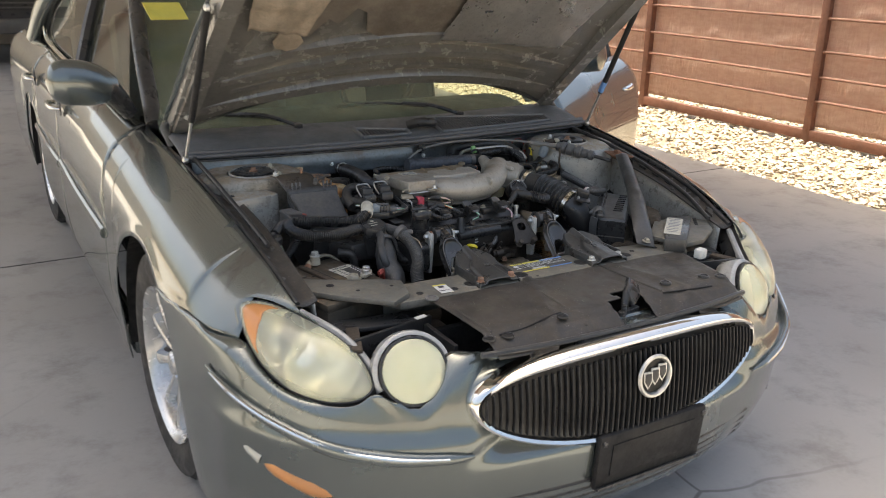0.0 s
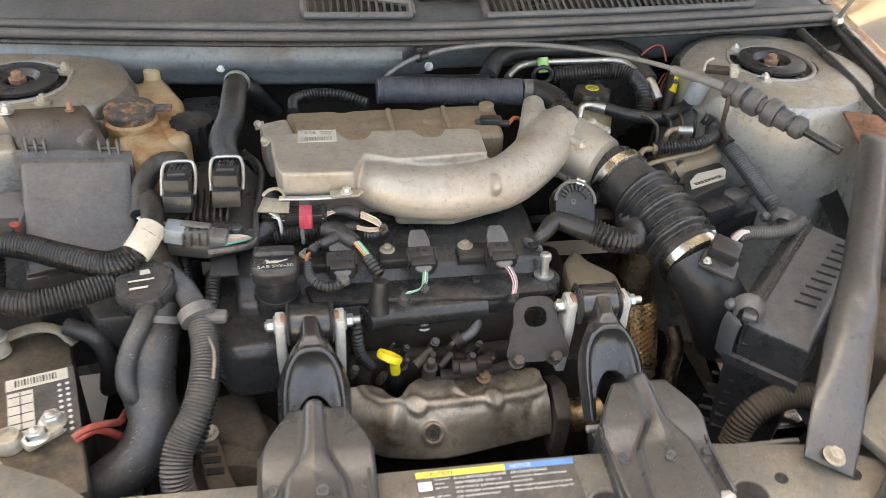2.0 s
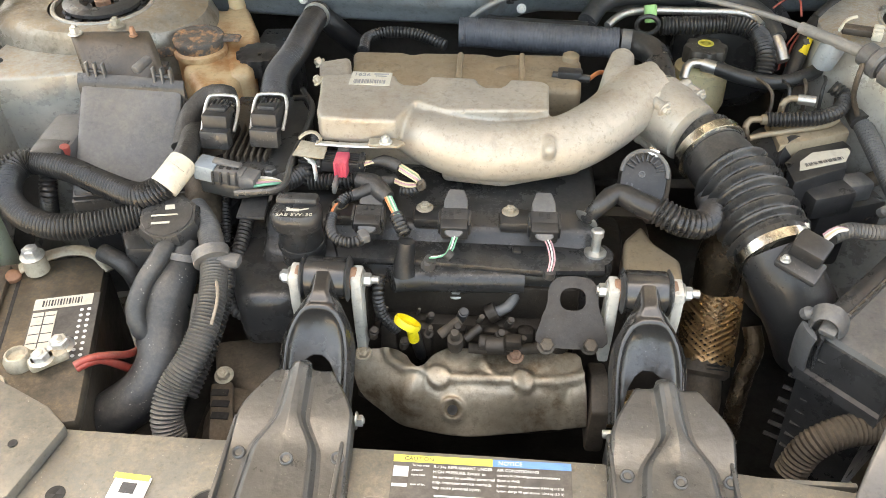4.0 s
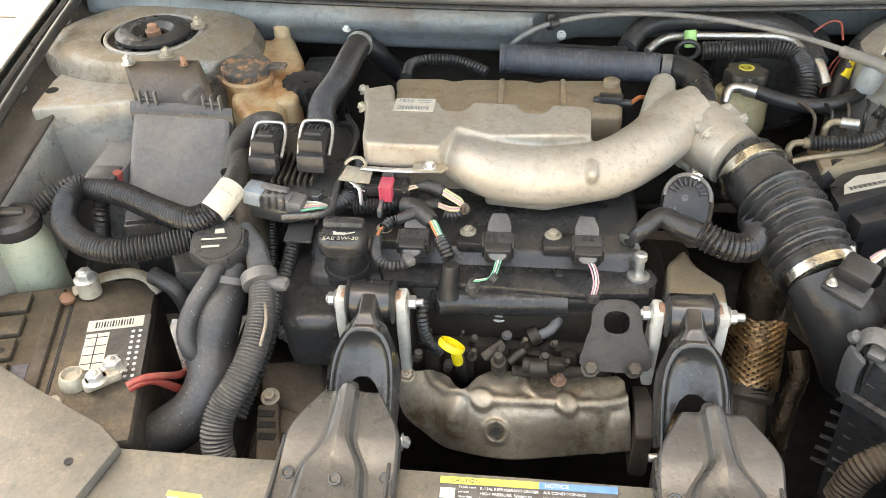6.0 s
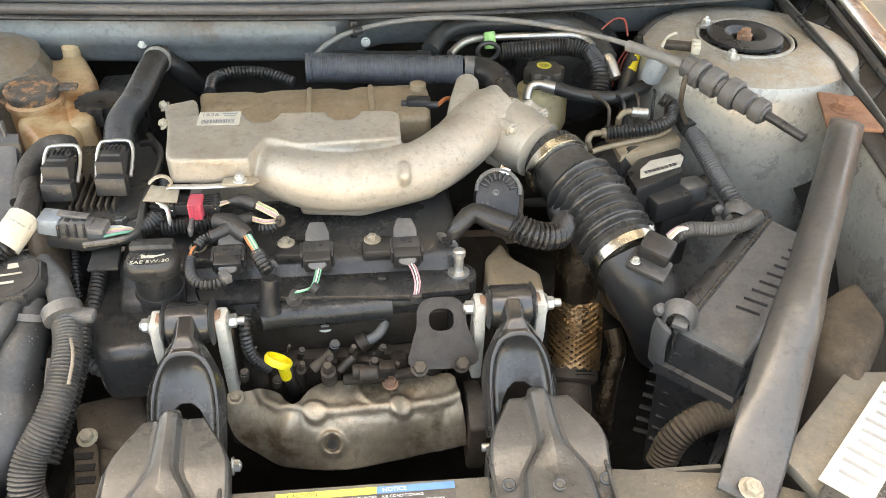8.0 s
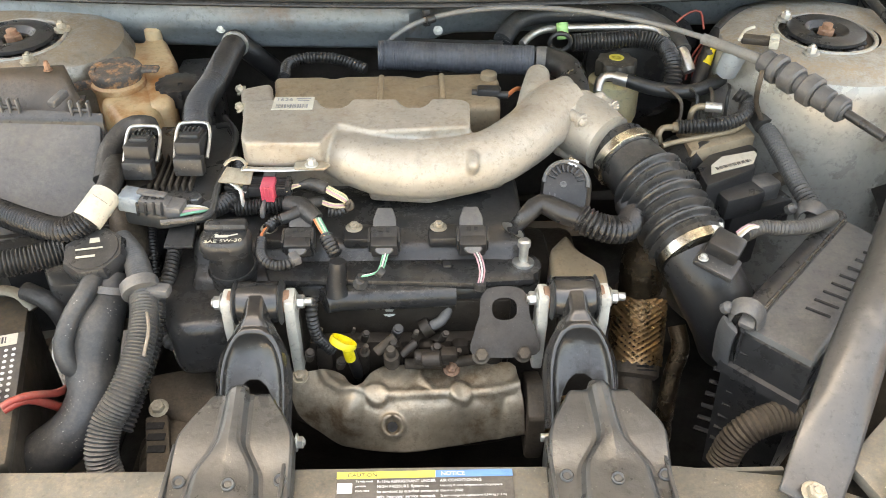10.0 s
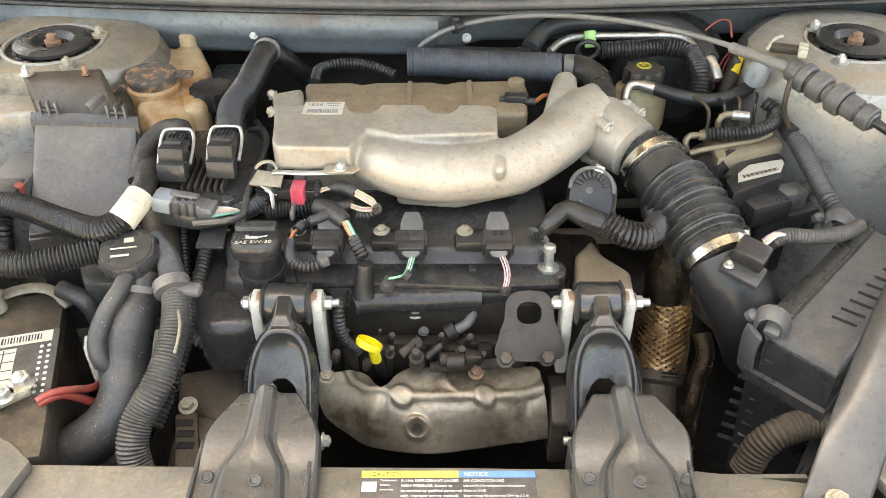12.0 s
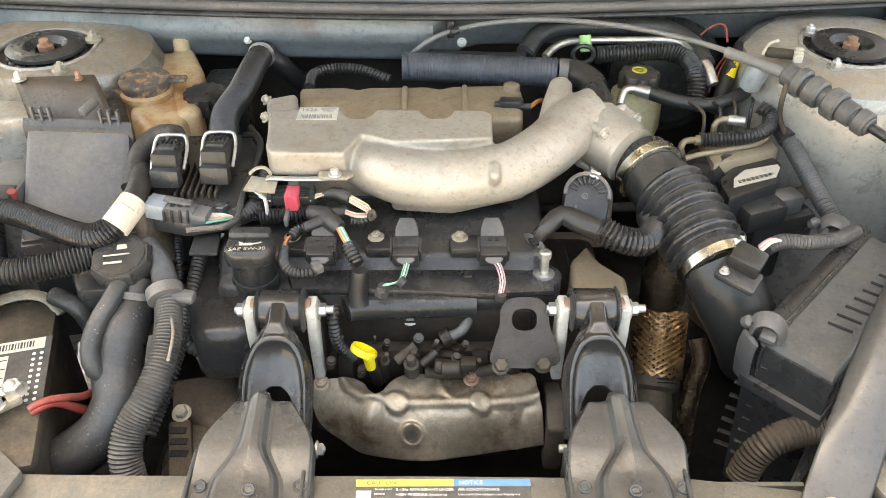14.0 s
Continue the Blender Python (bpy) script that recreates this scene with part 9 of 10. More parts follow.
# corrugated harness that runs down to the tie bar
dc = thing("down_harness", "split corrugated harness strapped beside the radiator hose", "wiring harness")
part("conduit", Geo().tube([(-0.354, -0.305, 0.775), (-0.331, -0.339, 0.772), (-0.313, -0.384, 0.768), (-0.304, -0.424, 0.755), (-0.305, -0.460, 0.740), (-0.314, -0.491, 0.722), (-0.330, -0.514, 0.700), (-0.335, -0.534, 0.680), (-0.331, -0.547, 0.655)], 0.0150, 18, rib=0.0012, pitch=0.0037, radii=[0.011, 0.0125, 0.0135, 0.0140, 0.0145, 0.0152, 0.0158, 0.0160, 0.016]), CONDUIT_GREY, dc)
part("conduit", Geo().tube([(-0.305, -0.368, 0.755), (-0.298, -0.410, 0.742), (-0.299, -0.448, 0.728), (-0.307, -0.478, 0.708), (-0.319, -0.512, 0.685)], 0.010, 12, rib=0.0013, pitch=0.005), CONDUIT, dc)
part("exposed_wire", Geo().tube([(-0.305, -0.407, 0.768), (-0.292, -0.444, 0.765), (-0.293, -0.472, 0.752)], 0.0018, 8), FELT_TAN, dc)
part("strap", Geo().tube([(-0.315, -0.384, 0.775), (-0.310, -0.395, 0.770)], 0.0205, 18).box((-0.294, -0.393, 0.772), (0.030, 0.016, 0.012), 0.004, (0, 0, -8)), CONNECTOR, dc, "grey plastic strap")
single("bay_hose", Geo().tube([(-0.381, -0.220, 0.760), (-0.364, -0.255, 0.750), (-0.355, -0.286, 0.730)], 0.021, 14), CAST_BROWN, "brown grimy pipe behind the pressure cap", "pipe")
single("thin_conduit", Geo().tube([(-0.345, -0.230, 0.745), (-0.336, -0.270, 0.735), (-0.327, -0.306, 0.720)], 0.007, 10, rib=0.001), CONDUIT, "thin black corrugated conduit by the pipe", "conduit")
single("side_harness", Geo().tube([(-0.303, -0.283, 0.745), (-0.304, -0.314, 0.735), (-0.306, -0.348, 0.720), (-0.307, -0.374, 0.700), (-0.296, -0.388, 0.690), (-0.272, -0.382, 0.680), (-0.248, -0.379, 0.672)], 0.0085, 10, rib=0.0008), TAPE, "taped harness along the engine's side", "wiring harness")
single("plastic_tab", Geo().prism(xy([(-0.303, -0.274, 0.785), (-0.274, -0.268, 0.785), (-0.268, -0.327, 0.775), (-0.301, -0.327, 0.775)]), 0.004, 0.0015, Matrix.Translation((0, 0, 0.776))), BLACK_DUSTY, "dark plastic tab beside the oil cap", "tab")

# ---- coil wiring in front of the manifold ----
hw = thing("coil_harness", "black harness with coloured wires to the ignition coils", "wiring harness")
pk = Vector((-0.186, -0.263, 0.812))
plug = part("plug", Geo().box(pk + Vector((0.0, 0.006, -0.001)), (0.052, 0.018, 0.015), 0.002, (8, 0, -2)), BLACK_DUSTY, hw)
for k in range(5):
    part("plug_rib", Geo().box(pk + Vector((0.002, 0.014 - 0.004 * k, 0.0072)), (0.048, 0.0016, 0.002), 0.0005, (8, 0, -2)), BLACK, plug)
for dx_ in (-0.027, 0.022):
    part("plug_end", Geo().box(pk + Vector((dx_, 0.006, 0.0)), (0.006, 0.021, 0.018), 0.002, (8, 0, -2)), BLACK, plug)
part("plug_tab", Geo().box(pk + Vector((-0.001, 0.022, 0.008)), (0.014, 0.016, 0.008), 0.002, (10, 0, -2)), CONNECTOR, plug)
part("red_lock", Geo().box(pk + Vector((0, -0.002, 0.002)), (0.0160, 0.024, 0.022), 0.002, (0, 0, -2)), RED_PINK, hw, "red connector lock")
for k in range(4):
    part("lock_rib", Geo().box(pk + Vector((-0.006 + 0.004 * k, -0.0142, 0.003)), (0.0018, 0.002, 0.020), 0.0005, (0, 0, -2)), RED_PINK, hw)
part("trunk", Geo().tube([(-0.225, -0.271, 0.792), (-0.206, -0.272, 0.794), (-0.186, -0.273, 0.796), (-0.167, -0.271, 0.798), (-0.154, -0.278, 0.798)], 0.0088, 14, rib=0.0012, pitch=0.0042), CONDUIT, hw)
part("trunk_clip", Geo().box((-0.191, -0.287, 0.802), (0.005, 0.024, 0.012), 0.002), CONNECTOR, hw)
part("trunk_tape", Geo().tube([(-0.166, -0.275, 0.800), (-0.149, -0.283, 0.801), (-0.135, -0.299, 0.800), (-0.128, -0.305, 0.798)], 0.0105, 12, radii=[0.010, 0.0125, 0.0110, 0.0090]), TAPE, hw)
part("trunk_tape", Geo().tube([(-0.147, -0.289, 0.801), (-0.158, -0.297, 0.799), (-0.169, -0.301, 0.797)], 0.0080, 12, radii=[0.010, 0.0075, 0.0065]), TAPE, hw)
part("trunk_tape", Geo().tube([(-0.150, -0.282, 0.800), (-0.137, -0.275, 0.799), (-0.125, -0.266, 0.796)], 0.0075, 12), TAPE, hw)
part("branch", Geo().tube([(-0.167, -0.300, 0.797), (-0.177, -0.305, 0.796), (-0.183, -0.316, 0.795)], 0.0060, 12, rib=0.0009, pitch=0.004), CONDUIT, hw)
part("branch", Geo().tube([(-0.188, -0.335, 0.793), (-0.187, -0.350, 0.791), (-0.181, -0.366, 0.790), (-0.170, -0.374, 0.789), (-0.157, -0.373, 0.788), (-0.149, -0.367, 0.788)], 0.0056, 12, rib=0.0009, pitch=0.004), CONDUIT, hw)
part("branch_plug", Geo().box((-0.148, -0.365, 0.790), (0.011, 0.015, 0.010), 0.002, (0, 0, 30)), CONNECTOR, hw)
part("branch", Geo().tube([(-0.116, -0.332, 0.794), (-0.110, -0.345, 0.791), (-0.104, -0.355, 0.786)], 0.0072, 12, rib=0.0012, pitch=0.0048), CONDUIT, hw)
part("upper_tape", Geo().tube([(-0.155, -0.256, 0.812), (-0.139, -0.254, 0.814), (-0.125, -0.260, 0.813), (-0.119, -0.263, 0.812)], 0.0070, 12, radii=[0.003, 0.0075, 0.008, 0.0065]), TAPE, hw)
part("branch", Geo().tube([(-0.116, -0.287, 0.796), (-0.104, -0.288, 0.796), (-0.097, -0.279, 0.797), (-0.094, -0.270, 0.798)], 0.0050, 12, rib=0.0008, pitch=0.004), CONDUIT, hw)
for k, m in enumerate((TAN_WIRE, PINK_WIRE, WHITE_WIRE, TAN_WIRE, GREEN_WIRE, TAN_WIRE)):
    o = Vector((0.0004 * (k % 3), 0.0022 * (k - 2.5), 0.001 * (k % 2)))
    part("wire", Geo().tube([Vector((-0.119, -0.266, 0.814)) + o, Vector((-0.108, -0.275, 0.813)) + o, Vector((-0.098, -0.278, 0.808)) + o, Vector((-0.094, -0.281, 0.803)) + o * 0.5], 0.0013, 6), m, hw)
for k, m in enumerate((TAN_WIRE, PINK_WIRE, TAN_WIRE)):
    o = Vector((0, 0.0024 * (k - 1), 0.0006 * k))
    part("wire", Geo().tube([Vector((-0.124, -0.274, 0.800)) + o, Vector((-0.110, -0.284, 0.802)) + o, Vector((-0.096, -0.282, 0.801)) + o], 0.0013, 6), m, hw)
    part("wire", Geo().tube([Vector((-0.166, -0.265, 0.812)) + o, Vector((-0.159, -0.261, 0.814)) + o, Vector((-0.150, -0.257, 0.814)) + o * 0.5], 0.0012, 6), m, hw)
part("wire_tie", Geo().tube([(-0.095, -0.287, 0.806), (-0.091, -0.283, 0.808), (-0.089, -0.287, 0.803), (-0.094, -0.288, 0.800), (-0.095, -0.287, 0.806)], 0.0028, 8), CAST_BROWN, hw)
for k, m in enumerate((WHITE_WIRE, GREEN_WIRE, TAN_WIRE)):
    part("wire", Geo().tube([Vector((-0.230, -0.254, 0.812)) + Vector((0.001 * k, 0.003 * (k - 1), 0)), Vector((-0.221, -0.260, 0.812)) + Vector((0, 0.004 * (k - 1), 0.002)), Vector((-0.212, -0.263, 0.812)) + Vector((0, 0.004 * (k - 1), 0))], 0.0015, 6), m, hw)
part("plug_lead", Geo().tube([(-0.230, -0.253, 0.812), (-0.232, -0.258, 0.806), (-0.230, -0.266, 0.798), (-0.235, -0.271, 0.790)], 0.0085, 12, rib=0.0011, pitch=0.0042), CONDUIT, hw)
for k, m in enumerate((ORANGE_WIRE, TAN_WIRE, GREEN_WIRE, WHITE_WIRE, GREEN_WIRE)):
    o = Vector((0.0019 * (k - 2), 0, 0.003))
    part("wire", Geo().tube([Vector((-0.128, -0.308, 0.800)) + o, Vector((-0.122, -0.322, 0.799)) + o, Vector((-0.115, -0.336, 0.796)) + o * 0.8], 0.0012, 6), m, hw)
for k in range(3):
    o = Vector((0.0016 * (k - 1), 0.0012 * k, 0.001))
    part("wire", Geo().tube([Vector((-0.184, -0.317, 0.795)) + o, Vector((-0.187, -0.326, 0.794)) + o, Vector((-0.188, -0.336, 0.793)) + o], 0.0015, 6), ORANGE_WIRE if k < 2 else CAST_BROWN, hw)
for i, (cols, end) in enumerate((((GREEN_WIRE, WHITE_WIRE, GREEN_WIRE), [(-0.048, -0.345, 0.786), (-0.051, -0.363, 0.784), (-0.055, -0.379, 0.782), (-0.066, -0.379, 0.776), (-0.074, -0.376, 0.772), (-0.077, -0.376, 0.766)]), ((PINK_WIRE, WHITE_WIRE, PINK_WIRE), [(0.048, -0.345, 0.786), (0.054, -0.361, 0.784), (0.057, -0.375, 0.776), (0.055, -0.380, 0.764), (0.054, -0.381, 0.756)]))):
    for k, m in enumerate(cols):
        o = Vector((0.0026 * (k - 1), 0.001 * k, 0.001 * (k % 2)))
        part("wire", Geo().tube([Vector(p) + o for p in end], 0.0010, 6), m, hw)
    part("wire_sleeve", Geo().tube([end[-2], end[-1]], 0.0065, 10), TAPE, hw)
part("wire_sleeve", Geo().tube([(-0.057, -0.380, 0.784), (-0.052, -0.382, 0.780)], 0.0058, 10).lathe([(0.006, -0.006), (0.0085, 0.0), (0.005, 0.007)], (-0.077, -0.378, 0.764), (0, -0.4, 1), 12), TAPE, hw)
part("sensor_lead", Geo().tube([(0.020, -0.345, 0.712), (0.021, -0.351, 0.700), (0.013, -0.360, 0.690), (0.001, -0.361, 0.682)], 0.0065, 10), CONNECTOR, hw)
part("sensor_boot", Geo().tube([(0.001, -0.358, 0.682), (-0.009, -0.360, 0.676)], 0.012, 12), OILY, hw)
part("side_hose", Geo().tube([(-0.133, -0.365, 0.735), (-0.134, -0.382, 0.720), (-0.130, -0.383, 0.690), (-0.116, -0.376, 0.660)], 0.0065, 10, rib=0.0008), CONDUIT, hw)

# ---- hoses along the firewall ----
bh = thing("braided_hose", "thick braided sleeve hose behind the intake", "hose")
part("sleeve", Geo().tube([(-0.067, 0.040, 0.838), (-0.044, 0.040, 0.838), (0.054, 0.028, 0.838), (0.154, 0.020, 0.838)], 0.0205, 18, rib=0.0004, pitch=0.004), BRAID, bh)
part("hose", Geo().tube([(0.154, 0.020, 0.838), (0.175, 0.020, 0.838), (0.199, -0.010, 0.838), (0.202, -0.059, 0.834), (0.200, -0.090, 0.828)], 0.0185, 18), RUBBER, bh)
part("hose_end", Geo().tube([(0.158, 0.020, 0.838), (0.171, 0.018, 0.838)], 0.0198, 18), CONNECTOR, bh)
part("clamp", Geo().tube([(0.197, -0.084, 0.832), (0.198, -0.092, 0.828)], 0.0215, 20), STEEL_BAND, bh, "worm-drive hose clamp")
part("under_hose", Geo().tube([(-0.028, 0.080, 0.832), (0.039, 0.071, 0.832), (0.114, 0.067, 0.832)], 0.014, 12), RUBBER, bh)
single("rear_conduit", Geo().tube([(-0.195, -0.020, 0.835), (-0.192, 0.015, 0.838), (-0.166, 0.033, 0.838), (-0.126, 0.033, 0.836), (-0.084, 0.013, 0.830)], 0.0072, 12, rib=0.0010, pitch=0.005), CONDUIT, "corrugated conduit arching behind the intake", "conduit")
single("brake_line", Geo().tube([(-0.270, -0.127, 0.820), (-0.254, -0.130, 0.822), (-0.245, -0.142, 0.810)], 0.004, 8), BLACK, "thin black line beside the connector tray", "pipe")
ac = thing("air_conditioning_pipe", "insulated air conditioning pipes along the firewall", "pipe")
part("insulated_hose", Geo().tube([(0.114, 0.075, 0.842), (0.137, 0.110, 0.856), (0.177, 0.125, 0.862), (0.254, 0.129, 0.862), (0.322, 0.125, 0.860), (0.362, 0.085, 0.850), (0.373, 0.043, 0.838)], 0.0145, 14), RUBBER_HOSE, ac)
part("bare_pipe", Geo().tube([(0.141, 0.058, 0.845), (0.160, 0.078, 0.852), (0.189, 0.087, 0.856), (0.265, 0.088, 0.857), (0.336, 0.086, 0.856), (0.354, 0.062, 0.850)], 0.0058, 10), ALLOY_BRIGHT, ac, "bare aluminium pipe")
part("ribbed_sleeve", Geo().tube([(0.216, 0.062, 0.845), (0.262, 0.065, 0.846), (0.313, 0.071, 0.846), (0.348, 0.054, 0.842), (0.353, 0.010, 0.832), (0.349, -0.015, 0.800)], 0.0122, 14, rib=0.0012, pitch=0.005), CONDUIT, ac)
part("service_port", Geo().rod((0.201, 0.062, 0.850), (0.199, 0.072, 0.872), 0.0085, 14), GREEN, ac, "green service cap")
part("port_ring", Geo().tube([Vector((0.195, 0.046, 0.852)) + Vector((0.015 * math.cos(a * math.pi / 8), 0.003, 0.013 * math.sin(a * math.pi / 8))) for a in range(17)], 0.0035, 8), BLACK, ac)
part("pipe_fitting", Geo().rod((0.110, 0.068, 0.836), (0.093, 0.074, 0.836), 0.009, 12), BOLT, ac)
part("bare_pipe_end", Geo().tube([(0.363, 0.064, 0.846), (0.373, 0.038, 0.838), (0.381, 0.016, 0.820)], 0.009, 10), ALLOY_BRIGHT, ac)
part("dark_drum", Geo().lathe([(0.075, -0.05), (0.09, -0.04), (0.09, 0.03), (0.07, 0.05), (0.02, 0.055)], (0.345, 0.165, 0.770), (0, -0.9, 0.2), 32), BLACK_DUSTY, ac)
mh = single("map_sensor", Geo().box((0.082, -0.090, 0.845), (0.032, 0.018, 0.016), 0.004, (0, 0, -6)).tube([(0.060, -0.090, 0.845), (0.107, -0.098, 0.845)], 0.005, 10), BLACK, "small black sensor plug behind the plenum", "sensor")
part("lead", Geo().tube([(0.106, -0.098, 0.845), (0.121, -0.074, 0.842), (0.137, -0.057, 0.830)], 0.003, 6), ORANGE_WIRE, mh)

# ---- steering fluid reservoir ----
ps = thing("steering_fluid_reservoir", "amber stained fluid reservoir with a black lobed cap", "reservoir")
pc = Vector((0.279, 0.041, 0.828))
rg = []
for h, k in ((-0.024, 0.97), (-0.018, 1.0), (-0.004, 1.0), (0.0, 0.94), (0.001, 0.75)):
    rg.append([pc + Vector(((0.0285 + 0.0022 * math.cos(8 * t)) * k * math.cos(t), (0.0285 + 0.0022 * math.cos(8 * t)) * k * math.sin(t), h)) for t in [2 * math.pi * j / 64 for j in range(64)]])
cap_p = part("cap", Geo().rings(rg), COVER, ps, "black lobed cap with a yellow mark")
part("cap_mark", Geo().lathe([(0.011, 0.0012), (0.011, 0.0018), (0.007, 0.0018), (0.007, 0.0012)], pc + Vector((0, 0.004, 0)), (0, 0, 1), 20).lathe([(0.0035, 0.0012), (0.0035, 0.0018), (0.0003, 0.0018)], pc + Vector((0, 0.004, 0)), (0, 0, 1), 12), LABEL_YELLOW, cap_p)
part("body", Geo().lathe([(0.022, -0.018), (0.026, -0.026), (0.036, -0.032), (0.0375, -0.085), (0.033, -0.10), (0.026, -0.13)], pc, (0, 0, 1), 28, (1.05, 0.95)), PS_BOTTLE, ps)
part("fitting", Geo().tube([(0.246, -0.005, 0.800), (0.250, 0.006, 0.812), (0.261, 0.012, 0.816), (0.280, 0.003, 0.816)], 0.0065, 10), ALLOY_BRIGHT, ps)
part("crimp", Geo().tube([(0.271, 0.007, 0.816), (0.288, -0.004, 0.816)], 0.0092, 12), ALLOY_BRIGHT, ps)
part("hose", Geo().tube([(0.287, -0.002, 0.816), (0.322, -0.024, 0.814), (0.368, -0.033, 0.814), (0.415, -0.014, 0.822), (0.447, 0.032, 0.830), (0.458, 0.082, 0.838), (0.451, 0.097, 0.840)], 0.0098, 12), RUBBER, ps)

# ---- long grey control cable ----
cc2 = thing("control_cable", "long grey control cable looping over the firewall", "cable")
part("cable", Geo().tube([(-0.063, 0.059, 0.838), (-0.036, 0.064, 0.862), (0.005, 0.073, 0.878), (0.071, 0.085, 0.886), (0.153, 0.083, 0.890), (0.239, 0.059, 0.892), (0.320, 0.022, 0.890), (0.381, -0.018, 0.886), (0.442, -0.072, 0.880)], 0.0038, 10), CABLE_GREY, cc2)
part("boot", Geo().tube([(0.379, -0.014, 0.884), (0.412, -0.045, 0.882), (0.448, -0.076, 0.878)], 0.0075, 12), CABLE_GREY, cc2)
ja, jb = Vector((0.443, -0.072, 0.880)), Vector((0.524, -0.194, 0.858))
for t0, t1, r in ((0.0, 0.14, 0.0155), (0.12, 0.22, 0.020), (0.25, 0.40, 0.0195), (0.40, 0.46, 0.013), (0.46, 0.60, 0.0205), (0.60, 0.74, 0.0155), (0.76, 0.88, 0.0165)):
    part("cable_body", Geo().rod(ja.lerp(jb, t0), ja.lerp(jb, t1), r, 16), GREY_PLASTIC, cc2)
part("core_sleeve", Geo().rod(ja.lerp(jb, 0.0), ja.lerp(jb, 0.9), 0.0120, 12), GREY_PLASTIC, cc2)
part("cable_tail", Geo().rod(ja.lerp(jb, 0.88), ja.lerp(jb, 1.28), 0.0062, 10), BLACK, cc2)
part("cable_clip", Geo().box((0.003, 0.084, 0.876), (0.012, 0.010, 0.026), 0.003, (0, 0, 10)).rod((0.003, 0.067, 0.878), (0.015, 0.071, 0.880), 0.006, 10), BLACK, cc2)
part("hanging_wire", Geo().tube([(0.437, -0.095, 0.875), (0.432, -0.105, 0.860), (0.439, -0.095, 0.830), (0.455, -0.088, 0.800)], 0.0035, 8), CAST_BROWN, cc2)

# ---- wiring by the right-hand tower ----
rw = thing("tower_harness", "tangle of wires and grey sleeves beside the strut tower", "wiring harness")
part("blue_sleeve", Geo().lathe([(0.008, -0.026), (0.015, -0.020), (0.016, 0.006), (0.011, 0.018), (0.006, 0.020)], (0.416, -0.038, 0.862), (0.1, -0.3, 1), 18), BLUE_GREY, rw, "blue-grey sleeve")
part("yellow_tag", Geo().rod((0.401, 0.018, 0.828), (0.416, 0.046, 0.848), 0.0085, 14), YELLOW, rw, "yellow tag on a black cable")
part("tag_mark", Geo().box(Vector((0.400, 0.007, 0.854)), (0.008, 0.008, 0.001), 0, (30, 0, 20)), INK, rw)
part("cable", Geo().tube([(0.382, -0.013, 0.790), (0.394, 0.008, 0.815), (0.415, 0.047, 0.845), (0.441, 0.090, 0.852), (0.476, 0.122, 0.856)], 0.0105, 12), BLACK, rw)
part("cable", Geo().tube([(0.429, 0.074, 0.855), (0.458, 0.108, 0.862), (0.490, 0.131, 0.864), (0.495, 0.107, 0.858)], 0.008, 10), TAPE, rw)
for k in range(3):
    o = Vector((0.010 * k, 0.004 * k, 0.003 * k))
    part("red_wire", Geo().tube([Vector((0.382, 0.029, 0.800)) + o, Vector((0.387, 0.042, 0.825)) + o, Vector((0.411, 0.072, 0.838)) + o, Vector((0.423, 0.065, 0.832)) + o], 0.0015, 8), RED, rw)
part("red_wire", Geo().tube([(0.374, 0.094, 0.862), (0.391, 0.096, 0.876), (0.406, 0.092, 0.878), (0.407, 0.068, 0.862)], 0.0016, 8), RED, rw)
part("sleeve", Geo().tube([(0.450, 0.017, 0.815), (0.457, -0.032, 0.800), (0.467, -0.077, 0.785), (0.471, -0.141, 0.775), (0.475, -0.206, 0.765), (0.484, -0.242, 0.755)], 0.0112, 14, rib=0.0013, pitch=0.005), CONDUIT_GREY, rw)
part("tape", Geo().tube([(0.456, -0.053, 0.798), (0.463, -0.087, 0.788)], 0.0132, 12), TAPE, rw)
part("plug", Geo().box((0.454, -0.020, 0.884), (0.046, 0.018, 0.010), 0.003, (0, 0, -16)), CAST_BROWN, rw)
for k in range(3):
    part("plug_tooth", Geo().box(Vector((0.464, -0.038, 0.890)) + Vector((0.004 * k, -0.010 + 0.010 * k, 0)), (0.012, 0.007, 0.012), 0.002, (0, 0, -16)), PAPER_OLD, rw)
part("plug_frame", Geo().tube([(0.424, -0.028, 0.888), (0.442, 0.003, 0.888), (0.458, 0.014, 0.888)], 0.0022, 8), PAPER_OLD, rw)
part("orange_wire", Geo().tube([(0.441, 0.008, 0.815), (0.433, -0.003, 0.810), (0.446, -0.013, 0.808)], 0.002, 6), ORANGE_WIRE, rw)
part("green_wire", Geo().tube([(0.440, 0.012, 0.815), (0.438, -0.008, 0.810), (0.446, -0.003, 0.810)], 0.002, 6), GREEN_WIRE, rw)

# ---- brake modulator ----
ab = thing("brake_modulator", "dusty brake pressure modulator with steel lines and a label", "brake unit")
part("valve_block", Geo().prism(xy([(0.344, -0.079, 0.775), (0.441, -0.044, 0.775), (0.449, -0.101, 0.775), (0.349, -0.141, 0.775)]), 0.07, 0.005, Matrix.Translation((0, 0, 0.713))), ALLOY_TAN, ab)
mod = part("module", Geo().prism(xy([(0.353, -0.158, 0.770), (0.385, -0.119, 0.770), (0.442, -0.095, 0.770), (0.450, -0.116, 0.770), (0.430, -0.164, 0.770), (0.355, -0.203, 0.770)]), 0.07, 0.005, Matrix.Translation((0, 0, 0.700))), BLACK, ab, "black control module")
ml = [(0.373, -0.158, 0.772), (0.393, -0.137, 0.772), (0.441, -0.123, 0.772), (0.442, -0.132, 0.772), (0.430, -0.154, 0.773), (0.367, -0.179, 0.772)]
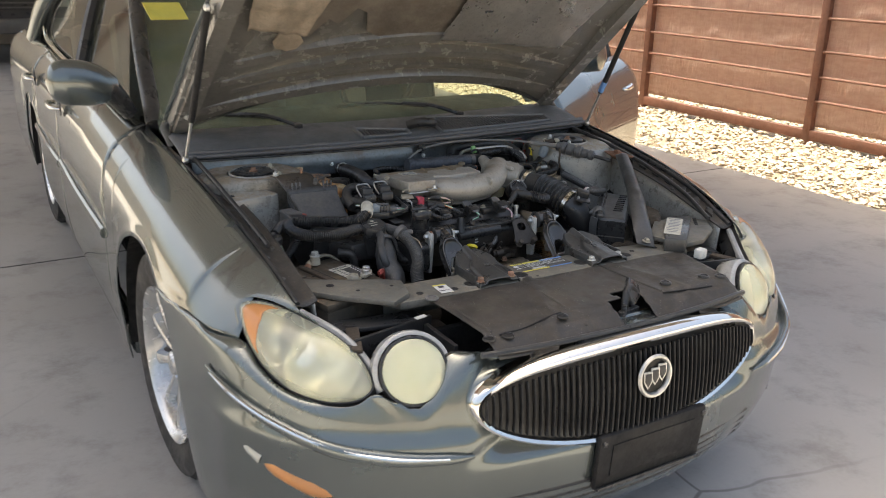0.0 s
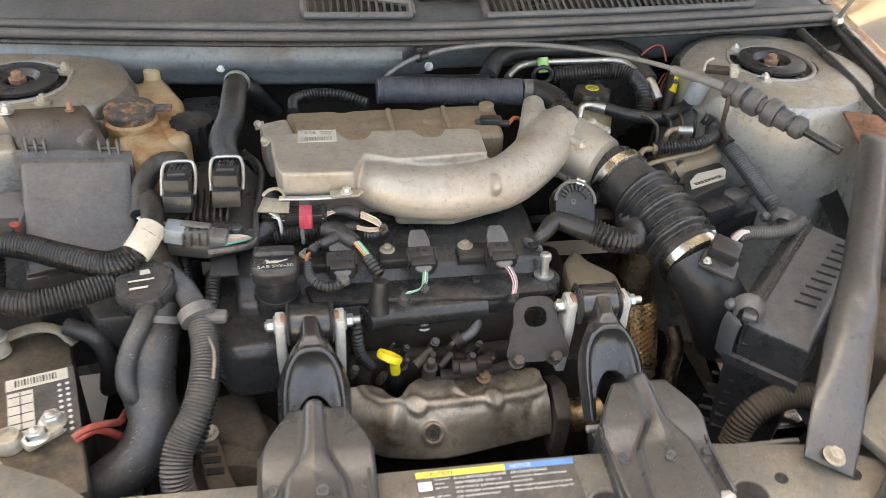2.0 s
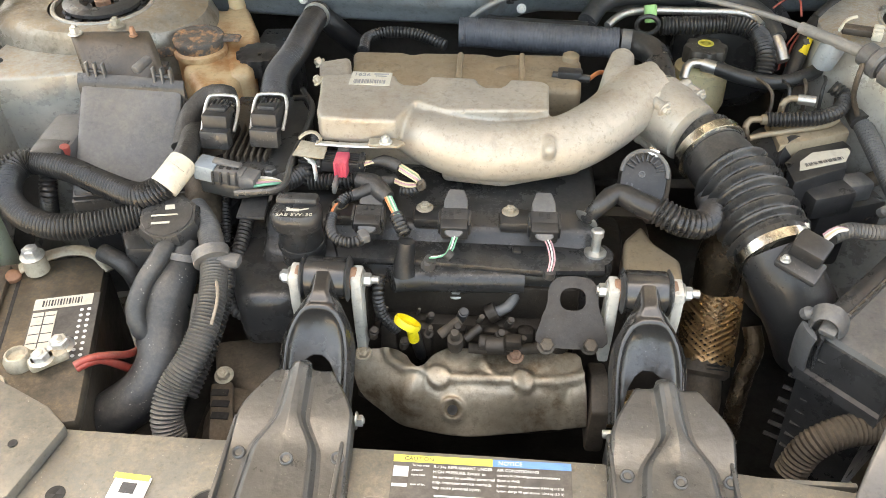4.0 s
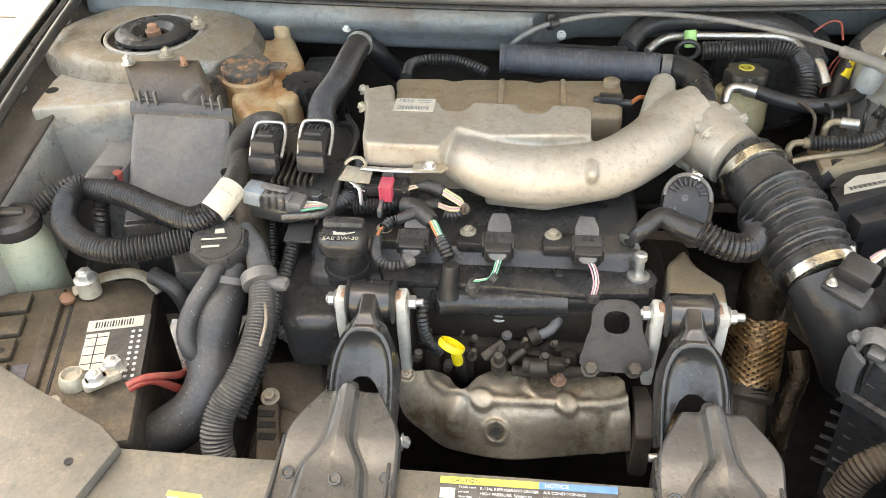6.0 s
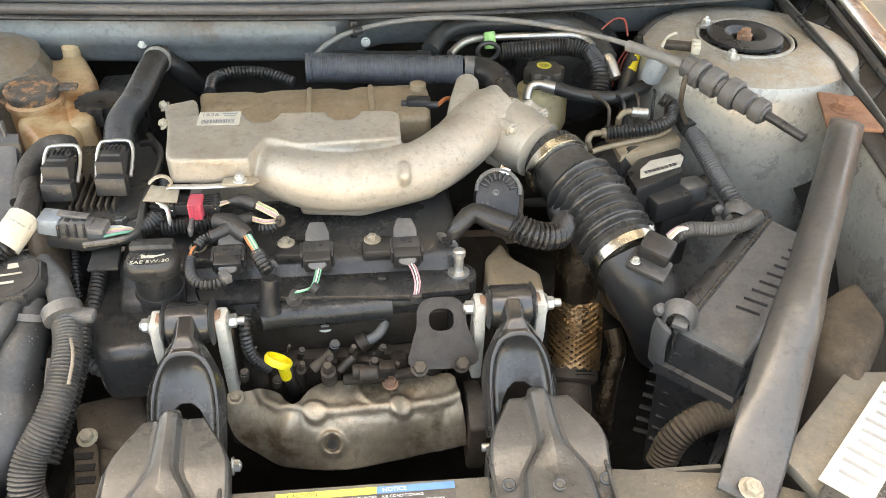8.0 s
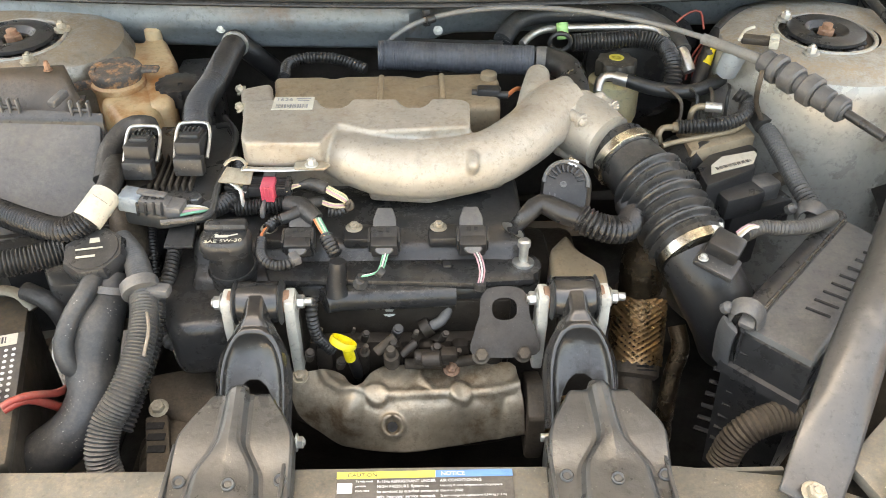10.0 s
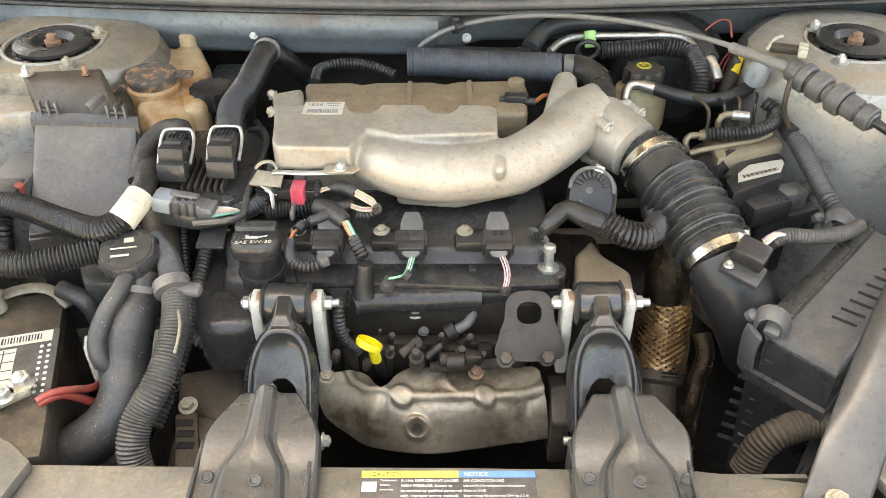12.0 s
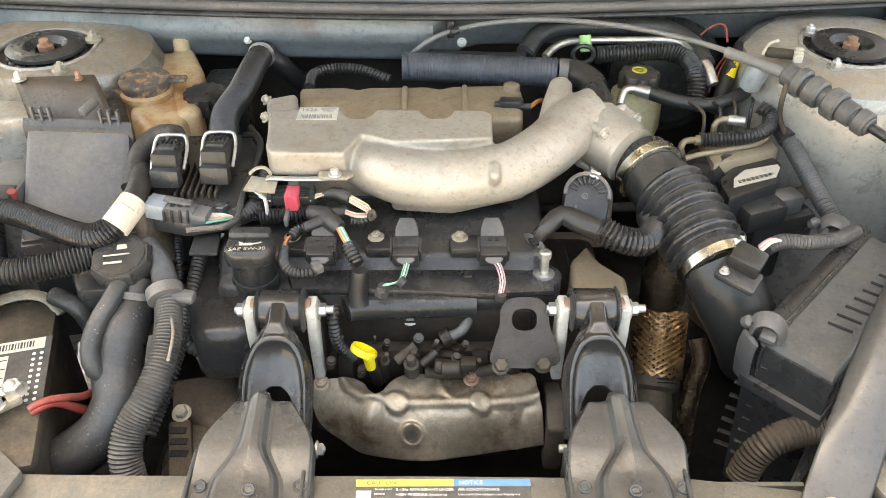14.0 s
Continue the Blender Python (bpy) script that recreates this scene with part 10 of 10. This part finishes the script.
lab_m = part("module_label", Geo().prism(xy(ml), 0.0012, 0, Matrix.Translation((0, 0, 0.7705))), PAPER_OLD, mod, "cream label with a bar code")
m0, m1 = Vector((0.377, -0.167, 0.772)), Vector((0.428, -0.147, 0.772))
g = Geo()
for k in range(40):
    if k % 5 != 3:
        p = m0.lerp(m1, k / 39)
        g.box((p.x, p.y, 0.7722), (0.0005, 0.006, 0.0004), 0, (0, 0, 10))
part("bar_code", g, INK, lab_m)
part("side_drum", Geo().lathe([(0.03, -0.03), (0.034, -0.025), (0.034, 0.03)], (0.358, -0.108, 0.745), (0.5, -0.6, 0.2), 22), BLACK, ab)
for k in range(5):
    a = Vector((0.348, -0.076, 0.780)) + Vector((0.022 * k, 0.004 * k, 0))
    part("line_nut", Geo().rod(a, a + Vector((0, 0, 0.012)), 0.0055, 6), CAST_BROWN, ab)
    part("brake_line", Geo().tube([a + Vector((0, 0, 0.012)), a + Vector((0.0, 0.006, 0.035 + 0.004 * (k % 2))), a + Vector((-0.008 + 0.006 * k, 0.030, 0.040)), a + Vector((-0.03 + 0.016 * k, 0.075, 0.03)), a + Vector((-0.03 + 0.016 * k, 0.11, 0.0))], 0.0024, 8), BLACK if k % 2 else CAST_BROWN, ab)
part("armoured_hose", Geo().tube([(0.337, -0.107, 0.800), (0.366, -0.108, 0.802), (0.401, -0.105, 0.804), (0.429, -0.091, 0.808), (0.440, -0.068, 0.815), (0.426, -0.056, 0.822)], 0.0090, 12, rib=0.0010, pitch=0.005), CONDUIT, ab)
part("pipe_elbow", Geo().tube([(0.317, -0.105, 0.775), (0.312, -0.107, 0.788), (0.318, -0.101, 0.795), (0.332, -0.102, 0.797)], 0.0045, 10), ALLOY_TAN, ab)
part("pipe_collar", Geo().tube([(0.331, -0.102, 0.797), (0.338, -0.103, 0.797)], 0.0070, 12), ALLOY_TAN, ab)
part("low_pipe", Geo().tube([(0.314, -0.125, 0.782), (0.330, -0.120, 0.784), (0.351, -0.116, 0.786), (0.384, -0.108, 0.788), (0.417, -0.099, 0.790), (0.431, -0.091, 0.794)], 0.0040, 10), ALLOY_TAN, ab)
part("pipe_crimp", Geo().tube([(0.380, -0.073, 0.812), (0.388, -0.075, 0.812), (0.401, -0.078, 0.812)], 0.0068, 12), BOLT, ab)
part("crimp_pipe", Geo().tube([(0.366, -0.069, 0.785), (0.362, -0.076, 0.805), (0.370, -0.073, 0.812), (0.381, -0.073, 0.812)], 0.0045, 10), ALLOY_TAN, ab)
part("bracket", Geo().box((0.40, -0.12, 0.66), (0.12, 0.10, 0.10), 0.01), BLACK, ab)
pl2 = thing("body_harness_plug", "large grey harness plug below the brake module", "connector")
part("plug", Geo().box((0.407, -0.186, 0.735), (0.062, 0.034, 0.034), 0.006, (0, 0, 20)), BLACK_DUSTY, pl2)
part("plug_tail", Geo().box((0.447, -0.160, 0.735), (0.040, 0.030, 0.030), 0.005, (0, 0, 20)), CONNECTOR, pl2)
part("plug_lead", Geo().tube([(0.459, -0.152, 0.735), (0.484, -0.135, 0.735), (0.518, -0.106, 0.720)], 0.010, 10), CAST_BROWN, pl2)
part("plug_base", Geo().box((0.435, -0.159, 0.700), (0.10, 0.06, 0.05), 0.006, (0, 0, 20)), BLACK, pl2)

# ---- intake duct ----
du = thing("intake_duct", "black corrugated intake duct with bright clamps", "duct")
D0, D1, D2 = Vector((0.248, -0.166, 0.798)), Vector((0.282, -0.245, 0.782)), Vector((0.307, -0.324, 0.758))
part("front_cuff", Geo().tube([D0 + (D0 - D1) * 0.10, D0.lerp(D1, 0.25)], 0.040, 30), RUBBER, du)
line, _ = smooth_line([D0.lerp(D1, 0.2), D1, D2.lerp(D1, 0.12)], 0.0013, [0, 0, 0])
rings = []
side = None
N = 8
total = len(line)
for i, p in enumerate(line):
    t = (line[min(i + 1, total - 1)] - line[max(i - 1, 0)]).normalized()
    if side is None:
        side = t.cross(Vector((0, 0, 1))).normalized()
    side = (side - t * side.dot(t)).normalized()
    nor = side.cross(t)
    q = i / total
    ph = max(0.0, q - 0.26) / 0.74 * N * 2 * math.pi
    r = lerp(0.0385, 0.0425, min(1.0, q / 0.26)) if q < 0.26 else 0.0400 + 0.0092 * (1 - abs(math.cos(ph / 2))) ** 0.9
    rings.append([p + side * (r * math.cos(2 * math.pi * k / 36)) + nor * (r * math.sin(2 * math.pi * k / 36)) for k in range(36)])
part("bellows", Geo().rings(rings), BELLOWS, du, "deeply ribbed rubber bellows", smooth=60)
part("rear_cuff", Geo().tube([D2.lerp(D1, 0.16), D2 + (D2 - D1) * 0.08], 0.0430, 30), RUBBER, du)
part("elbow", Geo().tube([D2, Vector((0.315, -0.339, 0.745)), Vector((0.330, -0.350, 0.720)), Vector((0.351, -0.356, 0.685)), Vector((0.371, -0.353, 0.640))], 0.041, 30, radii=[0.041, 0.041, 0.042, 0.043, 0.043]), BLACK, du, "smooth black duct elbow", smooth=60)
for c, d in ((D0.lerp(D1, 0.14), D1 - D0), (D2 + (D2 - D1) * 0.02, D2 - D1)):
    part("clamp_band", Geo().lathe([(0.0430, -0.007), (0.0445, -0.006), (0.0445, 0.006), (0.0430, 0.007)], c, d, 40), STEEL_BAND, du, "bright clamp band")
cbp = Vector((0.333, -0.306, 0.782))
part("clamp_screw", Geo().rod(cbp, cbp + Vector((0.0, -0.010, 0.004)), 0.008, 10).rod(cbp + Vector((-0.012, 0.004, 0)), cbp + Vector((0.008, -0.004, 0.002)), 0.006, 10), BOLT, du)
ms = Vector((0.325, -0.365, 0.797))
maf = part("airflow_sensor", Geo().box(ms, (0.036, 0.030, 0.024), 0.004, (10, 10, -35)), BLACK, du, "black airflow sensor with a plug")
part("sensor_flange", Geo().box(ms + Vector((-0.010, -0.012, -0.012)), (0.046, 0.032, 0.008), 0.003, (10, 10, -35)), BLACK_DUSTY, maf)
part("sensor_screw", Geo().hexbolt(ms + Vector((-0.027, -0.012, -0.006)), 0.004, 0.004), BOLT, maf)
for k, m in enumerate((WHITE_WIRE, TAN_WIRE, WHITE_WIRE, PINK_WIRE)):
    part("wire", Geo().tube([ms + Vector((0.018, 0.012 + 0.003 * k, 0.004)), ms + Vector((0.030, 0.018 + 0.002 * k, 0.012)), ms + Vector((0.042, 0.024, 0.010))], 0.0018, 6), m, maf)
part("sensor_lead", Geo().tube([(0.357, -0.333, 0.790), (0.379, -0.323, 0.792), (0.412, -0.316, 0.785), (0.452, -0.301, 0.778), (0.488, -0.274, 0.770)], 0.0085, 12, rib=0.0010, pitch=0.0045), CONDUIT_GREY, maf)

# ---- air filter box ----
af = thing("air_filter_box", "dusty black air filter box with slotted lid and clips", "air filter")
A0, A1, A2, A3 = [Vector(p) for p in ((0.511, -0.242, 0.752), (0.329, -0.423, 0.735), (0.392, -0.489, 0.735), (0.562, -0.315, 0.752))]


def box_pt(u, v, h=0.0):
    p = A0.lerp(A1, v).lerp(A3.lerp(A2, v), u)
    return Vector((p.x, p.y, p.z + h))


lid_a = part("lid", grid(lambda u, v: tuple(box_pt(u, v, 0.005 * (1 - math.exp(-min(u, 1 - u, v, 1 - v) / 0.03)) - 0.012 * math.exp(-min(u, 1 - u, v, 1 - v) / 0.01))), 40, 40), GREY_PLASTIC, af, "dusty slotted lid")
part("lower_case", Geo().rings([[tuple(box_pt(u, v, h)) for u, v in ((a, b), (1 - a, b), (1 - a, 1 - b), (a, 1 - b))] for h, a, b in ((-0.004, 0, 0), (-0.05, 0.0, 0.0), (-0.052, -0.02, -0.02), (-0.066, -0.02, -0.02), (-0.068, 0.02, 0.0), (-0.24, 0.08, 0.05))]), BLACK, af, "black glossy lower case", smooth=20)
# Slots drawn as near-black lines on the lid, shade put in as colour.
for k in range(9):
    a, b = box_pt(0.66 - 0.015 * k, 0.12 + 0.075 * k, 0.0062), box_pt(0.93 - 0.012 * k, 0.10 + 0.075 * k, 0.0062)
    part("lid_slot_line", Geo().tube([a, b], 0.0016, 6), DARK_VOID, lid_a)
for u_ in (0.13, 0.17, 0.21):
    part("lid_rail", Geo().tube([box_pt(u_, 0.05, 0.006), box_pt(u_, 0.95, 0.006)], 0.0015, 6), CAST_BROWN if u_ == 0.17 else BLACK_DUSTY, lid_a)
part("lid_beam", Geo().tube([box_pt(0.06, 0.02, 0.004), box_pt(0.06, 0.98, 0.004)], 0.010, 10, flat=0.7), BLACK_DUSTY, lid_a)
for k in range(14):
    part("lid_rib", Geo().tube([box_pt(0.13, 0.06 + 0.065 * k, 0.006), box_pt(0.21, 0.06 + 0.065 * k, 0.006)], 0.0016, 6), GREY_PLASTIC, lid_a)
for band, lug, tongue in (([(0.324, -0.421, 0.748), (0.324, -0.425, 0.762), (0.331, -0.428, 0.769), (0.341, -0.433, 0.769), (0.350, -0.436, 0.760), (0.353, -0.437, 0.746)], (0.320, -0.418, 0.756), (0.340, -0.433, 0.748)),
                          ([(0.454, -0.253, 0.758), (0.454, -0.257, 0.770), (0.461, -0.259, 0.777), (0.471, -0.265, 0.777), (0.481, -0.268, 0.769), (0.482, -0.269, 0.756)], (0.447, -0.251, 0.766), (0.471, -0.264, 0.756))):
    clip = part("clip", Geo().tube(band, 0.0024, 10, 0.004, flat=4.2), GREY_PLASTIC, af, "grey arched lid clip")
    part("clip_lug", Geo().lathe([(0.002, -0.008), (0.0065, -0.005), (0.0070, 0.003), (0.003, 0.008)], lug, (0.3, -0.5, 0.8), 14), GREY_PLASTIC, clip)
    part("clip_tongue", Geo().box(tongue, (0.018, 0.016, 0.010), 0.003, (20, 0, -38)), CONNECTOR, clip)
part("strap", Geo().tube([(0.323, -0.429, 0.742), (0.322, -0.426, 0.728), (0.324, -0.423, 0.705), (0.328, -0.420, 0.675)], 0.0035, 10, flat=3.6), GREY_PLASTIC, af, "grey strap below the clip")
part("strap", Geo().tube([(0.336, -0.432, 0.740), (0.337, -0.429, 0.724), (0.339, -0.427, 0.700), (0.342, -0.426, 0.672)], 0.0030, 10, flat=2.6), BLACK_DUSTY, af)
for k in range(8):
    for u in (0.06, 0.30):
        p = box_pt(u, 1.0, -0.03 - 0.022 * k)
        part("case_rib", Geo().box(p + Vector((0, 0.004 + 0.0012 * k, 0)), (0.018, 0.006, 0.0022), 0.0006, (0, 0, -28)), BLACK_DUSTY, af)
ih = thing("air_inlet_hose", "brown ribbed inlet hose below the airbox", "hose")
part("hose", Geo().tube([(0.321, -0.503, 0.600), (0.332, -0.496, 0.630), (0.353, -0.491, 0.650), (0.388, -0.483, 0.655), (0.421, -0.481, 0.650), (0.459, -0.481, 0.630)], 0.0165, 16, rib=0.0011, pitch=0.005), CAST_BROWN, ih)
rb = thing("air_resonator", "brown-grey plastic resonator beside the airbox", "resonator")
rc2 = [Vector(p) for p in ((0.518, -0.393, 0.740), (0.593, -0.347, 0.740), (0.590, -0.431, 0.735), (0.505, -0.529, 0.720), (0.480, -0.472, 0.730))]
part("body", Geo().prism(xy(rc2), 0.16, 0.020, Matrix.Translation((0, 0, 0.575)), 4), CAST_BROWN, rb)

# ---- diagonal brace ----
dbr = thing("diagonal_brace", "bare steel brace bar from strut tower to tie bar", "brace")
B0, B1 = Vector((0.612, -0.205, 0.860)), Vector((0.336, -0.640, 0.716))
dirb = (B1 - B0).normalized()
sb = dirb.cross(Vector((0, 0, 1))).normalized()
ub = sb.cross(dirb)


def brace_fn(u, v):
    w = curve_at([(0, 0.020), (0.06, 0.021), (0.5, 0.022), (0.62, 0.026), (0.75, 0.028), (0.9, 0.028), (1, 0.026)], v)
    a = lerp(-1, 1, u)
    p = B0.lerp(B1, v)
    lift = 0.022 * curve_at([(0, 0.2), (0.08, 1), (0.5, 1.0), (0.62, 1.25), (0.80, 0.8), (0.9, 0.15), (1, 0.0)], v)
    fold = 1 / (1 + math.exp(-(v - 0.60 + 0.06 * a) / 0.012))
    h = lift * (1 - abs(a) ** 3) * (1 - 0.45 * fold) + 0.006 * fold * a
    return tuple(p + sb * (w * a) + ub * h + Vector((0, 0, 0.020 * math.sin(math.pi * v))))


thick(part("bar", grid(brace_fn, 20, 70), BRACE_STEEL, dbr, smooth=60), 0.003)
part("brace_plate", Geo().prism([(-0.035, -0.03), (0.035, -0.03), (0.03, 0.06), (-0.02, 0.07)], 0.006, 0.002, pose(0.625, -0.185, 0.850, 0, 0, -10)), RUST, dbr, "rusty brace end plate")
part("brace_bolt", Geo().hexbolt((0.628, -0.165, 0.856), 0.012, 0.009), RUST, dbr)
part("brace_foot_bolt", Geo().hexbolt((0.342, -0.634, 0.724), 0.0085, 0.007, (0.1, -0.2, 1)), LEAD, dbr)
part("brace_rivet", Geo().hexbolt(Vector(brace_fn(0.92, 0.70)) + Vector((0.004, 0, -0.012)), 0.007, 0.006, (1, -0.2, 0.2)), BOLT, dbr)
# hood prop cable on the right-hand ledge
single("hood_release_cable", Geo().tube([(0.665, 0.12, 0.888), (0.672, -0.05, 0.868), (0.668, -0.25, 0.836), (0.655, -0.45, 0.79), (0.62, -0.60, 0.745)], 0.007, 10), RUBBER, "black hood release cable along the ledge", "cable")
single("ledge_cable", Geo().tube([(-0.712, 0.14, 0.900), (-0.708, 0.0, 0.880), (-0.700, -0.20, 0.846), (-0.688, -0.42, 0.80)], 0.007, 10), RUBBER, "black cable along the inner fender ledge", "cable")
